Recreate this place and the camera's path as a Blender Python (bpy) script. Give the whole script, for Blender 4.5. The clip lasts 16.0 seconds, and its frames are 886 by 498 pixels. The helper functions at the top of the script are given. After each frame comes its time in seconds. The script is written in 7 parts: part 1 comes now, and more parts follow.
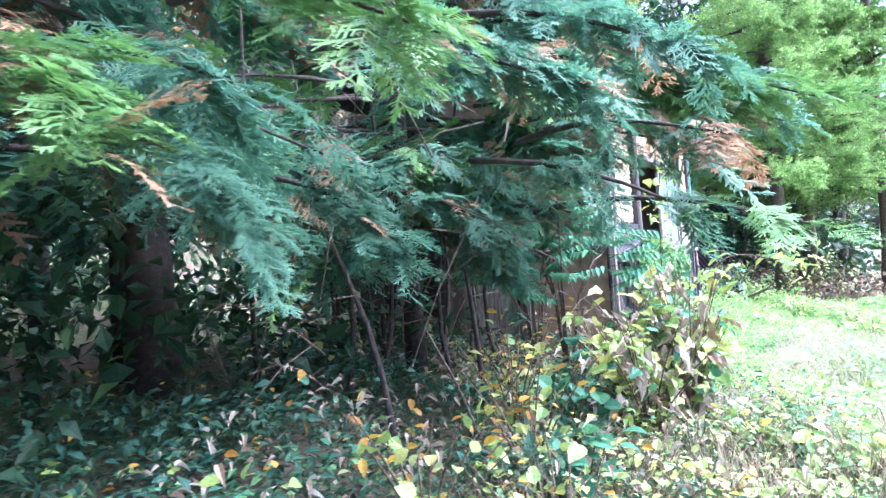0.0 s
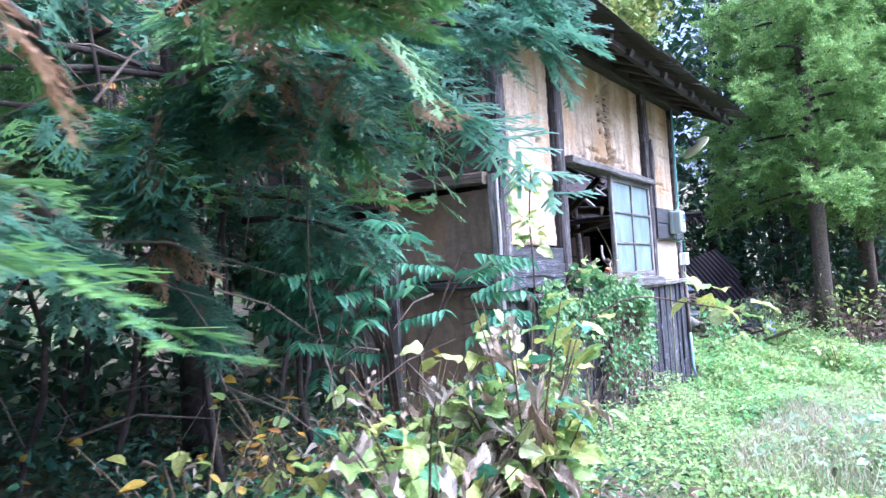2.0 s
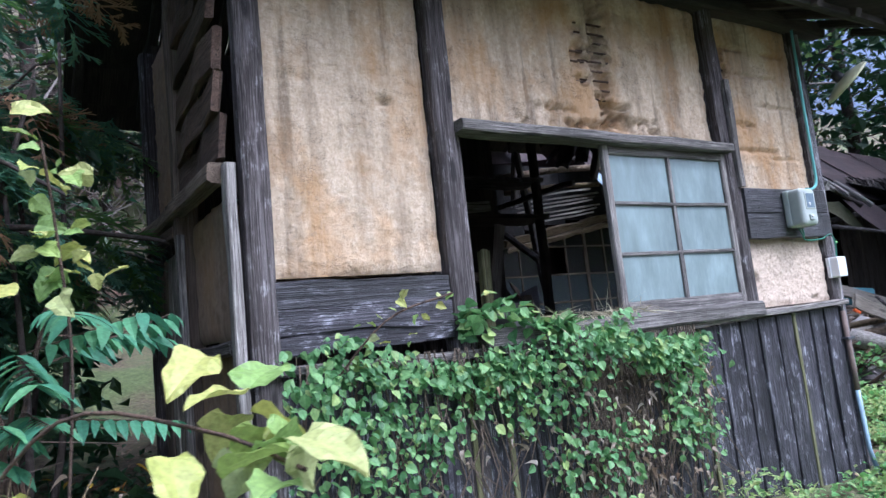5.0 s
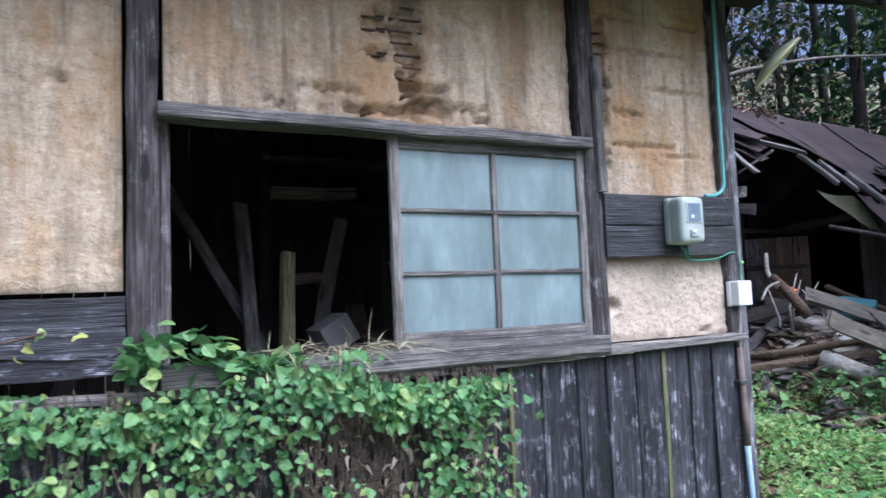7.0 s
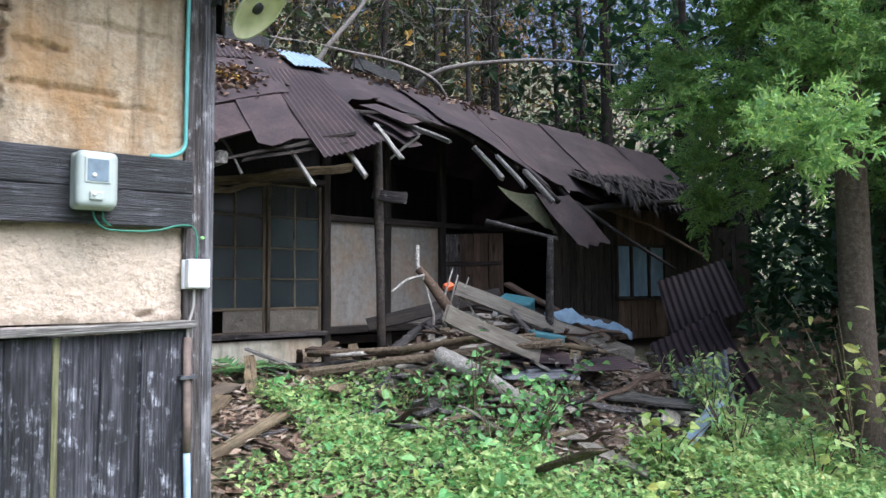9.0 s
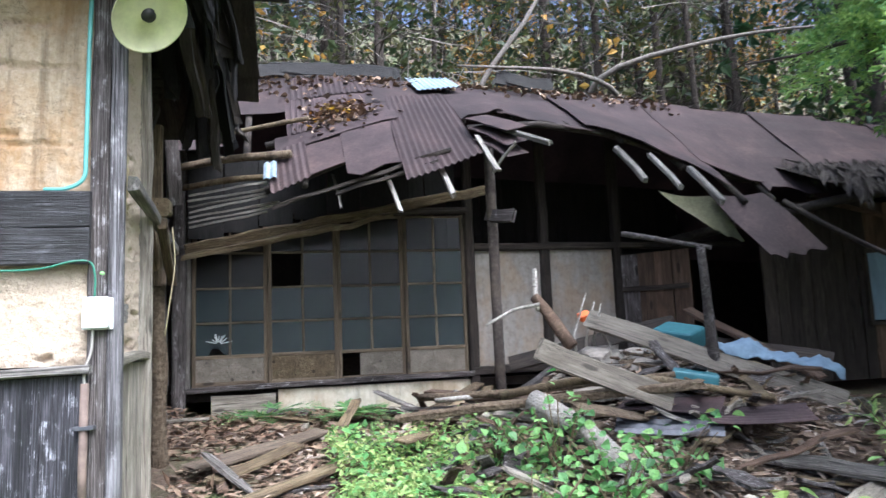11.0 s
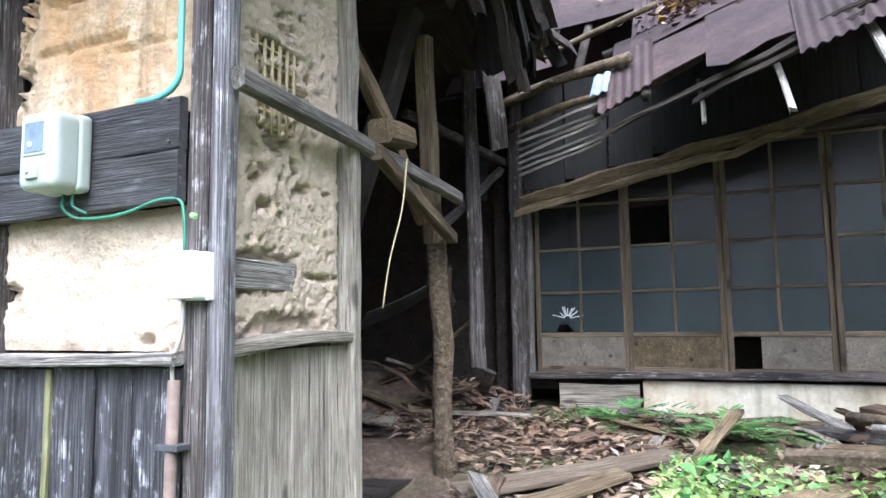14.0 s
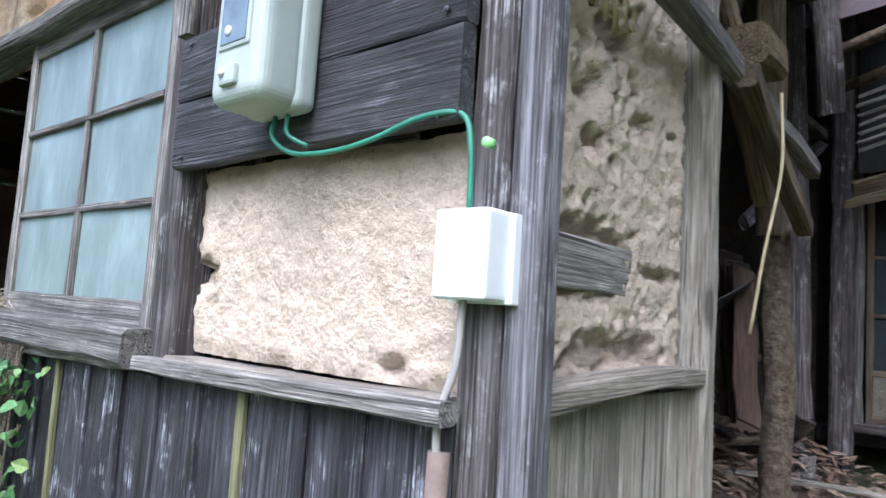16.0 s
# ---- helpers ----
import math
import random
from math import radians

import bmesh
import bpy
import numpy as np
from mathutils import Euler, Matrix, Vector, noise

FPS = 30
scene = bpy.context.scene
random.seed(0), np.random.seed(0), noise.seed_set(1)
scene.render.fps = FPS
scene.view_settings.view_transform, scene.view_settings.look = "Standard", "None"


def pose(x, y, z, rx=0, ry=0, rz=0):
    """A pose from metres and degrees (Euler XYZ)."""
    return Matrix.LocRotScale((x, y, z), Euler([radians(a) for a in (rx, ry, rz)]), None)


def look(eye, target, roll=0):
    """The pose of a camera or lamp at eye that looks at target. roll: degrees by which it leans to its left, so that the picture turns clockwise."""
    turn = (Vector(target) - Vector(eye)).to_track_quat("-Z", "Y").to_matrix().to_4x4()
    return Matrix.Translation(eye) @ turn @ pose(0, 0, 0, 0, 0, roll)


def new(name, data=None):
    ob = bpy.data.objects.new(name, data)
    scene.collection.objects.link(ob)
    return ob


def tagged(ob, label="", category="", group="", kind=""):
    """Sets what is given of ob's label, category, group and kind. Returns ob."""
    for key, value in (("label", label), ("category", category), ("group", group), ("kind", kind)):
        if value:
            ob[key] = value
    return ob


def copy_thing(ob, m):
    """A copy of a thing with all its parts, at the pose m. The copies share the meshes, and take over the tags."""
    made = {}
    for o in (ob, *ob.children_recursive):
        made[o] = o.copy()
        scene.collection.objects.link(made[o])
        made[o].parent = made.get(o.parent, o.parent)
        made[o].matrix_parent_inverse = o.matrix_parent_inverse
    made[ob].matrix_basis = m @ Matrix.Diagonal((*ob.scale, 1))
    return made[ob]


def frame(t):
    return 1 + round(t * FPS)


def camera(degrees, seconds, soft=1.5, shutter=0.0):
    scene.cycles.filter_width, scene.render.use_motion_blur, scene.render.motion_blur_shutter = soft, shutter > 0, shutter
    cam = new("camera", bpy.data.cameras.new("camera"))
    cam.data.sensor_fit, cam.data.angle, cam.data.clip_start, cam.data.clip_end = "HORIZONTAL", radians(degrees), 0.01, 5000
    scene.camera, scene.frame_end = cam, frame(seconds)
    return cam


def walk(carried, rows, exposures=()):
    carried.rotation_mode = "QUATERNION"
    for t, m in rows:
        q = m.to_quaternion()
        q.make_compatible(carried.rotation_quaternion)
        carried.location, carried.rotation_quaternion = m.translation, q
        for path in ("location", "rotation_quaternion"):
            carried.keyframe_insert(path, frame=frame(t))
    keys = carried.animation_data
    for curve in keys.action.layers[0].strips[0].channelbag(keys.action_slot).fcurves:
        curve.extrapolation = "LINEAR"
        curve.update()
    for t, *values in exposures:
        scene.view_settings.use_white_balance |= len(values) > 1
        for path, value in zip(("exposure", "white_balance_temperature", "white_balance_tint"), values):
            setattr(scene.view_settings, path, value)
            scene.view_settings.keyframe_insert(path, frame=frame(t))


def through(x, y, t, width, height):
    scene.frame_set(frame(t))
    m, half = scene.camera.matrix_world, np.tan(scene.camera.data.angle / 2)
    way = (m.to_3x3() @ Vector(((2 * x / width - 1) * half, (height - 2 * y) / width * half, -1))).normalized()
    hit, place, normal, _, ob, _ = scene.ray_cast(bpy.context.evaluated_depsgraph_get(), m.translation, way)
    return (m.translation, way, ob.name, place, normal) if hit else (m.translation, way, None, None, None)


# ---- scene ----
cam = camera(65.3, 16.0, 1.4, 0.18)
PATH = [
    (0, (0.06, -0.599, 1.473), (-0.928, 1.14, 1.507), -4.3),
    (0.5, (0.192, -0.073, 1.465), (-0.851, 1.634, 1.485), -4.5),
    (1, (0.308, 0.435, 1.468), (-0.85, 2.066, 1.498), -3.9),
    (1.5, (0.393, 0.972, 1.465), (-0.737, 2.621, 1.528), -5.2),
    (2, (0.539, 1.526, 1.462), (-0.607, 3.162, 1.57), -3.4),
    (2.5, (0.627, 2.06, 1.454), (-0.567, 3.66, 1.572), -3.5),
    (3, (0.725, 2.565, 1.425), (-0.556, 4.095, 1.565), -2.5),
    (3.5, (0.763, 3.037, 1.412), (-0.645, 4.449, 1.564), -2.1),
    (4, (0.797, 3.487, 1.427), (-0.595, 4.914, 1.592), -3.7),
    (4.2, (0.807, 3.673, 1.381), (-0.65, 5.029, 1.58), -5.4),
    (6.3, (0.958, 5.484, 1.606), (-0.883, 6.25, 1.765), -2.3),
    (6.5, (0.928, 5.588, 1.623), (-0.901, 6.383, 1.779), -3.4),
    (7, (1.004, 5.924, 1.629), (-0.797, 6.783, 1.774), -2.3),
    (7.5, (1.154, 6.354, 1.611), (-0.566, 7.367, 1.743), -1.2),
    (8, (1.294, 6.826, 1.56), (-0.319, 8.0, 1.707), -1.7),
    (8.5, (1.454, 7.319, 1.558), (-0.117, 8.549, 1.7), -1.9),
    (8.7, (1.475, 7.515, 1.541), (-0.088, 8.755, 1.672), -0.9),
    (10.8, (1.505, 9.378, 1.422), (-0.388, 9.971, 1.676), -2.2),
    (11, (1.424, 9.511, 1.444), (-0.51, 9.951, 1.701), -2.4),
    (11.5, (1.134, 9.768, 1.433), (-0.845, 9.904, 1.683), -0.7),
    (12, (0.841, 9.966, 1.436), (-1.143, 9.896, 1.678), 1.9),
    (12.5, (0.529, 10.049, 1.426), (-1.447, 9.846, 1.659), 0.9),
    (13, (0.202, 10.051, 1.45), (-1.754, 9.692, 1.669), -1.3),
    (13.5, (-0.044, 10.126, 1.458), (-1.938, 9.521, 1.677), 0.4),
    (14, (-0.149, 10.122, 1.475), (-1.965, 9.309, 1.681), -0.7),
    (14.5, (-0.227, 10.026, 1.493), (-1.984, 9.092, 1.694), -0.9),
    (15, (-0.356, 9.79, 1.495), (-1.984, 8.645, 1.685), 0.7),
    (15.5, (-0.578, 9.563, 1.477), (-2.185, 8.387, 1.663), 1.5),
    (16, (-0.774, 9.368, 1.517), (-2.281, 8.066, 1.705), 3.9),
]
EXPOSURES = [(0.0, 2.7, 4750, 20), (1.0, 2.5, 4750, 18), (1.5, 2.25, 4700, 20), (2.0, 2.1, 4600, 22), (3.0, 1.6, 4650, 21), (4.2, 1.15, 4850, 17), (6.5, 0.85, 4800, 16), (8.5, 1.05, 5150, 9), (11.0, 1.6, 5200, 9), (12.5, 1.9, 5100, 9), (14.0, 1.85, 5100, 9), (15.0, 1.65, 5050, 10), (16.0, 1.28, 5000, 11)]
walk(cam, [(t, look(eye, target, roll)) for t, eye, target, roll in PATH], EXPOSURES)

# ---- world, sun, exposure ----
world = bpy.data.worlds.new("sky")
scene.world = world
world.use_nodes = True
wn = world.node_tree
wsky = wn.nodes.new("ShaderNodeTexSky")
wsky.sky_type, wsky.sun_disc = "NISHITA", False
wsky.sun_elevation, wsky.sun_rotation = radians(55), radians(68)
wsky.air_density, wsky.dust_density, wsky.ozone_density = 0.6, 9.5, 0.2
wn.links.new(wsky.outputs[0], wn.nodes["Background"].inputs[0])
wn.nodes["Background"].inputs[1].default_value = 0.15
sun = new("sun", bpy.data.lights.new("sun", "SUN"))
sun.data.energy, sun.data.angle, sun.data.color = 1.55, radians(70), (1.0, 0.96, 0.9)
sun.matrix_world = look((4.8, 2.0, 7.4), (0, 0, 0))

# ---- materials ----
RNG = np.random.default_rng(7)


def rgba(c):
    return (c[0], c[1], c[2], 1.0)


class Net:
    """A small helper for node trees of one material."""

    def __init__(self, name):
        self.mat = bpy.data.materials.new(name)
        self.mat.use_nodes = True
        self.t = self.mat.node_tree
        self.bsdf = self.t.nodes["Principled BSDF"]

    def n(self, kind, **values):
        node = self.t.nodes.new(kind)
        for k, v in values.items():
            node.inputs[k].default_value = v
        return node

    def link(self, a, b):
        self.t.links.new(a, b)

    def ramp(self, fac, stops):
        r = self.t.nodes.new("ShaderNodeValToRGB")
        e = r.color_ramp.elements
        e[0].position, e[0].color = stops[0][0], rgba(stops[0][1])
        e[1].position, e[1].color = stops[-1][0], rgba(stops[-1][1])
        for p, c in stops[1:-1]:
            x = e.new(p)
            x.color = rgba(c)
        self.link(fac, r.inputs[0])
        return r.outputs[0]

    def mix(self, fac, a, b, mode="MIX"):
        m = self.t.nodes.new("ShaderNodeMix")
        m.data_type, m.blend_type = "RGBA", mode
        for s, v in ((m.inputs[0], fac), (m.inputs[6], a), (m.inputs[7], b)):
            if isinstance(v, (int, float)):
                s.default_value = v
            elif isinstance(v, tuple):
                s.default_value = rgba(v)
            else:
                self.link(v, s)
        return m.outputs[2]

    def coords(self, stretch, spread=0.0):
        c = self.n("ShaderNodeTexCoord")
        v = c.outputs["Object"]
        if spread:
            o = self.n("ShaderNodeObjectInfo")
            s = self.n("ShaderNodeVectorMath")
            s.operation = "SCALE"
            k = self.n("ShaderNodeCombineXYZ")
            for i in range(3):
                self.link(o.outputs["Random"], k.inputs[i])
            self.link(k.outputs[0], s.inputs[0])
            s.inputs["Scale"].default_value = spread
            a = self.n("ShaderNodeVectorMath")
            self.link(v, a.inputs[0])
            self.link(s.outputs[0], a.inputs[1])
            v = a.outputs[0]
        m = self.n("ShaderNodeMapping")
        m.inputs["Scale"].default_value = stretch
        self.link(v, m.inputs[0])
        return m.outputs[0]

    def noise(self, v, scale, detail=4.0, rough=0.6):
        x = self.n("ShaderNodeTexNoise", Scale=scale, Detail=detail, Roughness=rough)
        if v is not None:
            self.link(v, x.inputs["Vector"])
        return x.outputs["Fac"]

    def bump(self, height, strength, distance):
        b = self.n("ShaderNodeBump", Strength=strength, Distance=distance)
        self.link(height, b.inputs["Height"])
        self.link(b.outputs[0], self.bsdf.inputs["Normal"])

    def done(self, colour, rough=0.8, metal=0.0):
        self.link(colour, self.bsdf.inputs["Base Color"])
        self.bsdf.inputs["Roughness"].default_value = rough
        self.bsdf.inputs["Metallic"].default_value = metal
        return self.mat


def wood(name, dark, mid, light, lichen=None, amount=0.5, rough=0.85, grain=38.0):
    """Weathered timber, grain along the local x axis: wavy fine grain, bleached runs, checks, knots."""
    n = Net(name)

    def wavy(stretch, spread, scale, detail, bend):
        x = n.n("ShaderNodeTexNoise", Scale=scale, Detail=detail, Roughness=0.62, Distortion=bend)
        n.link(n.coords(stretch, spread), x.inputs["Vector"])
        return x.outputs["Fac"]

    fine = wavy((1.5, grain * 2.4, grain * 2.4), 40.0, 2.6, 5.0, 0.5)
    base = n.ramp(fine, [(0.34, tuple(0.6 * c for c in dark)), (0.5, mid), (0.68, light)])
    patch = wavy((1.1, 4.0, 4.0), 25.0, 2.2, 6.0, 0.4)
    base = n.mix(n.ramp(patch, [(0.40, (0, 0, 0)), (0.62, (0.75,) * 3)]), base, tuple(1.15 * c for c in dark))
    runs = wavy((0.8, 34.0, 34.0), 33.0, 1.5, 7.0, 0.6)
    worn = n.noise(n.coords((2.2, 5.5, 5.5), 47.0), 1.6, 6.0, 0.65)
    bleach = n.mix(1.0, n.ramp(runs, [(0.46, (0, 0, 0)), (0.64, (1, 1, 1))]), n.ramp(worn, [(0.44, (0, 0, 0)), (0.62, (0.85,) * 3)]), "MULTIPLY")
    base = n.mix(bleach, base, light)
    if lichen:
        crust = n.noise(n.coords((5.0, 8.0, 8.0), 60.0), 2.2, 10.0, 0.7)
        pale = n.mix(1.0, n.ramp(fine, [(0.46, (0, 0, 0)), (0.60, (1, 1, 1))]), n.ramp(crust, [(0.54, (0, 0, 0)), (0.66, (amount,) * 3)]), "MULTIPLY")
        base = n.mix(pale, base, lichen)
    check = wavy((0.9, 64.0, 64.0), 52.0, 1.2, 4.0, 0.6)
    base = n.mix(n.ramp(check, [(0.33, (0.9,) * 3), (0.40, (0, 0, 0))]), base, tuple(0.3 * c for c in dark))
    knot = n.n("ShaderNodeTexVoronoi", Scale=1.0)
    n.link(n.coords((2.6, 9.0, 9.0), 71.0), knot.inputs["Vector"])
    base = n.mix(n.ramp(knot.outputs["Distance"], [(0.10, (0.85,) * 3), (0.17, (0, 0, 0))]), base, tuple(0.45 * c for c in dark))
    o = n.n("ShaderNodeObjectInfo")
    shade = n.ramp(o.outputs["Random"], [(0.0, (0.68, 0.68, 0.68)), (1.0, (1.18, 1.18, 1.18))])
    base = n.mix(1.0, base, shade, "MULTIPLY")
    both = n.n("ShaderNodeMath")
    both.operation = "MULTIPLY_ADD"
    n.link(check, both.inputs[0])
    both.inputs[1].default_value = 0.8
    n.link(fine, both.inputs[2])
    n.bump(both.outputs[0], 1.0, 0.008)
    return n.done(base, rough)


def earth(name, a, b, c, scale, depth, stain=(0.18, 0.14, 0.10), drip=0.0, pits=0.0, relief_strength=0.55):
    """Clay, soil or bark: lumps at three scales; drip adds water runs down the wall."""
    n = Net(name)
    v = n.coords((1, 1, 1))
    big = n.noise(v, scale * 0.18, 3.0)
    fine = n.noise(v, scale, 8.0, 0.7)
    base = n.ramp(fine, [(0.28, a), (0.5, b), (0.75, c)])
    base = n.mix(n.ramp(big, [(0.45, (0, 0, 0)), (0.75, (0.22, 0.22, 0.22))]), base, stain)
    height = fine
    if drip:
        runs = n.noise(n.coords((4.2, 4.2, 0.5)), 1.7, 5.0, 0.65)
        base = n.mix(n.ramp(runs, [(0.46, (0, 0, 0)), (0.66, (drip,) * 3)]), base, stain)
        runs2 = n.noise(n.coords((11.0, 11.0, 0.9)), 1.3, 4.0, 0.6)
        base = n.mix(n.ramp(runs2, [(0.55, (0, 0, 0)), (0.68, (drip * 0.8,) * 3)]), base, tuple(0.6 * k for k in stain))
        ochre = n.noise(n.coords((1.6, 1.6, 0.9)), 1.6, 5.0, 0.62)
        base = n.mix(n.ramp(ochre, [(0.47, (0, 0, 0)), (0.63, (drip,) * 3)]), base, (0.37, 0.21, 0.075))
    if pits:
        lumps = n.n("ShaderNodeTexNoise", Scale=scale * 0.6, Detail=7.0, Roughness=0.6, Distortion=0.15)
        n.link(n.coords((1, 1, 1.25)), lumps.inputs["Vector"])
        cell = lumps.outputs["Fac"]
        base = n.mix(n.ramp(cell, [(0.33, (pits,) * 3), (0.40, (0, 0, 0))]), base, tuple(0.42 * k for k in b))
        cracks = n.noise(n.coords((0.7, 0.7, 1.5)), scale * 0.16, 9.0, 0.72)
        thin = n.ramp(cracks, [(0.492, (0, 0, 0)), (0.5, (1, 1, 1)), (0.508, (0, 0, 0))])
        gate = n.ramp(n.noise(v, scale * 0.09, 2.0), [(0.5, (0, 0, 0)), (0.58, (min(1.0, pits * 2.2),) * 3)])
        line = n.mix(1.0, thin, gate, "MULTIPLY")
        base = n.mix(line, base, tuple(0.22 * k for k in b))
        add = n.n("ShaderNodeMath")
        add.operation = "MULTIPLY_ADD"
        n.link(cell, add.inputs[0])
        add.inputs[1].default_value = 0.9
        n.link(fine, add.inputs[2])
        height = add.outputs[0]
    n.bump(height, relief_strength, depth)
    return n.done(base, 0.95)


def leaf(name, colours, through=0.35, rough=0.55):
    """Leaves; every island of the mesh takes its own tint."""
    n = Net(name)
    g = n.n("ShaderNodeNewGeometry")
    stops = [(i / max(1, len(colours) - 1), c) for i, c in enumerate(colours)]
    base = n.ramp(g.outputs["Random Per Island"], stops)
    spots = n.noise(n.coords((1, 1, 1)), 90.0, 3.0)
    base = n.mix(n.ramp(spots, [(0.35, (0.72,) * 3), (0.65, (1.12,) * 3)]), base, base, "MIX")
    base = n.mix(1.0, base, n.ramp(spots, [(0.3, (0.7,) * 3), (0.65, (1.1,) * 3)]), "MULTIPLY")
    n.done(base, rough)
    tr = n.n("ShaderNodeBsdfTranslucent")
    n.link(base, tr.inputs[0])
    mx = n.n("ShaderNodeMixShader")
    mx.inputs[0].default_value = through
    n.link(n.bsdf.outputs[0], mx.inputs[1])
    n.link(tr.outputs[0], mx.inputs[2])
    n.link(mx.outputs[0], n.t.nodes["Material Output"].inputs[0])
    return n.mat


def sheet_metal(name, a, b, c, rough=0.55, metal=0.35):
    n = Net(name)
    v = n.coords((1, 1, 1), 30.0)
    big = n.noise(v, 2.2, 5.0, 0.65)
    fine = n.noise(v, 38.0, 5.0, 0.7)
    base = n.ramp(big, [(0.3, a), (0.5, b), (0.72, c)])
    base = n.mix(n.ramp(fine, [(0.4, (0, 0, 0)), (0.75, (0.55,) * 3)]), base, tuple(0.45 * k for k in a))
    o = n.n("ShaderNodeObjectInfo")
    base = n.mix(1.0, base, n.ramp(o.outputs["Random"], [(0.0, (0.7,) * 3), (1.0, (1.25,) * 3)]), "MULTIPLY")
    n.bump(fine, 0.25, 0.004)
    n.bsdf.inputs["Specular IOR Level"].default_value = 0.3
    return n.done(base, rough, metal)


def plain(name, c, rough=0.5, wear=0.25, scale=14.0, metal=0.0):
    n = Net(name)
    f = n.noise(n.coords((1, 1, 1)), scale, 5.0, 0.65)
    base = n.ramp(f, [(0.3, tuple(k * (1 - wear) for k in c)), (0.65, c)])
    n.bump(f, 0.08, 0.003)
    return n.done(base, rough, metal)


M_POST = wood("post_timber", (0.016, 0.012, 0.011), (0.062, 0.051, 0.047), (0.20, 0.18, 0.175), (0.55, 0.54, 0.55), 0.7)
M_POLE = wood("silvery_pole", (0.03, 0.026, 0.027), (0.12, 0.112, 0.118), (0.42, 0.41, 0.43), (0.74, 0.73, 0.75), 0.9, 0.65)
M_GREY = wood("silver_timber", (0.055, 0.05, 0.045), (0.19, 0.175, 0.155), (0.40, 0.375, 0.345), (0.58, 0.56, 0.51), 0.5)
M_DADO = wood("charred_board", (0.008, 0.0075, 0.009), (0.028, 0.027, 0.032), (0.13, 0.125, 0.145), (0.58, 0.59, 0.65), 1.0, 0.6)
M_SIDE = wood("grey_board", (0.14, 0.122, 0.098), (0.36, 0.32, 0.262), (0.53, 0.485, 0.41), (0.58, 0.54, 0.47), 0.4)
M_BLACK = wood("sooty_board", (0.008, 0.008, 0.008), (0.024, 0.023, 0.025), (0.085, 0.085, 0.097), (0.30, 0.31, 0.34), 0.45, 0.5)
# Near-black timber; on the boards inside the house it paints the unlit hollow.
M_NEARBLACK = wood("near_black_timber", (0.004, 0.004, 0.004), (0.010, 0.009, 0.009), (0.026, 0.023, 0.021))
# Dark timber, lowered further so that passage and rooms look unlit.
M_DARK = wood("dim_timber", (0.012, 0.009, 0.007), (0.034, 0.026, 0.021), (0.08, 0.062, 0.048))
M_RAIL = wood("tan_door_rail", (0.07, 0.052, 0.032), (0.16, 0.122, 0.08), (0.26, 0.205, 0.14))
M_ROT = wood("mossy_timber", (0.06, 0.04, 0.022), (0.16, 0.115, 0.06), (0.30, 0.24, 0.15), (0.20, 0.21, 0.10), 0.6)
M_SLAB = wood("dull_slab_wood", (0.07, 0.05, 0.034), (0.17, 0.13, 0.092), (0.28, 0.225, 0.165))
M_KICK = wood("dull_door_board", (0.10, 0.085, 0.065), (0.21, 0.185, 0.15), (0.31, 0.28, 0.235))
M_BROWN = wood("brown_timber", (0.045, 0.027, 0.017), (0.11, 0.068, 0.043), (0.19, 0.13, 0.09))
M_PALE = wood("bleached_timber", (0.17, 0.15, 0.125), (0.38, 0.35, 0.31), (0.62, 0.60, 0.55), (0.66, 0.66, 0.62), 0.5)
M_BATTEN = wood("algae_batten", (0.10, 0.10, 0.04), (0.20, 0.20, 0.09), (0.33, 0.32, 0.18))
M_BARK = earth("bark", (0.014, 0.011, 0.009), (0.040, 0.031, 0.026), (0.095, 0.08, 0.07), 26.0, 0.03)
M_TRUNK = earth("sugi_bark", (0.05, 0.036, 0.026), (0.12, 0.09, 0.068), (0.22, 0.18, 0.145), 30.0, 0.03)
M_GREYTWIG = earth("grey_twig_bark", (0.06, 0.052, 0.045), (0.15, 0.135, 0.12), (0.27, 0.25, 0.225), 26.0, 0.02)
M_BARKPALE = earth("rotten_bark", (0.05, 0.036, 0.022), (0.15, 0.11, 0.07), (0.30, 0.24, 0.17), 34.0, 0.04, (0.08, 0.06, 0.04), 0.0, 0.6, 1.0)
M_CLAY = earth("clay_plaster", (0.50, 0.40, 0.29), (0.585, 0.485, 0.37), (0.65, 0.555, 0.44), 64.0, 0.014, (0.42, 0.32, 0.20), 0.0, 0.4, 0.85)
M_CLAYRUN = earth("stained_clay_plaster", (0.39, 0.30, 0.19), (0.515, 0.415, 0.285), (0.62, 0.525, 0.395), 46.0, 0.010, (0.17, 0.125, 0.075), 0.72, 0.4, 0.9)
# Brown clay of the south wall, dimmed to carry the shade of the trees.
M_CLAYDIM = earth("dimmed_brown_clay", (0.17, 0.12, 0.08), (0.26, 0.185, 0.125), (0.34, 0.255, 0.18), 22.0, 0.01, (0.12, 0.085, 0.055), 0.4)
M_WALLGREY = earth("grey_wall_plaster", (0.20, 0.18, 0.16), (0.30, 0.275, 0.25), (0.38, 0.36, 0.33), 16.0, 0.008, (0.14, 0.12, 0.10), 0.3)
M_PLINTH = earth("plinth_mortar", (0.40, 0.36, 0.26), (0.62, 0.58, 0.46), (0.78, 0.75, 0.66), 10.0, 0.006, (0.22, 0.20, 0.12), 0.4)
M_RUST = sheet_metal("rusted_sheet", (0.022, 0.016, 0.017), (0.042, 0.029, 0.030), (0.078, 0.051, 0.049), 0.8, 0.0)
M_BLUEMETAL = sheet_metal("galvanised_sheet", (0.15, 0.20, 0.25), (0.23, 0.30, 0.37), (0.33, 0.40, 0.47), 0.6, 0.1)
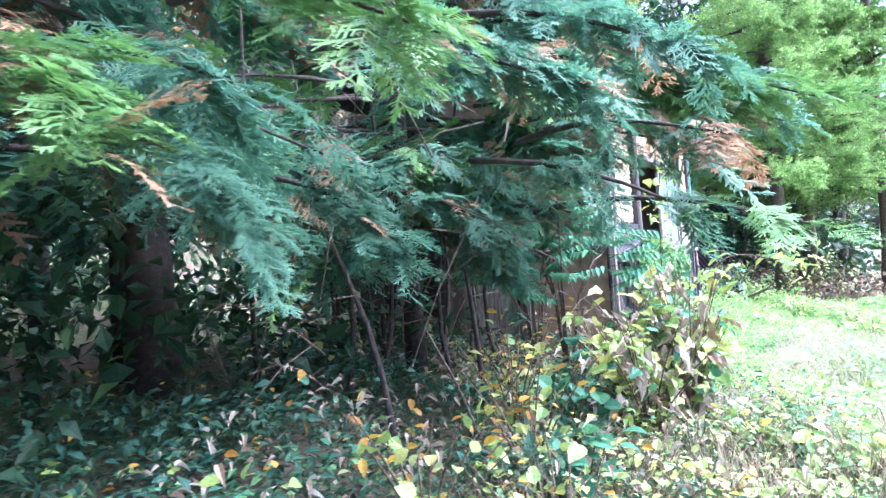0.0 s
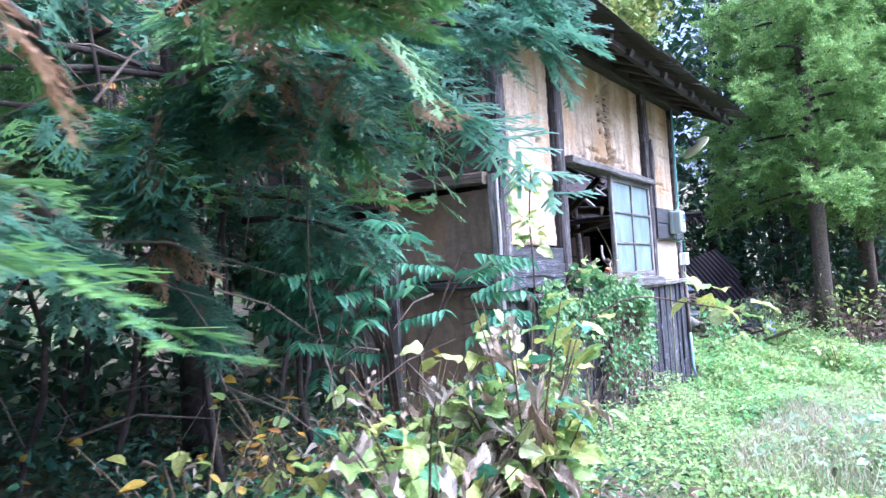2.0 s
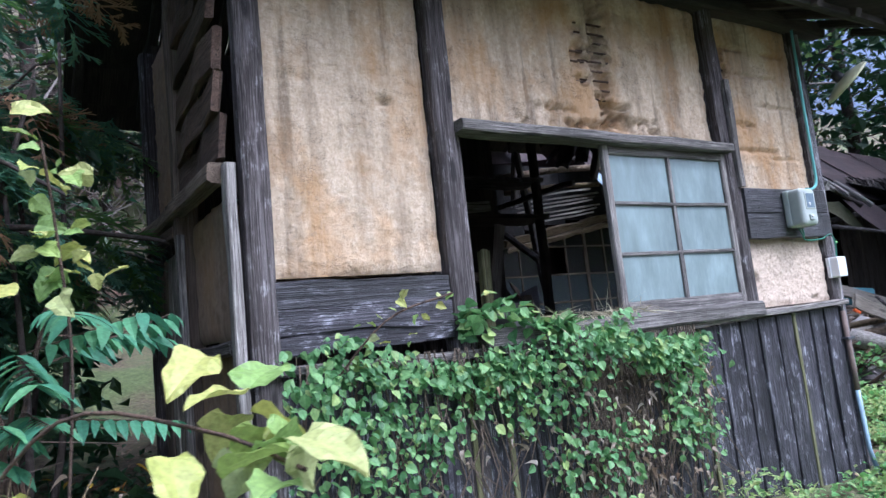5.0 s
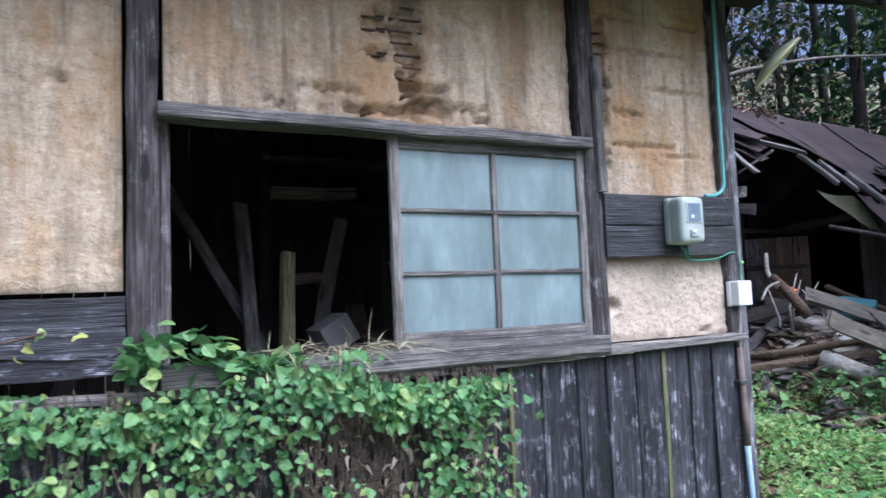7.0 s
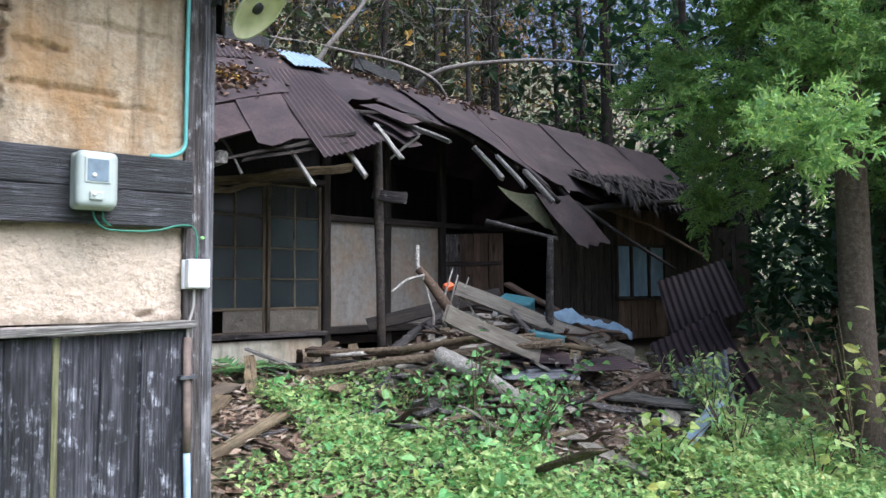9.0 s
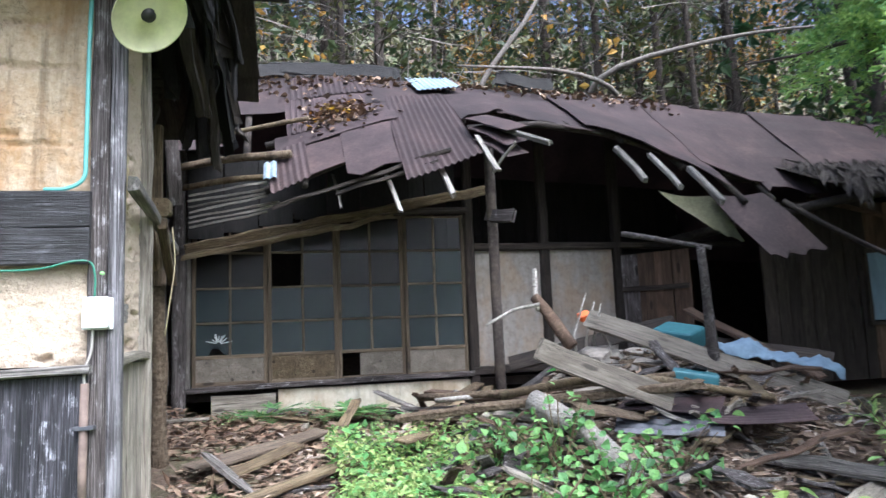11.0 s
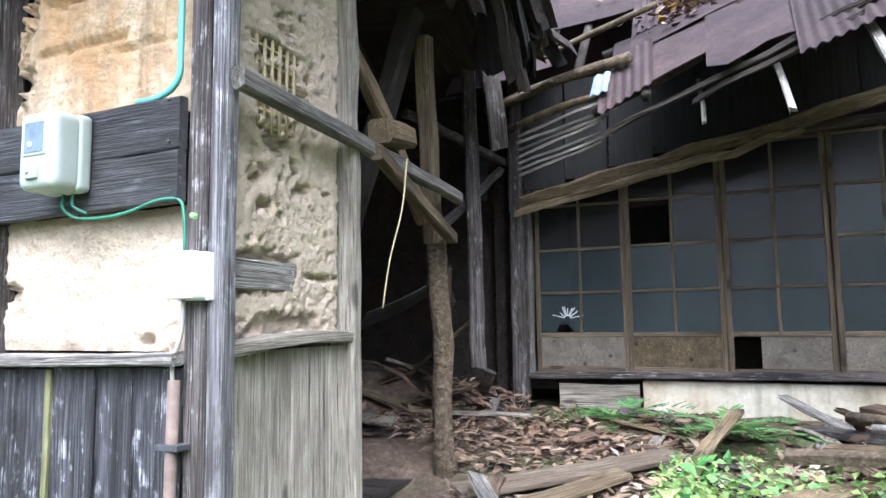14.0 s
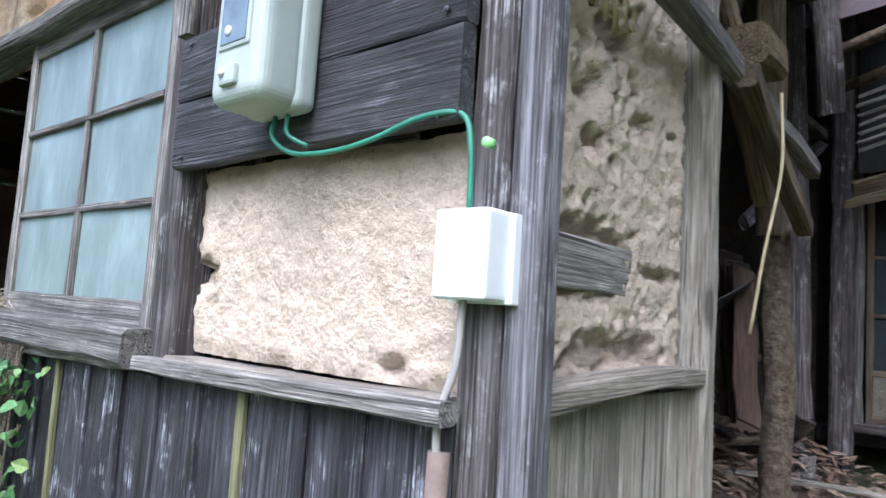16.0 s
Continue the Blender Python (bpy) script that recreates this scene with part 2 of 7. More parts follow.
M_GREYMETAL = sheet_metal("dull_zinc", (0.05, 0.05, 0.058), (0.10, 0.103, 0.115), (0.20, 0.21, 0.235), 0.5, 0.3)
M_LICHENMETAL = sheet_metal("lichened_sheet", (0.07, 0.07, 0.04), (0.12, 0.12, 0.07), (0.20, 0.20, 0.13), 0.8, 0.0)
M_METER = plain("meter_plastic", (0.36, 0.40, 0.365), 0.45, 0.14)
M_WHITE = plain("white_plastic", (0.68, 0.69, 0.69), 0.4, 0.06)
M_SCREEN = plain("meter_window", (0.16, 0.21, 0.25), 0.12, 0.35)
M_TEAL = plain("teal_conduit", (0.16, 0.46, 0.43), 0.45, 0.25)
M_GREENWIRE = plain("green_wire", (0.045, 0.20, 0.13), 0.5, 0.35)
M_TWINE = plain("straw_twine", (0.45, 0.38, 0.22), 0.9, 0.3)
M_PIPE = plain("rusty_pipe", (0.19, 0.14, 0.115), 0.8, 0.5)
M_BLUEPIPE = plain("blue_pipe", (0.30, 0.42, 0.52), 0.5, 0.35)
M_ENAMEL = plain("yellowed_enamel", (0.66, 0.66, 0.40), 0.35, 0.22)
M_BLACKP = plain("black_fitting", (0.02, 0.02, 0.02), 0.5, 0.2)
M_ORANGE = plain("orange_plastic", (0.85, 0.16, 0.03), 0.5, 0.1)
M_TURQ = plain("turquoise_plastic", (0.05, 0.16, 0.19), 0.45, 0.3)
M_CLOTH = plain("blue_tarpaulin", (0.17, 0.25, 0.34), 0.7, 0.35)
M_RAG = plain("grey_rag", (0.32, 0.29, 0.25), 0.95, 0.5)
M_PAPER = plain("pale_panel", (0.38, 0.36, 0.33), 0.9, 0.35, 6.0)


def ribbed_glass(name, tint, haze):
    """Old window glass: dust and painted reflection streaks; half of it shows the room behind."""
    n = Net(name)
    v = n.coords((1.0, 1.0, 0.35), 9.0)
    f = n.noise(v, 7.0, 5.0, 0.65)
    # lighter and darker streaks: dust, and mottled reflections painted in
    streak_tint = n.ramp(f, [(0.3, tuple(0.68 * c for c in tint)), (0.55, tint), (0.75, tuple(1.35 * c for c in tint))])
    n.done(streak_tint, 0.22)
    n.bsdf.inputs["Specular IOR Level"].default_value = 0.35
    gl = n.n("ShaderNodeBsdfTransparent")
    mx = n.n("ShaderNodeMixShader")
    mx.inputs[0].default_value = haze
    n.link(gl.outputs[0], mx.inputs[1])
    n.link(n.bsdf.outputs[0], mx.inputs[2])
    n.link(mx.outputs[0], n.t.nodes["Material Output"].inputs[0])
    n.bump(f, 0.1, 0.01)
    return n.mat


M_FROST = ribbed_glass("frosted_glass", (0.20, 0.255, 0.25), 0.95)
M_DUSTY = ribbed_glass("dusty_glass", (0.03, 0.031, 0.031), 0.6)
M_BLUEGLASS = ribbed_glass("blue_glass", (0.046, 0.06, 0.064), 0.7)

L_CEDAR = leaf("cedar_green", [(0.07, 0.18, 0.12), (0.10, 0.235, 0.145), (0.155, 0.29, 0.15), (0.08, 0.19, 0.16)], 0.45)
# Lit copy of the cedar green: sunlight on sprays put into the colour.
L_CEDARLIT = leaf("lit_cedar_green", [(0.115, 0.24, 0.06), (0.175, 0.32, 0.08), (0.09, 0.21, 0.08)])
L_CEDARDEAD = leaf("dead_cedar", [(0.33, 0.20, 0.11), (0.40, 0.26, 0.15), (0.26, 0.15, 0.08)])
L_SUGI = leaf("sugi_green", [(0.15, 0.29, 0.08), (0.24, 0.40, 0.10), (0.36, 0.50, 0.13), (0.12, 0.25, 0.10)], 0.5)
L_IVY = leaf("ivy_green", [(0.05, 0.13, 0.045), (0.11, 0.25, 0.085), (0.20, 0.37, 0.13), (0.13, 0.29, 0.11), (0.31, 0.42, 0.13)])
L_WEED = leaf("weed_green", [(0.18, 0.34, 0.12), (0.28, 0.45, 0.15), (0.38, 0.51, 0.17), (0.46, 0.50, 0.21)], 0.45)
L_YELLOW = leaf("turning_leaf", [(0.32, 0.42, 0.10), (0.24, 0.38, 0.11), (0.46, 0.46, 0.11), (0.42, 0.48, 0.22)])
L_DRY = leaf("withered_leaf", [(0.28, 0.20, 0.13), (0.44, 0.38, 0.30), (0.22, 0.15, 0.09), (0.54, 0.49, 0.42)], 0.2, 0.8)
L_ORANGE = leaf("autumn_leaf", [(0.45, 0.24, 0.03), (0.52, 0.36, 0.04), (0.34, 0.14, 0.03)])
L_TEAL = leaf("bluish_leaf", [(0.06, 0.19, 0.11), (0.09, 0.26, 0.14), (0.12, 0.29, 0.12)])
# Leaf green with the shade of the wood put into its colour.
L_WOODSHADE = leaf("shaded_leaf_green", [(0.02, 0.06, 0.03), (0.035, 0.085, 0.035), (0.05, 0.10, 0.03)])
L_STRAW = leaf("dry_grass", [(0.34, 0.29, 0.19), (0.46, 0.41, 0.29), (0.26, 0.27, 0.13)], 0.2, 0.8)
L_STALK = leaf("brown_stalks", [(0.17, 0.12, 0.075), (0.27, 0.21, 0.14), (0.12, 0.09, 0.055), (0.20, 0.20, 0.10)], 0.15, 0.85)
L_FRESH = leaf("fresh_weed_green", [(0.13, 0.34, 0.10), (0.20, 0.43, 0.13), (0.30, 0.52, 0.17), (0.17, 0.38, 0.16)], 0.45)
# Darker copy of the bluish leaf; cypress shade is in the colour.
L_SHADE = leaf("shaded_teal_leaf", [(0.045, 0.125, 0.085), (0.065, 0.17, 0.11), (0.09, 0.19, 0.10)])
L_GRASS = leaf("green_grass", [(0.10, 0.22, 0.05), (0.18, 0.32, 0.08), (0.28, 0.38, 0.14)])
L_LITTER = leaf("leaf_litter", [(0.10, 0.065, 0.04), (0.20, 0.13, 0.08), (0.30, 0.22, 0.15), (0.14, 0.10, 0.07)], 0.05, 0.9)
L_CHIP = leaf("bark_chips", [(0.11, 0.065, 0.042), (0.20, 0.13, 0.085), (0.30, 0.225, 0.16), (0.07, 0.047, 0.036)], 0.0, 0.95)
L_SPLINT = leaf("pale_splinters", [(0.24, 0.17, 0.115), (0.40, 0.32, 0.25), (0.17, 0.115, 0.08), (0.50, 0.45, 0.39)], 0.0, 0.95)
L_FOREST = leaf("forest_leaf", [(0.03, 0.055, 0.03), (0.06, 0.09, 0.035), (0.10, 0.12, 0.045), (0.14, 0.13, 0.05)])
L_PALE = leaf("pale_weed", [(0.26, 0.40, 0.22), (0.34, 0.46, 0.28), (0.20, 0.36, 0.16)], 0.4)
L_MAPLE = leaf("golden_leaf", [(0.50, 0.28, 0.05), (0.55, 0.36, 0.08), (0.45, 0.20, 0.04)])


def ground_material():
    n = Net("forest_floor")
    v = n.coords((1, 1, 1))
    fine = n.noise(v, 24.0, 8.0, 0.72)
    soil = n.ramp(fine, [(0.3, (0.035, 0.025, 0.017)), (0.5, (0.10, 0.07, 0.048)), (0.75, (0.22, 0.165, 0.115))])
    moss = n.ramp(fine, [(0.3, (0.03, 0.05, 0.015)), (0.7, (0.12, 0.18, 0.05))])
    big = n.noise(v, 0.9, 5.0)
    col = n.mix(n.ramp(big, [(0.42, (0, 0, 0)), (0.6, (0.8,) * 3)]), soil, moss)
    n.bump(fine, 0.8, 0.03)
    return n.done(col, 0.95)


M_SOIL = ground_material()

# ---- mesh helpers ----


def basis_of(ob):
    return basis_of(ob.parent) @ ob.matrix_basis if ob.parent else ob.matrix_basis.copy()


def under(ob, parent):
    """Makes ob a part of parent, keeping its place in the world."""
    if parent:
        world_m = ob.matrix_basis.copy()
        ob.parent = parent
        ob.matrix_basis = basis_of(parent).inverted() @ world_m
    return ob


def mesh_np(name, verts, faces, material, smooth=False):
    """One mesh from arrays of corners and of faces with equal corner counts."""
    verts, faces = np.asarray(verts, np.float32), np.asarray(faces, np.int32)
    me = bpy.data.meshes.new(name)
    k = faces.shape[1]
    me.vertices.add(len(verts))
    me.vertices.foreach_set("co", verts.ravel())
    me.loops.add(faces.size)
    me.loops.foreach_set("vertex_index", faces.ravel())
    me.polygons.add(len(faces))
    me.polygons.foreach_set("loop_start", np.arange(len(faces), dtype=np.int32) * k)
    me.polygons.foreach_set("use_smooth", np.full(len(faces), smooth))
    me.update(calc_edges=True)
    me.validate()
    me.materials.append(material)
    return me


def thing(name, at, label, category, group="", kind=""):
    ob = new(name)
    ob.empty_display_size = 0.1
    ob.matrix_basis = Matrix.Translation(at)
    return tagged(ob, label, category, group, kind)


def part(name, bm, material, parent, label=""):
    me = bpy.data.meshes.new(name)
    bm.to_mesh(me)
    bm.free()
    me.materials.append(material)
    ob = new(name, me)
    if label:
        ob["label"] = label
    return under(ob, parent)


JOINED = ("branchwork", "stem_tangle", "foliage", "crown", "spray", "fern_fronds", "dry_foliage")


def part_np(name, verts, faces, material, parent=None, label="", smooth=False):
    ob = new(name, mesh_np(name, verts, faces, material, smooth))
    if name in JOINED:
        ob["kind"] = "stuff"
    if label:
        ob["label"] = label
    return under(ob, parent)


def stick_frame(p, q, face):
    """A pose at p with x towards q and z as near to face as can be; and the length."""
    p, q, face = Vector(p), Vector(q), Vector(face)
    x = (q - p).normalized()
    y = face.cross(x)
    if y.length < 1e-4:
        y = Vector((0.3, 1, 0.2)).cross(x)
    y.normalize()
    z = x.cross(y)
    m = Matrix((x, y, z)).transposed().to_4x4()
    m.translation = p
    return m, (q - p).length


def plank_mesh(length, w, d, wobble=0.003, ragged=0.0, seg=None, rng=RNG):
    """A board along x, w across (y), d thick (z), with eased edges and small unevenness."""
    seg = seg or max(2, min(14, int(length / 0.16)))
    c = min(w, d) * 0.16
    hy, hz = w / 2, d / 2
    ring = np.array([(-hy + c, -hz), (hy - c, -hz), (hy, -hz + c), (hy, hz - c), (hy - c, hz), (-hy + c, hz), (-hy, hz - c), (-hy, -hz + c)])
    bow = rng.normal(0, wobble, (seg + 1, 2)) + np.outer(np.sin(np.linspace(0, math.pi, seg + 1)), rng.normal(0, wobble * 1.5, 2))
    vs = []
    for i in range(seg + 1):
        r = ring * (1 + rng.normal(0, wobble * 2, (8, 1))) + bow[i] + rng.normal(0, wobble * 0.5, (8, 2))
        x = np.full((8, 1), length * i / seg)
        if ragged and i in (0, seg):
            x = x + rng.uniform(-ragged, ragged, (8, 1)) * (1 if i else -1)
        vs.append(np.hstack([x, r]))
    v = np.vstack(vs)
    f = []
    for i in range(seg):
        a = i * 8
        for j in range(8):
            k = (j + 1) % 8
            f.append((a + j, a + 8 + j, a + 8 + k, a + k))
    e = seg * 8
    for b, flip in ((0, False), (e, True)):
        for quad in ((0, 1, 2, 7), (7, 2, 3, 6), (6, 3, 4, 5)):
            quad = [b + i for i in quad]
            f.append(tuple(quad[::-1] if flip else quad))
    return v, np.array(f)


def plank(name, parent, p, q, w, d, material, face=(1, 0, 0), wobble=0.003, ragged=0.0, label=""):
    """A board from p to q whose broad side looks towards face."""
    m, length = stick_frame(p, q, face)
    v, f = plank_mesh(length, w, d, wobble, ragged)
    ob = new(name, mesh_np(name, v, f, material))
    ob.matrix_basis = m
    if label:
        ob["label"] = label
    return under(ob, parent)


def tube_arrays(points, radii, sides=7, lumpy=0.0, rng=RNG):
    """A tapered limb along points."""
    pts = [Vector(p) for p in points]
    vs, f = [], []
    for i, p in enumerate(pts):
        t = (pts[min(i + 1, len(pts) - 1)] - pts[max(i - 1, 0)]).normalized()
        a = t.orthogonal().normalized() if i == 0 else (a - t * a.dot(t)).normalized()
        b = t.cross(a)
        for j in range(sides):
            g = 2 * math.pi * j / sides
            r = radii[i] * (1 + (rng.normal(0, lumpy) if lumpy else 0))
            vs.append(p + (a * math.cos(g) + b * math.sin(g)) * r)
    for i in range(len(pts) - 1):
        for j in range(sides):
            k = (j + 1) % sides
            f.append((i * sides + j, i * sides + k, (i + 1) * sides + k, (i + 1) * sides + j))
    for end in (0, len(pts) - 1):
        vs.append(pts[end])
        c = len(vs) - 1
        for j in range(sides):
            k = (j + 1) % sides
            tri = (end * sides + j, end * sides + k, c, c)
            f.append(tri)
    return np.array([tuple(v) for v in vs]), np.array(f)


def tube(name, parent, points, radii, material, sides=8, lumpy=0.0, label=""):
    if not hasattr(radii, "__len__"):
        radii = [radii] * len(points)
    v, f = tube_arrays(points, radii, sides, lumpy)
    bm = bmesh.new()
    bv = [bm.verts.new(c) for c in v]
    for q in f:
        ids = list(dict.fromkeys(int(i) for i in q))
        bm.faces.new([bv[i] for i in ids])
    bmesh.ops.recalc_face_normals(bm, faces=bm.faces)
    for face in bm.faces:
        face.smooth = True
    return part(name, bm, material, parent, label)


def bent(points, steps=5):
    """Points of a smooth line through the given ones."""
    p = [Vector(c) for c in points]
    p = [p[0] * 2 - p[1]] + p + [p[-1] * 2 - p[-2]]
    out = []
    for i in range(1, len(p) - 2):
        for s in range(steps):
            t = s / steps
            a, b, c, d = p[i - 1], p[i], p[i + 1], p[i + 2]
            out.append(0.5 * (2 * b + (c - a) * t + (2 * a - 5 * b + 4 * c - d) * t * t + (3 * b - a - 3 * c + d) * t ** 3))
    out.append(p[-2])
    return out


def rounded_box(name, parent, lo, hi, material, r=0.01, label="", segs=2):
    bm = bmesh.new()
    bmesh.ops.create_cube(bm, size=1.0)
    lo, hi = Vector(lo), Vector(hi)
    for v in bm.verts:
        v.co = Vector(((lo[i] + hi[i]) / 2 + v.co[i] * (hi[i] - lo[i]) for i in range(3)))
    if r:
        bmesh.ops.bevel(bm, geom=bm.edges[:], offset=r, segments=segs, affect="EDGES", profile=0.6)
    return part(name, bm, material, parent, label)


def smooth_noise(u, v, scale, seed=0.0):
    """Layered value noise over arrays u and v."""
    out = np.zeros_like(u, dtype=float)
    flat_u, flat_v = u.ravel() * scale + seed * 13.7, v.ravel() * scale + seed * 7.1
    vals = [noise.fractal(Vector((float(a), float(b), seed)), 0.6, 2.0, 4) for a, b in zip(flat_u, flat_v)]
    return np.array(vals).reshape(u.shape)


def ground_z(x, y):
    xs = [-400, -60, -30, -15, -9, -6, -5, -3.3, -2.4, -1.53, -0.8, 0.2, 1.2, 4, 400]
    zs = [80, 31, 15.5, 5.0, 1.8, 0.98, 0.84, 0.75, 0.59, 0.38, 0.2, 0.08, 0.04, 0, 0]
    lump = 0.035 * np.sin(1.9 * x + 0.7 * y) * np.cos(1.3 * y - 0.8 * x) + 0.02 * np.sin(5.1 * x + 3.7 * y)
    return np.interp(x, xs, zs) + lump * np.clip(1.2 - np.abs(np.asarray(x) + 1.5) * 0.02, 0, 1)

# ---- ground ----
gx = np.concatenate([[-400, -250, -150, -90, -60, -45, -35, -28, -23, -19, -16, -13.5, -11.5, -10], np.arange(-9, 4.01, 0.14), [5, 7, 10, 15, 25, 40, 70, 120, 220, 400]])
gy = np.concatenate([[-400, -220, -120, -60, -35, -22, -14, -9, -6], np.arange(-4, 17.01, 0.14), [18.5, 21, 25, 30, 40, 60, 100, 180, 400]])
GX, GY = np.meshgrid(gx, gy, indexing="ij")
GZ = ground_z(GX, GY) + RNG.normal(0, 0.008, GX.shape)
gi = np.arange(GX.size).reshape(GX.shape)
gf = np.stack([gi[:-1, :-1], gi[1:, :-1], gi[1:, 1:], gi[:-1, 1:]], -1).reshape(-1, 4)
ground = part_np("ground", np.stack([GX, GY, GZ], -1).reshape(-1, 3), gf, M_SOIL, None, "", True)
tagged(ground, "sloping forest floor of brown soil, litter and moss", "ground", "", "structure")

# ---- the hut with the clay walls ----
FX, NY, SY = -1.53, 8.82, 5.12


def relief(name, parent, origin, u, v, n, su, sv, material, craters=(), rough=0.006, edge=0.012, cell=0.017, seed=1.0, label=""):
    """A plaster panel: a thick skin with lumps, craters where clay fell off, and crumbling edges."""
    origin, u, v, n = (np.array(k, float) for k in (origin, u, v, n))
    nu, nv = max(4, int(su / cell)), max(4, int(sv / cell))
    U, V = np.meshgrid(np.linspace(0, su, nu), np.linspace(0, sv, nv), indexing="ij")
    h = rough * 0.6 * smooth_noise(U, V, 9.0, seed) + rough * 0.7 * smooth_noise(U, V, 34.0, seed + 3) + rough * 0.55 * smooth_noise(U, V, 78.0, seed + 6)
    wob = smooth_noise(U, V, 7.0, seed + 5)
    for cu, cv, ru, rv, depth in craters:
        r = np.sqrt(((U - cu) / ru) ** 2 + ((V - cv) / rv) ** 2) + wob * 0.7 + 0.5 * smooth_noise(U, V, 30.0, seed + 8) + 0.35 * smooth_noise(U, V, 64.0, seed + 11)
        h -= 1.25 * depth * np.clip((1.05 - r) / 0.12, 0, 1) * (1 + 0.5 * smooth_noise(U, V, 22.0, seed + 9))
    rim = np.minimum(np.minimum(U, su - U), np.minimum(V, sv - V))
    h -= edge * np.clip(1 - rim / 0.03, 0, 1) * (0.7 + 0.8 * np.abs(wob))
    P = origin + U[..., None] * u + V[..., None] * v + h[..., None] * n
    idx = np.arange(U.size).reshape(U.shape)
    f = np.stack([idx[:-1, :-1], idx[1:, :-1], idx[1:, 1:], idx[:-1, 1:]], -1).reshape(-1, 4)
    verts = P.reshape(-1, 3)
    corners = np.array([origin - 0.09 * n, origin + su * u - 0.09 * n, origin + su * u + sv * v - 0.09 * n, origin + sv * v - 0.09 * n])
    base = len(verts)
    verts = np.vstack([verts, corners])
    extra = [(base, base + 3, base + 2, base + 1)]
    return part_np(name, verts, np.vstack([f, extra]), material, parent, label, True)


hut_front = thing("wall_east", (FX, 5.1, 0.35), "clay-plastered timber-frame hut wall with charred board skirting", "wall", "", "structure")
hut_side = thing("wall_north", (-1.6, NY, 0.5), "crumbling clay wall above grey weathered boards", "wall", "", "structure")
hut_south = thing("wall_south", (-1.6, SY, 0.4), "brown clay and board wall under the trees, shade put into its colours", "wall", "", "structure")
hut_back = thing("wall_west", (-3.25, SY, 0.7), "dark board wall at the back of the hut", "wall", "", "structure")

# posts of the front
plank("corner_post", hut_front, (-1.575, 5.165, 0.2), (-1.575, 5.195, 3.18), 0.10, 0.10, M_POST, wobble=0.002)
plank("corner_batten", hut_front, (-1.56, 5.085, 0.25), (-1.56, 5.09, 2.12), 0.04, 0.06, M_GREY, wobble=0.002)
plank("post", hut_front, (-1.575, 6.005, 0.3), (-1.575, 6.02, 3.18), 0.10, 0.10, M_POST, wobble=0.002)
plank("post", hut_front, (-1.575, 7.92, 1.38), (-1.575, 7.90, 3.18), 0.10, 0.10, M_POST, wobble=0.002)
plank("batten", hut_front, (-1.51, 7.945, 2.09), (-1.51, 7.94, 2.72), 0.045, 0.03, M_GREY, wobble=0.002)
plank("post", hut_front, (-1.59, 8.78, 0.3), (-1.59, 8.77, 3.18), 0.07, 0.09, M_POST, wobble=0.002)
plank("corner_pole", hut_front, (-1.583, 8.842, 0.22), (-1.583, 8.835, 3.15), 0.055, 0.06, M_POLE, wobble=0.001, label="silvery weathered corner pole")

# plaster panels
Y, Z, X = (0, 1, 0), (0, 0, 1), (1, 0, 0)
relief("plaster", hut_front, (-1.575, 5.235, 1.70), Y, Z, X, 0.715, 1.46, M_CLAYRUN, ((0.51, 0.72, 0.03, 0.012, 0.02), (0.1, 0.78, 0.16, 0.006, 0.008), (0.47, 0.83, 0.2, 0.006, 0.008)), 0.009, seed=1.0)
relief("plaster", hut_front, (-1.575, 6.085, 2.34), Y, Z, X, 1.755, 0.82, M_CLAYRUN, ((0.95, 0.45, 0.06, 0.32, 0.05), (0.80, 0.42, 0.045, 0.06, 0.03), (0.80, 0.58, 0.05, 0.04, 0.03), (0.82, 0.30, 0.05, 0.03, 0.03), (0.96, 0.06, 0.34, 0.02, 0.04), (1.18, 0.1, 0.16, 0.022, 0.035), (0.62, 0.13, 0.13, 0.016, 0.03), (1.0, 0.17, 0.1, 0.016, 0.03)), 0.010, seed=2.0)
relief("plaster", hut_front, (-1.575, 7.965, 2.07), Y, Z, X, 0.77, 1.09, M_CLAYRUN, ((0.03, 0.62, 0.06, 0.3, 0.035), (0.03, 0.16, 0.05, 0.07, 0.03), (0.22, 0.42, 0.1, 0.02, 0.02), (0.36, 0.74, 0.2, 0.012, 0.02), (0.15, 0.9, 0.12, 0.014, 0.02), (0.5, 0.55, 0.16, 0.011, 0.018), (0.3, 0.26, 0.17, 0.010, 0.015), (0.6, 0.22, 0.12, 0.010, 0.015), (0.55, 0.9, 0.14, 0.011, 0.016)), 0.007, cell=0.012, seed=3.0)
relief("plaster", hut_front, (-1.57, 7.965, 1.40), Y, Z, X, 0.77, 0.40, M_CLAY, ((0.03, 0.17, 0.045, 0.035, 0.03), (0.62, 0.03, 0.03, 0.02, 0.02)), 0.009, cell=0.0115, seed=4.0)
prng = np.random.default_rng(17)
PITS = tuple((float(prng.normal(0.27, 0.11)), float(prng.uniform(0.38, 1.05)), float(prng.uniform(0.008, 0.026)), float(prng.uniform(0.008, 0.022)), 0.024) for _ in range(70))
BIGPITS = ((0.24, 0.78, 0.09, 0.14, 0.022), (0.25, 0.90, 0.13, 0.03, 0.03), (0.30, 0.05, 0.16, 0.035, 0.022), (0.16, 0.215, 0.17, 0.06, 0.026), (0.36, 1.25, 0.10, 0.05, 0.012), (0.45, 0.2, 0.1, 0.012, 0.02))
relief("plaster", hut_side, (-1.60, 8.805, 1.42), (-1, 0, 0), Z, Y, 0.60, 1.68, M_CLAY, BIGPITS + PITS, 0.0095, 0.012, 0.0085, seed=5.0)

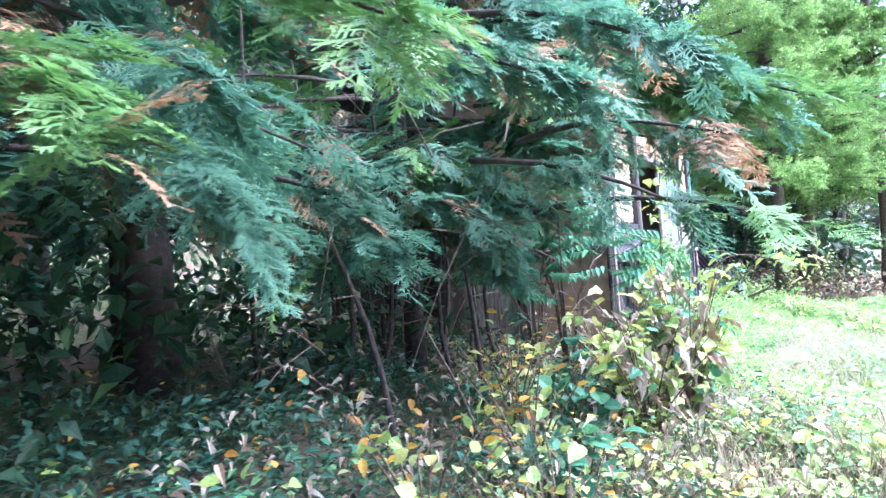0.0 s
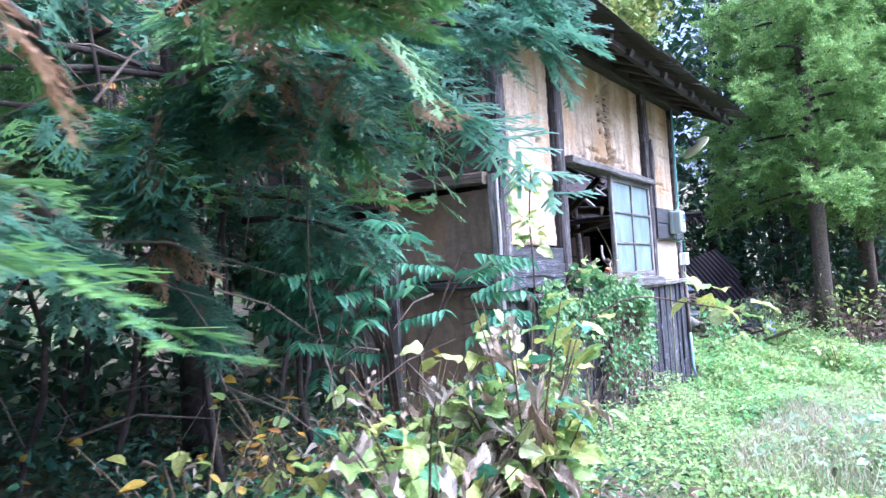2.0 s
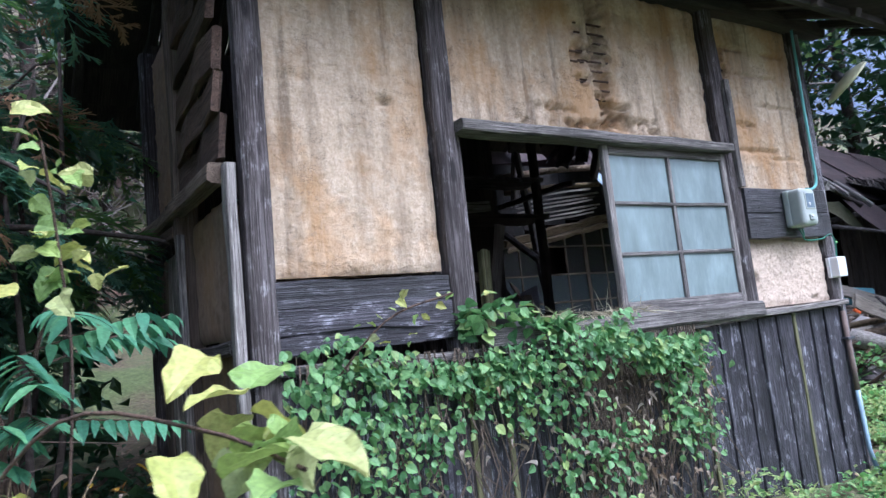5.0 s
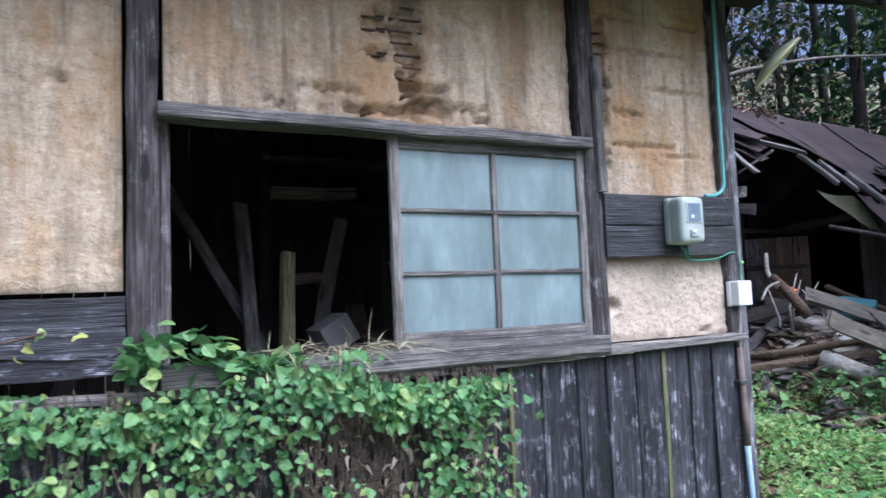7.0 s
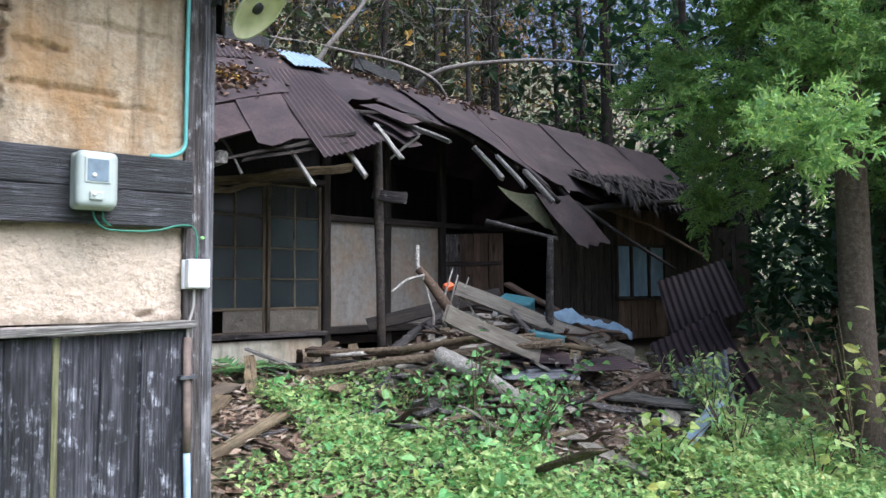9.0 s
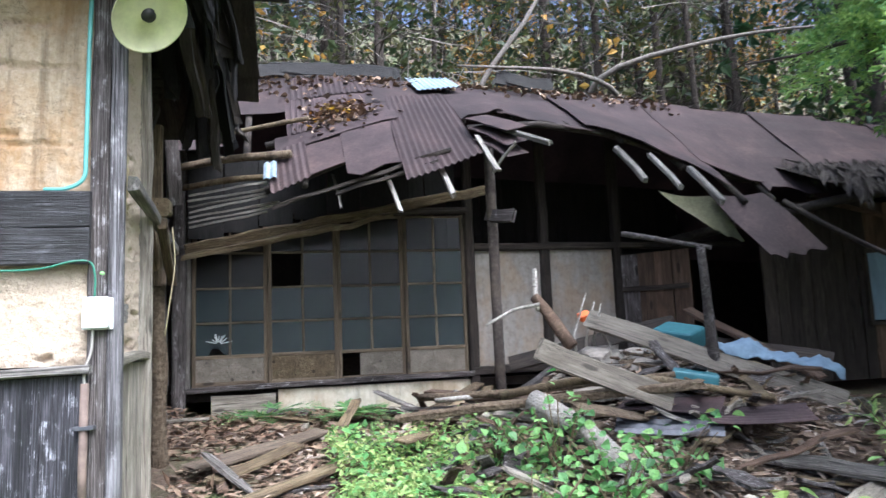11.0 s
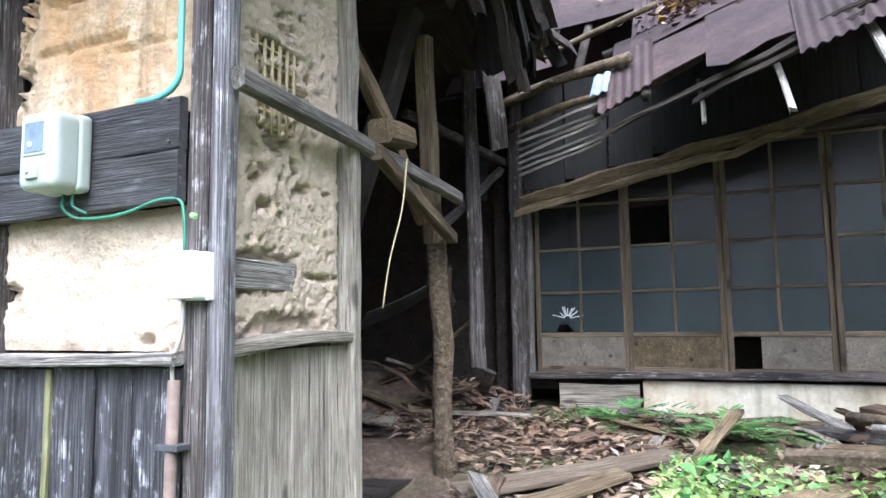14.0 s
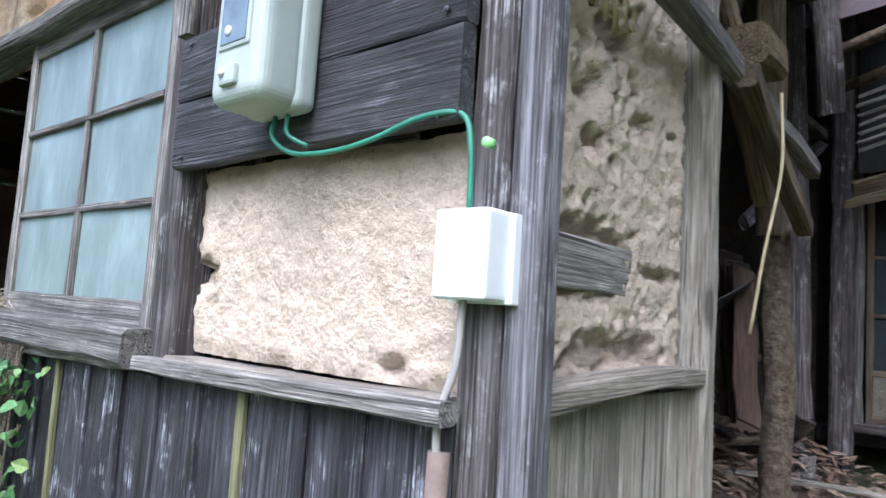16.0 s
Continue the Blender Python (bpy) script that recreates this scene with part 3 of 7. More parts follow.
# bamboo lath in the fallen patches
LATHS = ((-1.60, 6.93, 7.12, 2.52, 2.98, 9), (-1.60, 6.80, 6.93, 2.55, 2.82, 5), (-1.60, 7.97, 8.05, 2.5, 2.9, 8))
for lx, y0, y1, z0, z1, count in LATHS:
    for i in range(count):
        z = z0 + (z1 - z0) * (i + 0.5) / count
        tube("lath", hut_front, [(lx, y0 - 0.03, z), (lx, y1 + 0.03, z + 0.004)], 0.006, M_BROWN, 5)
for i in range(7):
    tube("lath", hut_side, [(-1.72 - 0.037 * i, 8.795, 2.05), (-1.72 - 0.037 * i, 8.795, 2.36)], 0.006, M_TWINE, 5)
for i in range(6):
    tube("lath", hut_side, [(-1.68, 8.79, 2.07 + 0.05 * i), (-2.02, 8.79, 2.07 + 0.05 * i)], 0.006, M_TWINE, 5)

# window: lintel, sill, sliding sash
plank("lintel", hut_front, (-1.535, 6.06, 2.315), (-1.535, 7.87, 2.305), 0.05, 0.13, M_GREY, (1, 0, 0), 0.002)
plank("window_jamb", hut_front, (-1.60, 6.085, 1.42), (-1.60, 6.085, 2.29), 0.04, 0.08, M_POST)
plank("window_sill", hut_front, (-1.53, 6.06, 1.395), (-1.53, 7.90, 1.40), 0.085, 0.15, M_GREY, wobble=0.002, label="splintered grey window sill")
plank("sill_rail", hut_front, (-1.50, 5.10, 1.37), (-1.50, 6.62, 1.335), 0.035, 0.04, M_GREY, wobble=0.0015)
plank("sill_rail", hut_front, (-1.50, 6.62, 1.335), (-1.50, 8.77, 1.385), 0.033, 0.04, M_GREY, wobble=0.0015)
for z in (1.455, 1.535, 1.63):
    plank("skirting_board", hut_front, (-1.555, 5.21, z), (-1.555, 5.955, z), 0.1 if z > 1.5 else 0.075, 0.03, M_BLACK if z > 1.6 else M_DADO, wobble=0.004)
for z in (1.862, 2.008):
    plank("meter_board", hut_front, (-1.515, 7.945, z), (-1.515, 8.752, z + 0.004), 0.145, 0.03, M_BLACK, wobble=0.002, label="black grained board behind the electric meter")

sash = thing("window_1", (-1.545, 7.37, 1.43), "sliding window sash with six frosted blue-green panes", "window", "", "structure")
SA = (6.915, 7.86, 1.425, 2.285)
plank("stile", sash, (-1.545, SA[0] + 0.02, SA[2]), (-1.545, SA[0] + 0.02, SA[3]), 0.042, 0.035, M_GREY, wobble=0.001)
plank("stile", sash, (-1.545, SA[1] - 0.02, SA[2]), (-1.545, SA[1] - 0.02, SA[3]), 0.042, 0.035, M_GREY, wobble=0.001)
plank("top_rail", sash, (-1.545, SA[0] + 0.04, 2.262), (-1.545, SA[1] - 0.04, 2.262), 0.045, 0.033, M_GREY, wobble=0.001)
plank("bottom_rail", sash, (-1.545, SA[0] + 0.04, 1.462), (-1.545, SA[1] - 0.04, 1.462), 0.075, 0.033, M_GREY, wobble=0.001)
plank("mullion", sash, (-1.542, 7.388, 1.50), (-1.542, 7.388, 2.24), 0.026, 0.026, M_GREY, wobble=0.001)
for z in (1.735, 1.99):
    plank("glazing_bar", sash, (-1.541, SA[0] + 0.04, z), (-1.541, SA[1] - 0.04, z), 0.018, 0.022, M_GREY, wobble=0.001)
for y0, y1 in ((6.957, 7.375), (7.401, 7.818)):
    for z0, z1 in ((1.50, 1.727), (1.744, 1.982), (1.999, 2.24)):
        pane = rounded_box("pane", sash, (-1.549, y0, z0), (-1.545, y1, z1), M_FROST, 0, "frosted blue-green pane")

plank("ledge", hut_front, (-1.56, 7.93, 1.372), (-1.56, 8.745, 1.384), 0.034, 0.08, M_SIDE, wobble=0.002, label="dusty ledge under the plaster")
# charred skirting boards of the front, battens over the joints
edges = [5.2]
while edges[-1] < 8.6:
    edges.append(edges[-1] + RNG.uniform(0.135, 0.185))
edges[-1] = 8.745
for a, b in zip(edges[:-1], edges[1:]):
    top = 1.355 if a < 6 else 1.315 + (a - 6.6) * 0.022
    plank("board", hut_front, (-1.545 + RNG.uniform(-0.004, 0.004), (a + b) / 2, 0.30), (-1.545, (a + b) / 2, top), b - a - 0.006, 0.02, M_DADO, wobble=0.002)
    plank("batten", hut_front, (-1.528, b, 0.31), (-1.528, b, top), RNG.uniform(0.018, 0.028), 0.014, M_BATTEN if RNG.random() < 0.25 else M_DADO, wobble=0.001)
plank("bottom_rail", hut_front, (-1.58, 5.15, 0.33), (-1.58, 8.7, 0.30), 0.12, 0.06, M_DADO)

# north end wall: boards, rails, end post, broken lean-to timbers
for i in range(6):
    x = -1.60 - 0.052 - 0.104 * i
    plank("board", hut_side, (x, 8.815, 0.42), (x, 8.812, 1.395), 0.101, 0.018, M_SIDE, (0, 1, 0), 0.0015)
plank("rail", hut_side, (-1.60, 8.835, 1.41), (-2.22, 8.83, 1.425), 0.04, 0.05, M_SIDE, (0, 1, 0))
plank("end_post", hut_side, (-2.275, 8.80, 0.45), (-2.225, 8.79, 3.2), 0.058, 0.10, M_SIDE, (0, 1, 0), 0.004)
plank("patch_board", hut_side, (-1.62, 8.805, 1.615), (-1.95, 8.80, 1.61), 0.085, 0.025, M_GREY, (0, 1, 0))
rail1 = plank("broken_rail", None, (-1.56, 8.895, 2.13), (-3.30, 8.80, 2.085), 0.055, 0.05, M_GREY, (0, 1, 0), 0.002, 0.02)
tagged(rail1, "weathered broken timber rail nailed across the hut end", "timber")
rail2 = plank("broken_rail", None, (-2.32, 8.88, 2.10), (-3.22, 8.80, 1.87), 0.06, 0.05, M_ROT, (0, 1, 0), 0.002, 0.02)
tagged(rail2, "weathered broken timber rail sloping under another", "timber")
rail3 = plank("broken_rail", None, (-2.36, 8.74, 2.55), (-3.05, 8.72, 1.96), 0.07, 0.06, M_ROT, (0, 1, 0), 0.005, 0.02)
tagged(rail3, "weathered diagonal brace behind the hut end", "timber")
block = plank("timber_block", None, (-2.40, 8.86, 2.20), (-2.66, 8.83, 2.23), 0.09, 0.1, M_ROT, (0, 1, 0), 0.004, 0.01)
tagged(block, "short sawn timber stub resting on the rails", "timber")
twine = tube("hanging_cane", None, bent([(-2.54, 8.9, 2.11), (-2.44, 8.93, 1.9), (-2.36, 8.92, 1.7), (-2.34, 8.9, 1.52)]), 0.0035, M_TWINE, 6)
tagged(twine, "thin pale cane hanging from the broken rail", "cane")
upright = thing("leaning_post", (-3.28, 8.72, 0.78), "rough post, bark below and squared timber above", "post")
tube("log", upright, [(-3.30, 8.73, 0.6), (-3.28, 8.715, 0.85), (-3.27, 8.71, 1.1), (-3.29, 8.72, 1.35), (-3.26, 8.70, 1.6), (-3.22, 8.71, 1.95)], [0.068, 0.05, 0.046, 0.044, 0.047, 0.046], M_BARKPALE, 16, 0.12)
plank("upper_post", upright, (-3.20, 8.70, 1.85), (-3.08, 8.72, 2.85), 0.085, 0.08, M_ROT, (0, 1, 0), 0.004)

# south wall: horizontal boards, clay panels, posts
plank("rail", hut_south, (-1.60, 5.06, 2.10), (-3.22, 5.06, 2.145), 0.075, 0.07, M_SLAB, (0, -1, 0))
plank("rail", hut_south, (-2.42, 5.075, 2.03), (-3.20, 5.075, 2.055), 0.06, 0.05, M_BROWN, (0, -1, 0))
# boards take the darker M_BROWN in place of tree shade
for i, z in enumerate((2.235, 2.40, 2.575, 2.76, 2.95)):
    plank("board", hut_south, (-1.585, 5.088 - 0.01 * (i % 2), z), (-2.36, 5.088, z - 0.03 + 0.012 * i), 0.172 - 0.012 * (i % 2), 0.03, M_BROWN, (0, -1, 0.12), 0.007, 0.01)
plank("post", hut_south, (-2.38, 5.09, 0.4), (-2.38, 5.10, 3.2), 0.08, 0.1, M_SLAB, (0, -1, 0))
plank("post", hut_south, (-3.20, 5.11, 0.5), (-3.20, 5.11, 3.2), 0.11, 0.11, M_POST, (0, -1, 0))
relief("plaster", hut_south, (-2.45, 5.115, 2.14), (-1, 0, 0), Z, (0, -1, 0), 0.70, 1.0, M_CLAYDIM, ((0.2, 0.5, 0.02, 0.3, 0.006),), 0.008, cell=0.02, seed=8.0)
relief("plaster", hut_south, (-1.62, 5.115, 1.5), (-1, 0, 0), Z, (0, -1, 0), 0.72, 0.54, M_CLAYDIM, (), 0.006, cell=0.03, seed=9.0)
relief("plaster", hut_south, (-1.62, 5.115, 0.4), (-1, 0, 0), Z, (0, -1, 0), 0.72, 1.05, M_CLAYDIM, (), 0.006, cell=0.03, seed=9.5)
plank("rail", hut_south, (-1.6, 5.09, 1.47), (-2.38, 5.09, 1.47), 0.05, 0.05, M_POST, (0, -1, 0))
for i in range(7):
    x = -2.50 - 0.1 * i
    plank("board", hut_south, (x, 5.10, 0.5), (x, 5.10, 1.96), 0.097, 0.02, M_SIDE if i < 4 else M_SLAB, (0, -1, 0), 0.002)
plank("lean_board", hut_south, (-2.36, 5.06, 0.5), (-2.34, 5.06, 2.0), 0.06, 0.03, M_GREY, (0, -1, 0))

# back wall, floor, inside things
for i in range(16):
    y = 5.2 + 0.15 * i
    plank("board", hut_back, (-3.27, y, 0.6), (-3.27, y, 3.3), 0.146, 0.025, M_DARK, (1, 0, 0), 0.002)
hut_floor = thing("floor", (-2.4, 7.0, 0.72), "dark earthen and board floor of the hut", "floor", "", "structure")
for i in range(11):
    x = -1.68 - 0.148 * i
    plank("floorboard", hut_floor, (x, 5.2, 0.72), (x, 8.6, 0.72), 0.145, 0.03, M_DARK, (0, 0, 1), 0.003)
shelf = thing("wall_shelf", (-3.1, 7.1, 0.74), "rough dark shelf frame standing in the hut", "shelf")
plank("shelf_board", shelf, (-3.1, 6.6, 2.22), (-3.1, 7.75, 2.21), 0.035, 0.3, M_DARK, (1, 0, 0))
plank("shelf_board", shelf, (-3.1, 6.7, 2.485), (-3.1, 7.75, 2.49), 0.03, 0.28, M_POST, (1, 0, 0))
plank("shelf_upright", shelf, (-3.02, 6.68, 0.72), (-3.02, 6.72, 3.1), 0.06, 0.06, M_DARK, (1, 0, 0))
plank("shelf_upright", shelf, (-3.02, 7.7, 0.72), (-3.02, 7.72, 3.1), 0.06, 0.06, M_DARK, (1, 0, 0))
stored = plank("stored_board", None, (-3.0, 6.74, 2.285), (-3.0, 7.25, 2.295), 0.075, 0.03, M_PALE, (1, 0, 0), 0.003, 0.01)
tagged(stored, "pale dusty board stored on the dark shelf", "board")
INSIDE = (("leaning_board", (-2.45, 6.58, 0.74), (-2.62, 6.51, 2.16), 0.075, 0.03, M_GREY), ("leaning_board", (-2.3, 6.65, 0.74), (-2.3, 6.67, 1.88), 0.065, 0.05, M_BATTEN),
          ("leaning_board", (-2.56, 6.86, 1.345), (-2.62, 7.05, 2.08), 0.075, 0.02, M_KICK), ("leaning_board", (-2.68, 6.78, 1.76), (-2.72, 7.03, 1.765), 0.06, 0.03, M_SLAB),
          ("leaning_board", (-2.4, 6.95, 0.74), (-2.95, 6.10, 2.42), 0.06, 0.025, M_GREY), ("leaning_board", (-2.2, 5.6, 0.74), (-3.1, 5.9, 2.2), 0.09, 0.03, M_DARK), ("leaning_board", (-2.35, 7.2, 0.74), (-2.45, 7.05, 1.62), 0.1, 0.02, M_BROWN))
for nm, p, q, w, d, mt in INSIDE:
    tagged(plank(nm, None, p, q, w, d, mt, (1, 0.2, 0.1), 0.003, 0.01), "dusty loose board leaning inside the dark hut", "board", "boards in the hut")
bench = thing("low_bench", (-2.55, 6.95, 0.74), "low dark bench under the crates in the hut", "bench")
plank("seat", bench, (-2.55, 6.55, 1.33), (-2.55, 7.4, 1.33), 0.35, 0.035, M_DARK, (0, 0, 1))
for ly, lx in ((6.62, -2.42), (6.62, -2.68), (7.33, -2.42), (7.33, -2.68)):
    plank("leg", bench, (lx, ly, 0.73), (lx, ly, 1.315), 0.05, 0.05, M_DARK, (1, 0, 0))
crate = rounded_box("tipped_crate", None, (-0.10, -0.085, -0.075), (0.10, 0.085, 0.075), M_PAPER, 0.006)
crate.matrix_basis = pose(-2.48, 6.94, 1.475, 30, 0, 6)
tagged(crate, "dusty pale crate tipped over on the bench", "crate")
crate2 = rounded_box("tipped_crate", None, (-0.11, -0.13, -0.06), (0.11, 0.13, 0.06), M_BROWN, 0.006)
crate2.matrix_basis = pose(-2.5, 7.2, 1.425, 8, 0, 18)
tagged(crate2, "brown wooden crate lying on the bench", "crate")
inner_post = plank("inner_brace", None, (-2.6, 8.2, 0.74), (-3.0, 8.7, 2.95), 0.1, 0.1, M_DARK, (1, 0, 0))
tagged(inner_post, "dark leaning brace inside the hut", "timber")

# ---- hut roof: front slope, back slope, rafters, ragged shingle edge ----
hut_roof = thing("hut_roof", (-2.4, 7.0, 3.2), "old dark shingle roof with a ragged eave", "roof", "", "structure")


def hut_roof_z(x):
    return 3.10 + (-1.08 - x) * 0.42 if x > -2.75 else 3.10 + 1.67 * 0.42 - (-2.75 - x) * 0.50


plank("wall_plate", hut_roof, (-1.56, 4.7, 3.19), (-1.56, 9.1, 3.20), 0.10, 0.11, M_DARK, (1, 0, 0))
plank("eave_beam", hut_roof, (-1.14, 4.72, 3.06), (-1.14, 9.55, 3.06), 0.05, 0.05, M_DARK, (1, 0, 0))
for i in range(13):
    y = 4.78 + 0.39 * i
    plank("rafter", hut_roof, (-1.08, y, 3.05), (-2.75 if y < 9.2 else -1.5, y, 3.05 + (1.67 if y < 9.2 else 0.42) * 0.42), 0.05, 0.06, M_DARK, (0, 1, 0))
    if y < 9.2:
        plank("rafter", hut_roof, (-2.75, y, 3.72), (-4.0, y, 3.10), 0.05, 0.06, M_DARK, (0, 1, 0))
for row in range(15):
    x = -1.0 - 0.115 * row
    y = 4.72 + RNG.uniform(-0.1, 0.1)
    while y < (9.5 - 0.05 * row if row < 4 else 9.1):
        w = RNG.uniform(0.28, 0.6)
        z = 3.135 + (-1.05 - x) * 0.42
        plank("shingle", hut_roof, (x + RNG.uniform(0, 0.06), y + w / 2, z + RNG.uniform(0, 0.015)), (x - 0.24, y + w / 2, z + 0.095), w - 0.01, 0.014, M_DARK if RNG.random() < 0.8 else M_POST, (0.42, 0, 1), 0.003, 0.012)
        y += w
for row in range(7):
    x = -2.72 - 0.2 * row
    y = 4.7
    while y < 9.15 - 0.03 * row:
        w = RNG.uniform(0.4, 0.7)
        z = 3.82 - (-2.72 - x) * 0.5
        plank("roof_board", hut_roof, (x, y + w / 2, z), (x - 0.26, y + w / 2, z - 0.13), w - 0.01, 0.02, M_DARK, (-0.5, 0, 1), 0.004, 0.02)
        y += w
# sagging remains of the north verge: rafters, rotten boards and bark hanging off the gable
for x0, x1, drop in ((-1.75, -2.75, 0.95), (-2.2, -3.05, 0.8), (-2.75, -3.5, 0.75), (-3.25, -3.75, 0.62)):
    plank("verge_rafter", hut_roof, (x0, 8.98, min(hut_roof_z(x0), 3.75) + 0.02), (x1, 9.02, min(hut_roof_z(x1), 3.75) + 0.05 - drop), 0.075, 0.06, M_DARK, (0, 1, 0.2), 0.008, 0.04)
for i in range(70):
    x = RNG.uniform(-3.95, -1.62)
    z = min(hut_roof_z(x), 3.7)
    y = RNG.uniform(8.86, 9.14)
    long = RNG.uniform(0.12, 0.45) * (1.5 if -3.6 < x < -2.3 else 0.8)
    plank("verge_scrap", hut_roof, (x, y, z - RNG.uniform(-0.04, 0.06)), (x - RNG.uniform(0.02, 0.35), y + RNG.uniform(-0.1, 0.12), z - long), RNG.uniform(0.04, 0.19), 0.02, M_NEARBLACK if RNG.random() < 0.7 else M_DARK, (RNG.normal(0.2, 0.5), 1, RNG.normal(0.2, 0.3)), 0.012, 0.07)

# ---- electric meter, junction box, wires, lamp disc ----
meter = thing("electric_meter", (-1.43, 8.37, 1.84), "pale grey-green electric meter in a plastic case on black boards", "electric meter")
meter_case = rounded_box("case", meter, (-1.475, 8.283, 1.842), (-1.378, 8.432, 2.062), M_METER, 0.034, "", 8)
rounded_box("back_plate", meter, (-1.50, 8.281, 1.842), (-1.45, 8.436, 2.064), M_METER, 0.022, "", 6)
rounded_box("window_frame", meter_case, (-1.384, 8.312, 1.935), (-1.374, 8.404, 2.035), M_METER, 0.004)
rounded_box("display", meter_case, (-1.377, 8.321, 1.943), (-1.372, 8.395, 2.027), M_SCREEN, 0.001, "dark glazed display window")
tube("dial", meter_case, [(-1.373, 8.345, 1.965), (-1.370, 8.345, 1.965)], 0.009, M_WHITE, 12)
rounded_box("seal_tab", meter_case, (-1.386, 8.33, 1.87), (-1.368, 8.378, 1.905), M_METER, 0.006)
tube("seal_screw", meter_case, [(-1.37, 8.345, 1.89), (-1.362, 8.345, 1.892)], 0.007, M_WHITE, 8)
jbox = thing("junction_box", (-1.45, 8.77, 1.54), "small white plastic junction box on the corner post", "junction box")
rounded_box("cover", jbox, (-1.55, 8.735, 1.538), (-1.485, 8.828, 1.662), M_WHITE, 0.008, "", 3)
rounded_box("back", jbox, (-1.555, 8.725, 1.535), (-1.535, 8.836, 1.660), M_WHITE, 0.003)
w1 = tube("teal_conduit", None, bent([(-1.525, 8.74, 3.15), (-1.525, 8.73, 2.7), (-1.525, 8.727, 2.25), (-1.525, 8.72, 2.14), (-1.52, 8.66, 2.097), (-1.515, 8.58, 2.09)]), 0.009, M_TEAL, 8)
tagged(w1, "teal plastic conduit bending round the post", "conduit")
w2 = tube("green_cable", None, bent([(-1.47, 8.36, 1.84), (-1.46, 8.37, 1.80), (-1.475, 8.41, 1.772), (-1.485, 8.50, 1.768), (-1.48, 8.60, 1.775), (-1.49, 8.69, 1.80), (-1.505, 8.755, 1.80), (-1.505, 8.775, 1.75), (-1.51, 8.775, 1.66)]), 0.0045, M_GREENWIRE, 7)
tagged(w2, "green cable looping from the meter to the white box", "cable")
w3 = tube("green_cable", None, bent([(-1.47, 8.395, 1.84), (-1.468, 8.40, 1.805), (-1.49, 8.43, 1.785)]), 0.0045, M_GREENWIRE, 7)
tagged(w3, "short green cable under the meter", "cable")
w4 = tube("white_cable", None, bent([(-1.515, 8.77, 1.54), (-1.515, 8.765, 1.45), (-1.51, 8.745, 1.38), (-1.51, 8.745, 1.31)]), 0.006, M_PAPER, 7)
tagged(w4, "pale cable from the white box down", "cable")
pipe = thing("conduit_pipe", (-1.46, 8.735, 0.25), "rusty pipe clipped to the corner post, bluish lower down", "pipe")
tube("upper_pipe", pipe, [(-1.515, 8.745, 1.33), (-1.51, 8.745, 1.0), (-1.51, 8.747, 0.85)], 0.016, M_PIPE, 10)
tube("lower_pipe", pipe, [(-1.51, 8.747, 0.86), (-1.505, 8.755, 0.5), (-1.47, 8.80, 0.22)], 0.014, M_BLUEPIPE, 10)
rounded_box("clip", pipe, (-1.535, 8.71, 1.155), (-1.49, 8.785, 1.17), M_GREYMETAL, 0.002)
tack = tube("green_tack", None, [(-1.52, 8.80, 1.755), (-1.505, 8.80, 1.755)], 0.008, plain("lime_plastic", (0.35, 0.7, 0.25), 0.5), 8)
tagged(tack, "small lime-green plug in the corner pole", "plug")
for y, z in ((8.715, 2.075), (8.72, 1.96), (8.715, 1.80), (7.99, 1.81), (7.985, 2.06)):
    nail = tube("nail", hut_front, [(-1.50, y, z), (-1.494, y, z)], 0.0045, M_GREYMETAL, 8)

lamp = thing("lamp_disc", (-1.39, 8.97, 2.76), "round yellowed enamel lamp reflector with an empty socket", "lamp")
ln = Vector((0.45, 0.55, -0.7)).normalized()
la = ln.orthogonal().normalized()
lb = ln.cross(la)
lc = Vector((-1.39, 8.965, 2.795))
PROFILE = ((0.035, 0.012), (0.05, 0.0), (0.09, 0.012), (0.135, 0.03), (0.152, 0.045), (0.157, 0.052), (0.152, 0.038), (0.09, 0.02), (0.03, 0.03))
bm = bmesh.new()
rings = []
for r, back in PROFILE:
    rings.append([bm.verts.new(lc + ln * back + (la * math.cos(a) + lb * math.sin(a)) * r) for a in (2 * math.pi * k / 28 for k in range(28))])
for r0, r1 in zip(rings[:-1], rings[1:]):
    for k in range(28):
        bm.faces.new((r0[k], r0[(k + 1) % 28], r1[(k + 1) % 28], r1[k])).smooth = True
part("reflector", bm, M_ENAMEL, lamp)
tube("socket", lamp, [lc - ln * 0.06, lc + ln * 0.005, lc + ln * 0.045], [0.03, 0.034, 0.026], M_BLACKP, 12)
tube("arm", lamp, bent([lc - ln * 0.05, lc - ln * 0.16, (-1.54, 8.84, 2.80)]), 0.011, M_BLACKP, 8)

# ---- the collapsed house behind ----
HX = -4.99
house = thing("house_front", (HX, 8.6, 1.0), "dim timber house front with glazed sliding doors", "house", "", "structure")
house_roof = thing("house_roof", (-4.4, 11.0, 3.0), "sagging roof of rusted iron sheets, half collapsed", "roof", "", "structure")


def ridge_z(y):
    return np.interp(y, [8, 8.7, 10, 11, 13, 15, 17], [3.82, 3.87, 3.95, 3.93, 3.85, 3.72, 3.6])


def fall(y):
    return np.interp(y, [8.3, 9.0, 9.43, 10.35, 10.9, 11.3, 12.2, 13.0, 13.6, 15, 17], [1.28, 1.24, 1.2, 0.80, 0.68, 0.60, 0.68, 0.82, 0.96, 0.95, 0.9])


def roof_z(x, y):
    return ridge_z(y) - fall(y) * (x + 5.0) + 0.04 * np.sin(2.1 * y + 1.3) * np.clip(x + 5.0, 0, 1.5)


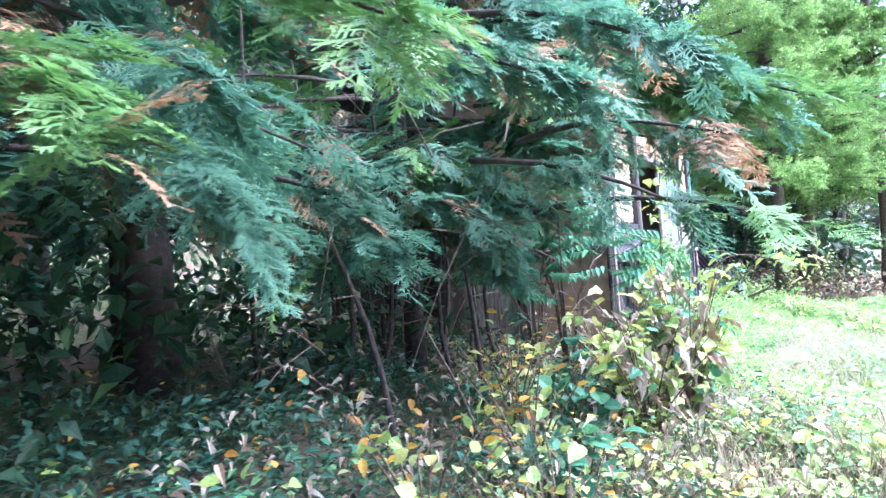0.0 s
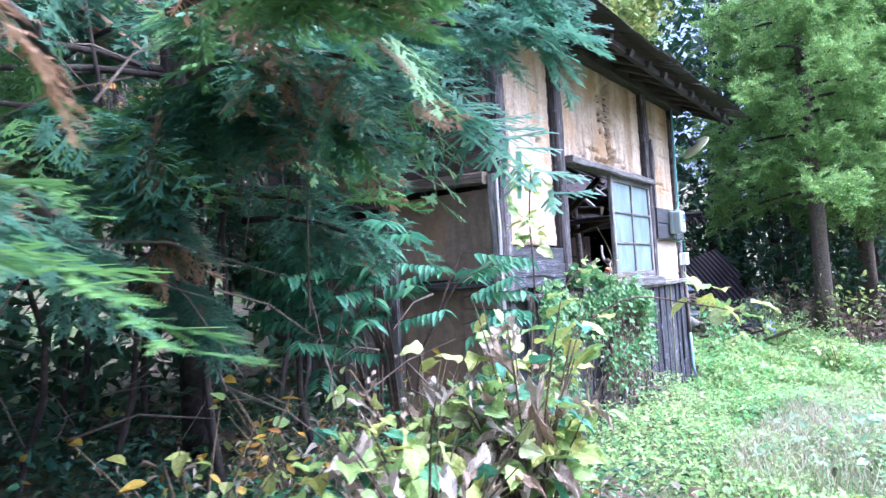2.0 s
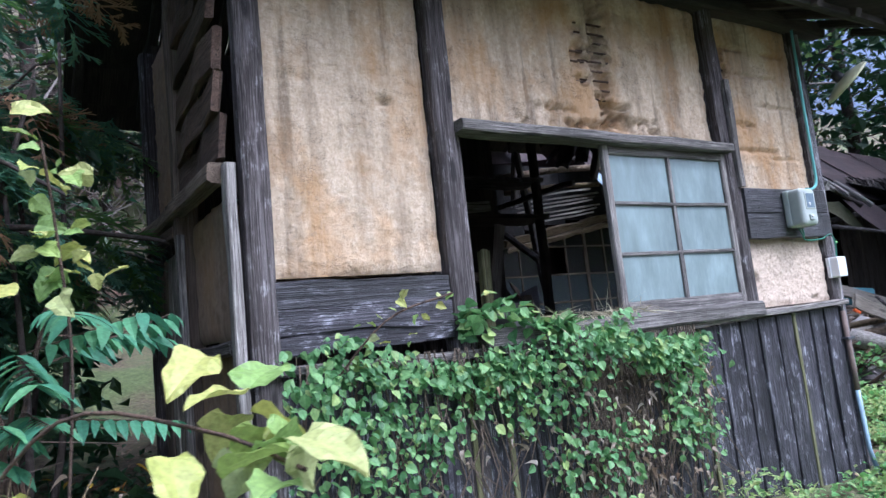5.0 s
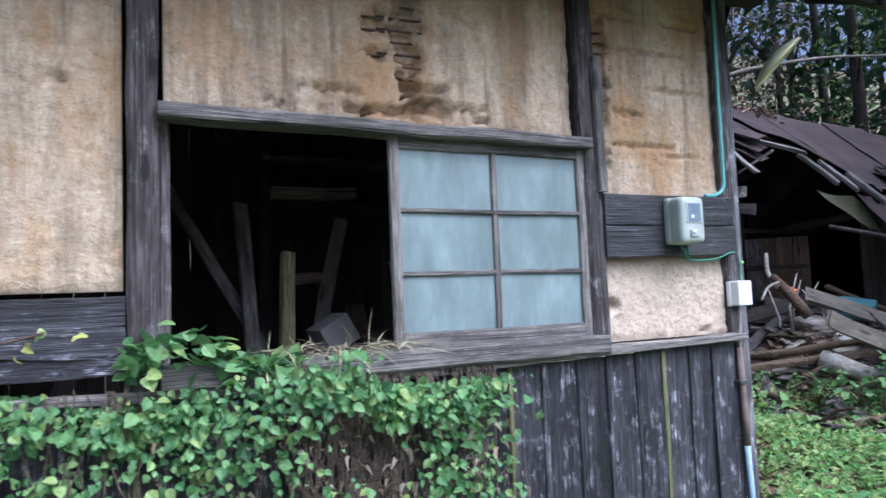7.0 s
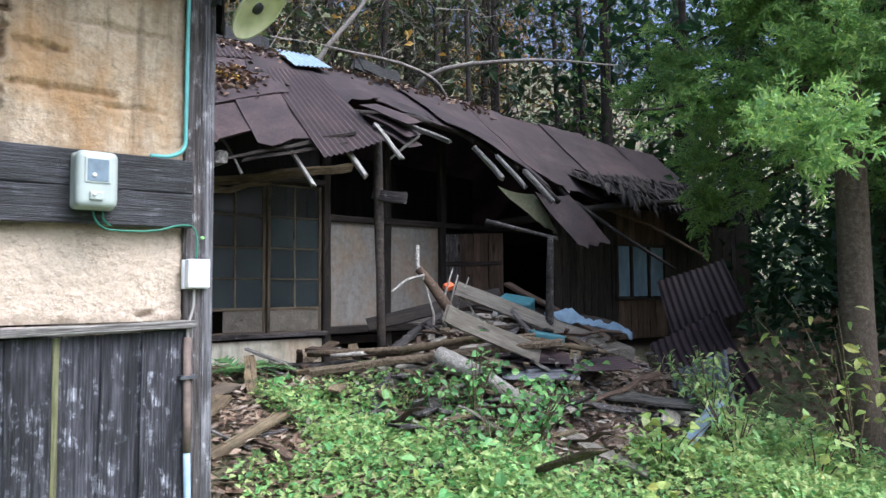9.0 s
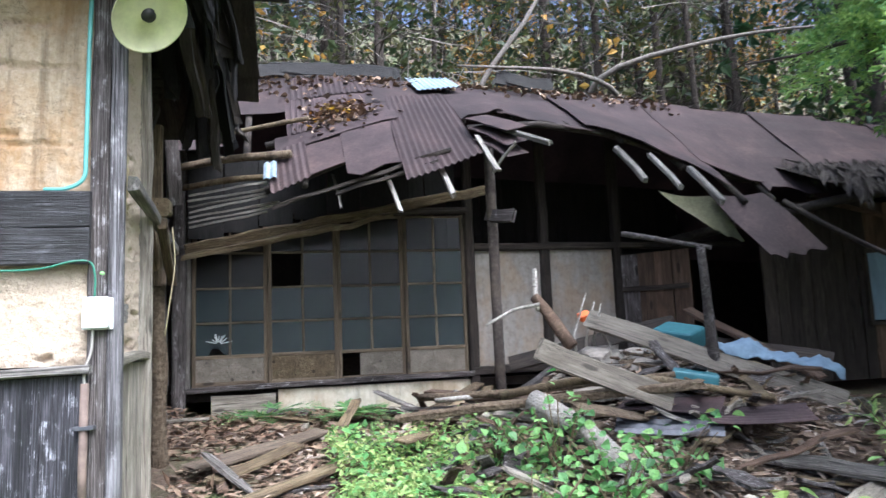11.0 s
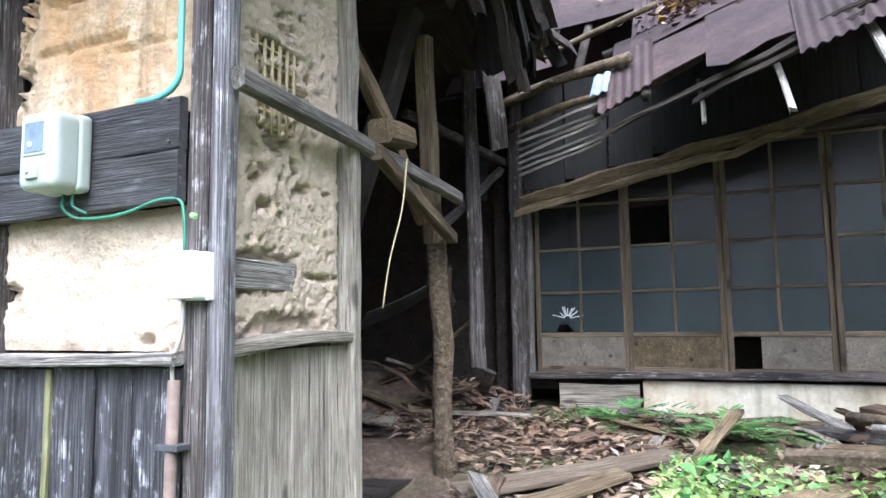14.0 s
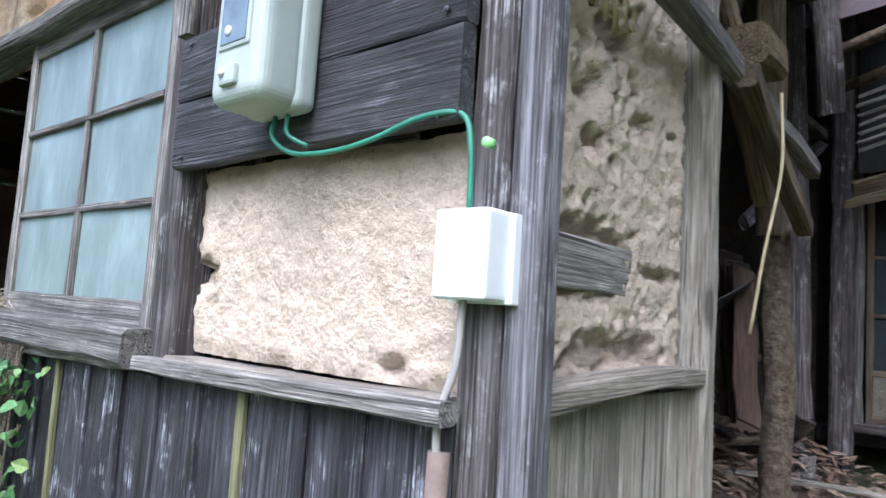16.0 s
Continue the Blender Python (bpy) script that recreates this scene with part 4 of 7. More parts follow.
def eave_x(y):
    return np.interp(y, [8.4, 9.3, 9.43, 10.4, 10.9, 10.97, 11.3, 12.0, 12.5, 13.0, 13.6, 13.75, 14.5, 17], [-4.3, -4.2, -3.9, -3.6, -3.36, -4.1, -4.08, -3.95, -3.78, -3.6, -3.4, -3.9, -3.7, -3.7])


def iron_sheet(y0, y1, x0, x1, lift, material, ribs, skew=0.0, name="iron_sheet", shape=None, rng=RNG):
    """A roofing sheet laid on the sagging roof; ribs: corrugations along the fall."""
    ny = max(6, int((y1 - y0) * (190 if ribs else 14)))
    nx = 9
    U, V = np.meshgrid(np.linspace(0, 1, ny), np.linspace(0, 1, nx), indexing="ij")
    YY = y0 + (y1 - y0) * U + skew * V
    XX = x0 + (x1 - x0) * V
    if shape:
        XX = np.minimum(XX, np.maximum(shape(YY) + 0.03 * np.sin(17 * YY), x0 + 0.02 * V))
    ZZ = roof_z(XX, YY) + lift
    if ribs:
        ZZ = ZZ + 0.007 * np.sin((YY - skew * V) * 2 * math.pi / 0.05)
    else:
        ZZ = ZZ + 0.008 * np.sin(5 * YY + 9 * XX) + 0.006 * np.sin(13 * XX)
    ZZ = ZZ + rng.normal(0, 0.012) * V + rng.normal(0, 0.015) * U
    top = np.stack([XX, YY, ZZ], -1).reshape(-1, 3)
    low = top - np.array([0, 0, 0.004])
    idx = np.arange(U.size).reshape(U.shape)
    quad = np.stack([idx[:-1, :-1], idx[:-1, 1:], idx[1:, 1:], idx[1:, :-1]], -1).reshape(-1, 4)
    n = U.size
    rim = list(idx[:, 0]) + list(idx[-1, 1:]) + list(idx[::-1, -1][1:]) + list(idx[0, ::-1][1:])
    walls = np.array([(a, b, b + n, a + n) for a, b in zip(rim[:-1], rim[1:])])
    return part_np(name, np.vstack([top, low]), np.vstack([quad, quad[:, ::-1] + n, walls]), material, house_roof)


# lower course first, upper course laps over it
SHEETS = (
    (8.25, 9.0, -5.02, -4.35, 0.0, M_RUST, False), (9.42, 10.0, -4.35, -3.88, 0.0, M_RUST, False), (9.36, 9.66, -4.22, -3.86, 0.016, M_RUST, True),
    (9.95, 10.5, -4.3, -3.58, 0.008, M_RUST, False), (10.38, 10.95, -4.65, -3.35, 0.02, M_RUST, True), (9.5, 10.42, -4.75, -4.2, 0.012, M_RUST, False),
    (9.55, 10.1, -4.85, -4.32, 0.03, M_RUST, True), (8.95, 9.6, -5.02, -4.62, 0.02, M_RUST, False), (9.55, 10.3, -5.02, -4.7, 0.022, M_RUST, True),
    (10.25, 10.95, -5.02, -4.55, 0.03, M_RUST, False), (10.95, 11.35, -5.02, -4.0, 0.0, M_RUST, False), (11.3, 12.1, -5.02, -3.72, 0.012, M_RUST, False),
    (12.05, 12.6, -5.02, -3.5, 0.022, M_RUST, False), (12.5, 13.15, -5.02, -3.3, 0.006, M_RUST, False), (13.1, 13.75, -5.02, -3.9, 0.02, M_RUST, False),
    (13.7, 14.5, -5.02, -3.8, 0.0, M_RUST, False), (14.45, 15.3, -5.02, -3.7, 0.014, M_RUST, False), (15.25, 16.1, -5.02, -3.7, 0.0, M_RUST, False), (16.0, 17.0, -5.02, -3.7, 0.014, M_RUST, True))
for y0, y1, x0, x1, lift, mt, ribs in SHEETS:
    iron_sheet(y0, y1, x0, x1, lift, mt, ribs, RNG.uniform(-0.04, 0.04), shape=eave_x if not ribs else None)


def dropped_sheet(a, b, c, d, material, bow=0.04):
    """A sheet that has slid off the eave: four corners, bowed, with a torn rim and real thickness."""
    a, b, c, d = (np.array(k, float) for k in (a, b, c, d))
    U, V = np.meshgrid(np.linspace(0, 1, 14), np.linspace(0, 1, 10), indexing="ij")
    tear = 1 - 0.08 * np.abs(np.sin(9 * U + 1)) * (V > 0.95)
    u, w = U[..., None], (V * tear)[..., None]
    P = (1 - u) * (1 - w) * a + u * (1 - w) * b + u * w * c + (1 - u) * w * d
    nrm = np.cross(b - a, d - a)
    nrm /= np.linalg.norm(nrm)
    P = P + (bow * np.sin(math.pi * U) + 0.5 * bow * np.sin(5 * V + 3 * U))[..., None] * nrm
    top = P.reshape(-1, 3)
    idx = np.arange(U.size).reshape(U.shape)
    quad = np.stack([idx[:-1, :-1], idx[:-1, 1:], idx[1:, 1:], idx[1:, :-1]], -1).reshape(-1, 4)
    rim = list(idx[:, 0]) + list(idx[-1, 1:]) + list(idx[::-1, -1][1:]) + list(idx[0, ::-1][1:])
    walls = np.array([(p, q, q + U.size, p + U.size) for p, q in zip(rim[:-1], rim[1:])])
    return part_np("hanging_sheet", np.vstack([top, top - 0.004 * nrm]), np.vstack([quad, quad[:, ::-1] + U.size, walls]), material, house_roof)


dropped_sheet((-3.62, 12.95, 2.56), (-3.6, 13.45, 2.56), (-3.28, 13.78, 2.03), (-3.22, 13.2, 1.93), M_RUST, 0.03)
dropped_sheet((-3.82, 12.6, 2.62), (-3.7, 13.02, 2.55), (-3.5, 13.18, 2.12), (-3.62, 12.9, 2.28), M_LICHENMETAL, 0.03)
iron_sheet(10.66, 11.08, -5.0, -4.66, 0.06, M_BLUEMETAL, True, 0.05, "patch_sheet")
iron_sheet(9.34, 9.44, -4.08, -3.93, 0.05, M_BLUEMETAL, True, 0.0, "patch_sheet")
for y0, z0, y1, z1 in ((10.94, 2.93, 11.2, 2.9),):
    for k in range(3):
        v, f = plank_mesh(0.55 - 0.08 * k, 0.2, 0.005, 0.006, 0.02)
        ob = part_np("curled_sheet", v, f, M_RUST, house_roof)
        ob.matrix_basis = ob.matrix_basis @ stick_frame((-3.75 + 0.1 * k, 11.0, 3.2 - 0.12 * k), (-3.3, 11.18 - 0.02 * k, 2.98 - 0.1 * k), (0.4, -0.2, 1))[0]
# back slope, ridge and gable closing
bm = bmesh.new()
ys = np.linspace(8.2, 17.5, 20)
top = [bm.verts.new((-5.0, y, float(ridge_z(y)))) for y in ys]
low = [bm.verts.new((-8.4, y, float(ridge_z(y)) - 2.3)) for y in ys]
for i in range(len(ys) - 1):
    bm.faces.new((top[i], top[i + 1], low[i + 1], low[i]))
bmesh.ops.solidify(bm, geom=bm.faces[:], thickness=0.03)
part("back_slope", bm, M_RUST, house_roof)
for y0, y1 in ((9.25, 10.6), (11.6, 12.2)):
    for k in range(2):
        plank("ridge_scrap", house_roof, (-5.05 - 0.02 * k, y0 + 0.1 * k, float(ridge_z(y0)) + 0.13 + 0.04 * k), (-5.05, y1, float(ridge_z(y1)) + 0.08 + 0.04 * k), 0.17, 0.03, M_NEARBLACK, (1, 0, 0.5), 0.01, 0.06)

# purlins and rafters under the iron
for x in (-4.75, -4.35, -3.95):
    pts = [(x, y, float(roof_z(x, y)) - 0.05) for y in np.linspace(9.35, 10.9, 6)]
    tube("purlin", house_roof, pts, 0.03, M_DARK, 7, 0.05)
for x in (-4.8, -4.4, -4.0):
    tube("purlin", house_roof, [(x, y, float(roof_z(x, y)) - 0.06) for y in np.linspace(11.0, 14.8, 7)], 0.03, M_DARK, 7, 0.05)
for i in range(13):
    y = 9.2 + 0.45 * i
    x1 = float(eave_x(y)) - 0.05
    tube("rafter", house_roof, [(-5.0, y, float(roof_z(-5.0, y)) - 0.08), (x1, y, float(roof_z(x1, y)) - 0.06)], 0.03, M_DARK, 7, 0.05)
ENDS = (((-3.47, 10.32, 2.37), 0.024), ((-3.24, 10.67, 2.45), 0.03), ((-3.2, 10.99, 2.62), 0.028), ((-3.30, 12.2, 2.58), 0.034), ((-3.3, 12.5, 2.53), 0.028), ((-3.98, 9.93, 2.50), 0.016), ((-3.22, 12.8, 2.40), 0.036))
ENDS = [(((q[0] - 0.36, q[1] - 0.04, q[2] + 0.36)), q, r) for q, r in ENDS] + [((-3.55, 11.1, 3.06), (-2.95, 11.29, 2.76), 0.026), ((-3.42, 11.02, 2.66), (-3.12, 11.1, 2.80), 0.014)]
for p, q, r in ENDS:
    plank("rafter_end", house_roof, p, q, 1.4 * r, 1.3 * r, M_PALE if q[1] < 11.2 else M_GREY, (0, 1, 0.3), 0.003, 0.02)
plank("eave_batten", house_roof, (-3.94, 9.42, 2.50), (-3.5, 10.72, 2.84), 0.028, 0.025, M_DARK, (1, 0, 0), 0.006, 0.03)
plank("eave_batten", house_roof, (-3.85, 9.9, 2.60), (-3.45, 10.6, 2.74), 0.03, 0.025, M_DARK, (1, 0, 0), 0.006, 0.03)
for k, (p, q, r) in enumerate((((-4.55, 8.5, 2.92), (-4.05, 9.55, 2.95), 0.034), ((-4.6, 8.62, 2.78), (-4.1, 9.45, 2.78), 0.026), ((-4.6, 8.5, 3.1), (-4.2, 9.7, 3.3), 0.02))):
    tube("fallen_purlin", house_roof, bent([p, [(a + b) / 2 + 0.02 for a, b in zip(p, q)], q], 3), [r] * 7, M_ROT if k else M_BARKPALE, 8, 0.08)
for i in range(7):
    plank("lath", house_roof, (-4.55, 8.72, 2.44 + 0.045 * i), (-4.15, 9.35 + 0.05 * (i % 3), 2.50 + 0.04 * i), 0.016, 0.01, M_PALE, (1, 0, 0), 0.003, 0.02)

# front: posts, glazed doors, sill and plinth
plank("pillar", house, (-4.86, 8.60, 0.7), (-4.88, 8.60, 3.3), 0.105, 0.11, M_POST, (1, 0, 0))
plank("pillar", house, (-4.96, 11.22, 0.75), (-4.96, 11.22, 3.4), 0.09, 0.10, M_DARK, (1, 0, 0))
plank("pillar", house, (-5.0, 12.0, 0.75), (-5.0, 12.0, 3.4), 0.09, 0.09, M_DARK, (1, 0, 0))
plank("pillar", house, (-5.0, 12.78, 0.75), (-5.0, 12.78, 3.4), 0.09, 0.09, M_DARK, (1, 0, 0))
plank("jamb", house, (-4.93, 8.67, 1.1), (-4.93, 8.67, 2.65), 0.035, 0.05, M_GREY, (1, 0, 0))
plank("head_rail", house, (-4.94, 8.3, 2.62), (-4.94, 11.2, 2.66), 0.06, 0.08, M_DARK, (1, 0, 0))
plank("sill", house, (-4.94, 8.64, 1.085), (-4.94, 11.2, 1.11), 0.045, 0.14, M_POST, (1, 0, 0))
plank("plinth_board", house, (-4.93, 8.86, 0.93), (-4.93, 9.40, 0.94), 0.2, 0.02, M_SIDE, (1, 0, 0))
relief("plinth", house, (-4.93, 9.42, 0.74), Y, Z, X, 1.75, 0.32, M_PLINTH, (), 0.006, cell=0.04, seed=11.0, label="pale mortared plinth")
DOORS = (8.69, 9.335, 9.955, 10.575, 11.165)
ROWS_Z = (1.365, 1.66, 1.965, 2.28, 2.60)
for d in range(4):
    door = thing("sliding_door", (-4.95, (DOORS[d] + DOORS[d + 1]) / 2, 1.11), "sliding door of small dusty panes above a board panel", "door", "glazed doors of the house")
    a, b = DOORS[d], DOORS[d + 1]
    dx = -4.955 if d % 2 else -4.985
    rail = M_RAIL
    for y in (a + 0.018, b - 0.018):
        plank("stile", door, (dx, y, 1.11), (dx, y, 2.62), 0.034, 0.03, rail, (1, 0, 0), 0.001)
    mid = (a + b) / 2
    plank("mullion", door, (dx, mid, 1.365), (dx, mid, 2.62), 0.02, 0.022, rail, (1, 0, 0), 0.001)
    for z in ROWS_Z:
        plank("glazing_bar", door, (dx, a + 0.03, z), (dx, b - 0.03, z), 0.032 if z < 1.4 else 0.018, 0.024, rail, (1, 0, 0), 0.001)
    plank("bottom_rail", door, (dx, a + 0.03, 1.13), (dx, b - 0.03, 1.13), 0.04, 0.028, rail, (1, 0, 0), 0.001)
    if d == 2:
        rounded_box("kick_panel", door, (dx - 0.006, a + 0.195, 1.15), (dx + 0.006, b - 0.03, 1.352), M_ROT if d == 1 else M_KICK, 0.001)
    else:
        rounded_box("kick_panel", door, (dx - 0.006, a + 0.03, 1.15), (dx + 0.006, b - 0.03, 1.352), M_ROT if d == 1 else M_KICK, 0.001)
    for c, (y0, y1) in enumerate(((a + 0.035, mid - 0.01), (mid + 0.01, b - 0.035))):
        for r in range(4):
            if (d, c, r) in ((1, 0, 2),):
                continue
            glass = M_BLUEGLASS if r < (2 if d < 3 else 3) else M_DUSTY
            z0, z1 = ROWS_Z[r] + 0.012, ROWS_Z[r + 1] - 0.01
            if (d, c, r) == (0, 0, 0):
                bm = bmesh.new()
                ym, zm = y0 + 0.19, z0 + 0.02
                hole = [(ym - 0.09, z0), (ym - 0.05, z0 + 0.07), (ym - 0.03, z0 + 0.05), (ym, z0 + 0.12), (ym + 0.02, z0 + 0.06), (ym + 0.06, z0 + 0.03), (ym + 0.055, z0)]
                outer = [(y0, z0)] + hole + [(y1, z0), (y1, z1), (y0, z1)]
                face = bm.faces.new([bm.verts.new((dx, y, z)) for y, z in outer])
                bmesh.ops.triangulate(bm, faces=[face])
                bmesh.ops.solidify(bm, geom=bm.faces[:], thickness=0.003)
                part("pane", bm, glass, door, "cracked pane with a star-shaped hole")
                for g in range(9):
                    an = 0.3 + g * 0.31
                    plank("crack", door, (dx + 0.004, ym + 0.02 * math.cos(an), z0 + 0.10 + 0.02 * math.sin(an)), (dx + 0.004, ym + RNG.uniform(0.06, 0.12) * math.cos(an), z0 + 0.10 + RNG.uniform(0.05, 0.1) * math.sin(an)), 0.006, 0.002, M_WHITE, (1, 0, 0), 0.0005)
                continue
            rounded_box("pane", door, (dx - 0.002, y0, z0), (dx + 0.002, y1, z1), glass, 0)
# plain walls right of the doors
relief("plaster", house, (-5.0, 11.29, 1.16), Y, Z, X, 0.66, 1.12, M_WALLGREY, (), 0.006, cell=0.03, seed=12.0)
relief("plaster", house, (-5.0, 12.06, 1.16), Y, Z, X, 0.67, 1.12, M_WALLGREY, (), 0.006, cell=0.03, seed=13.0)
plank("head_rail", house, (-4.98, 11.2, 2.31), (-4.98, 14.2, 2.31), 0.07, 0.08, M_DARK, (1, 0, 0))
plank("ground_sill", house, (-4.95, 11.2, 1.13), (-4.95, 14.2, 1.13), 0.08, 0.1, M_DARK, (1, 0, 0))
board_door = thing("board_door", (-4.6, 12.6, 1.2), "old board door standing ajar in the dim house", "door")
for i in range(4):
    plank("board", board_door, (-4.88 + 0.13 * i, 12.85 + 0.11 * i, 1.2), (-4.88 + 0.13 * i, 12.85 + 0.11 * i, 2.2), 0.165, 0.02, M_BROWN if i else M_POST, (0.65, -0.75, 0), 0.002)
for z in (1.45, 1.85):
    plank("ledge", board_door, (-4.93, 12.78, z), (-4.42, 13.21, z), 0.05, 0.02, M_DARK, (0.65, -0.75, 0), 0.002)
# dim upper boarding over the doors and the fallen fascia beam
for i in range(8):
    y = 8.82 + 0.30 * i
    plank("fascia_board", house, (-4.80, y, 2.36 + 0.19 * (y - 8.7)), (-4.84, y, 3.15), 0.29, 0.015, M_NEARBLACK, (1, 0, 0), 0.003)
beam1 = plank("fallen_beam", None, (-4.74, 8.66, 2.285), (-4.58, 11.32, 2.79), 0.085, 0.06, M_ROT, (1, 0, -0.3), 0.008, 0.04)
tagged(beam1, "mossy brown eave beam that has dropped aslant", "beam")
beam2 = plank("fallen_beam", None, (-4.70, 8.68, 2.21), (-4.56, 10.4, 2.54), 0.05, 0.05, M_ROT, (1, 0, -0.3), 0.008, 0.05)
tagged(beam2, "split mossy batten hanging under the eave beam", "beam")
stay = tube("charred_post", None, [(-3.62, 11.06, 0.75), (-3.66, 11.07, 1.5), (-3.70, 11.08, 2.2), (-3.72, 11.08, 3.02)], [0.042, 0.040, 0.042, 0.04], M_BARK, 10, 0.06)
tagged(stay, "blackened round post with pale fungus spots", "post")
plank_end = plank("broken_plank", None, (-3.75, 11.06, 2.40), (-3.38, 11.15, 2.33), 0.10, 0.03, M_POST, (1, -0.3, 0), 0.003, 0.02)
tagged(plank_end, "broken plank sticking out of the post", "board")

# closing walls, floor, ceiling of the house, added to keep house and gap dark
house_inside = thing("house_shell", (-6.5, 11.5, 1.0), "added dark inner walls and floor that close the house", "wall", "", "structure")
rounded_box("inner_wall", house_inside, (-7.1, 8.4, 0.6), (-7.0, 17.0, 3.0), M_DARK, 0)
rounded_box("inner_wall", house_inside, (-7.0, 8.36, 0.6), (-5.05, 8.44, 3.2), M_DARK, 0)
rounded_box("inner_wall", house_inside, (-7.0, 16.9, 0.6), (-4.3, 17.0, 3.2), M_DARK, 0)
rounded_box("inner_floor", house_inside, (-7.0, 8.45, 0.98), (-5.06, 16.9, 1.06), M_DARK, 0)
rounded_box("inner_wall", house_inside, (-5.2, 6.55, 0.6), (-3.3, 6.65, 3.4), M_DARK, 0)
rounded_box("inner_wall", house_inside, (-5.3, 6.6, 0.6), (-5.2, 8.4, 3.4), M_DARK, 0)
# board cover added over the gap to keep skylight out
passage = thing("passage_roof", (-4.3, 7.6, 3.2), "added board cover that keeps the gap between the houses dark", "roof", "", "structure")
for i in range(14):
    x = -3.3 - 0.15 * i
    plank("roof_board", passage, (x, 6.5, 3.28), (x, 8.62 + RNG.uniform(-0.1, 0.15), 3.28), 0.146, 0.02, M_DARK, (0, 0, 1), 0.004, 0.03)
for p, q, w in (((-4.05, 8.6, 1.2), (-4.2, 8.5, 3.2), 0.09), ((-4.45, 8.62, 2.62), (-4.28, 8.6, 3.3), 0.12), ((-3.9, 8.4, 2.0), (-4.8, 8.5, 2.55), 0.06)):
    tagged(plank("hanging_timber", None, p, q, w, 0.05, M_POST, (1, 0.6, 0), 0.003, 0.02), "broken timber hanging in the dark gap", "timber", "broken timbers in the gap")
plank("gap_rail", house, (-4.86, 8.5, 2.62), (-3.4, 8.45, 2.60), 0.05, 0.04, M_POST, (0, 1, 0))
# near-black boards paint in the unlit hollow behind the broken eave
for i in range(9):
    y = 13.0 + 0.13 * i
    plank("board", house, (-6.0, y, 1.1), (-6.0, y, 3.2), 0.126, 0.02, M_NEARBLACK, (1, 0, 0), 0.003)
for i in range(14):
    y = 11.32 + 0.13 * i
    plank("board", house, (-6.0, y, 1.1), (-6.0, y, 3.3), 0.126, 0.02, M_NEARBLACK, (1, 0, 0), 0.003)

# far wing with the blue windows and the bark eave
wing = thing("wall_far_wing", (-4.2, 15.0, 1.0), "reddish board wall of the far wing with bluish windows", "wall", "", "structure")
for i in range(34):
    y = 13.9 + 0.13 * i
    if 14.95 < y < 16.0:
        plank("board", wing, (-4.20, y, 0.9), (-4.20, y, 1.42), 0.126, 0.02, M_BROWN, (1, 0, 0), 0.003)
        plank("board", wing, (-4.20, y, 2.1), (-4.20, y, 2.6), 0.126, 0.02, M_BROWN, (1, 0, 0), 0.003)
    else:
        plank("board", wing, (-4.20, y, 0.9), (-4.20, y, 2.6), 0.126, 0.02, M_DARK, (1, 0, 0), 0.003)
win2 = thing("window_2", (-4.16, 15.45, 1.43), "three bluish panes in a dark frame", "window", "", "structure")
for y in (14.95, 15.25, 15.62, 15.98):
    plank("window_frame", win2, (-4.17, y, 1.42), (-4.17, y, 2.12), 0.045, 0.05, M_DARK, (1, 0, 0))
for y0, y1 in ((14.975, 15.225), (15.275, 15.595), (15.645, 15.955)):
    rounded_box("pane", win2, (-4.18, y0, 1.45), (-4.174, y1, 2.10), ribbed_glass("sky_glass", (0.24, 0.34, 0.45), 0.95), 0)
for z in (1.42, 2.12):
    plank("window_rail", win2, (-4.16, 14.93, z), (-4.16, 16.0, z), 0.04, 0.06, M_DARK, (1, 0, 0))

# ---- plants: leaf and frond shapes ----


def leaf_shape(width=0.55, fold=0.25, droop=0.25, lobes=0.0):
    """A leaf of length 1 along x: a folded, drooping blade of two rows of faces."""
    prof = ((0.0, 0.06), (0.18, 0.75), (0.42, 1.0), (0.7, 0.72), (1.0, 0.04))
    v, f = [], []
    for i, (x, w) in enumerate(prof):
        w = w * width / 2 * (1 + (lobes if i == 2 else -lobes if i == 3 else 0))
        z = -droop * x * x
        v += [(x, -w, z + fold * w), (x, 0, z), (x, w, z + fold * w)]
    for i in range(len(prof) - 1):
        a = 3 * i
        f += [(a, a + 3, a + 4, a + 1), (a + 1, a + 4, a + 5, a + 2)]
    return np.array(v, float), np.array(f)


def blade_shape(width=0.02):
    """A grass blade of length 1, rising then bending over."""
    v, f = [], []
    for i in range(5):
        s = i / 4
        w = width / 2 * (1 - s) + 0.001
        v += [(0.35 * s * s + 0.1 * s, -w, s - 0.28 * s ** 3), (0.35 * s * s + 0.1 * s, w, s - 0.28 * s ** 3)]
    for i in range(4):
        a = 2 * i
        f.append((a, a + 2, a + 3, a + 1))
    return np.array(v, float), np.array(f)


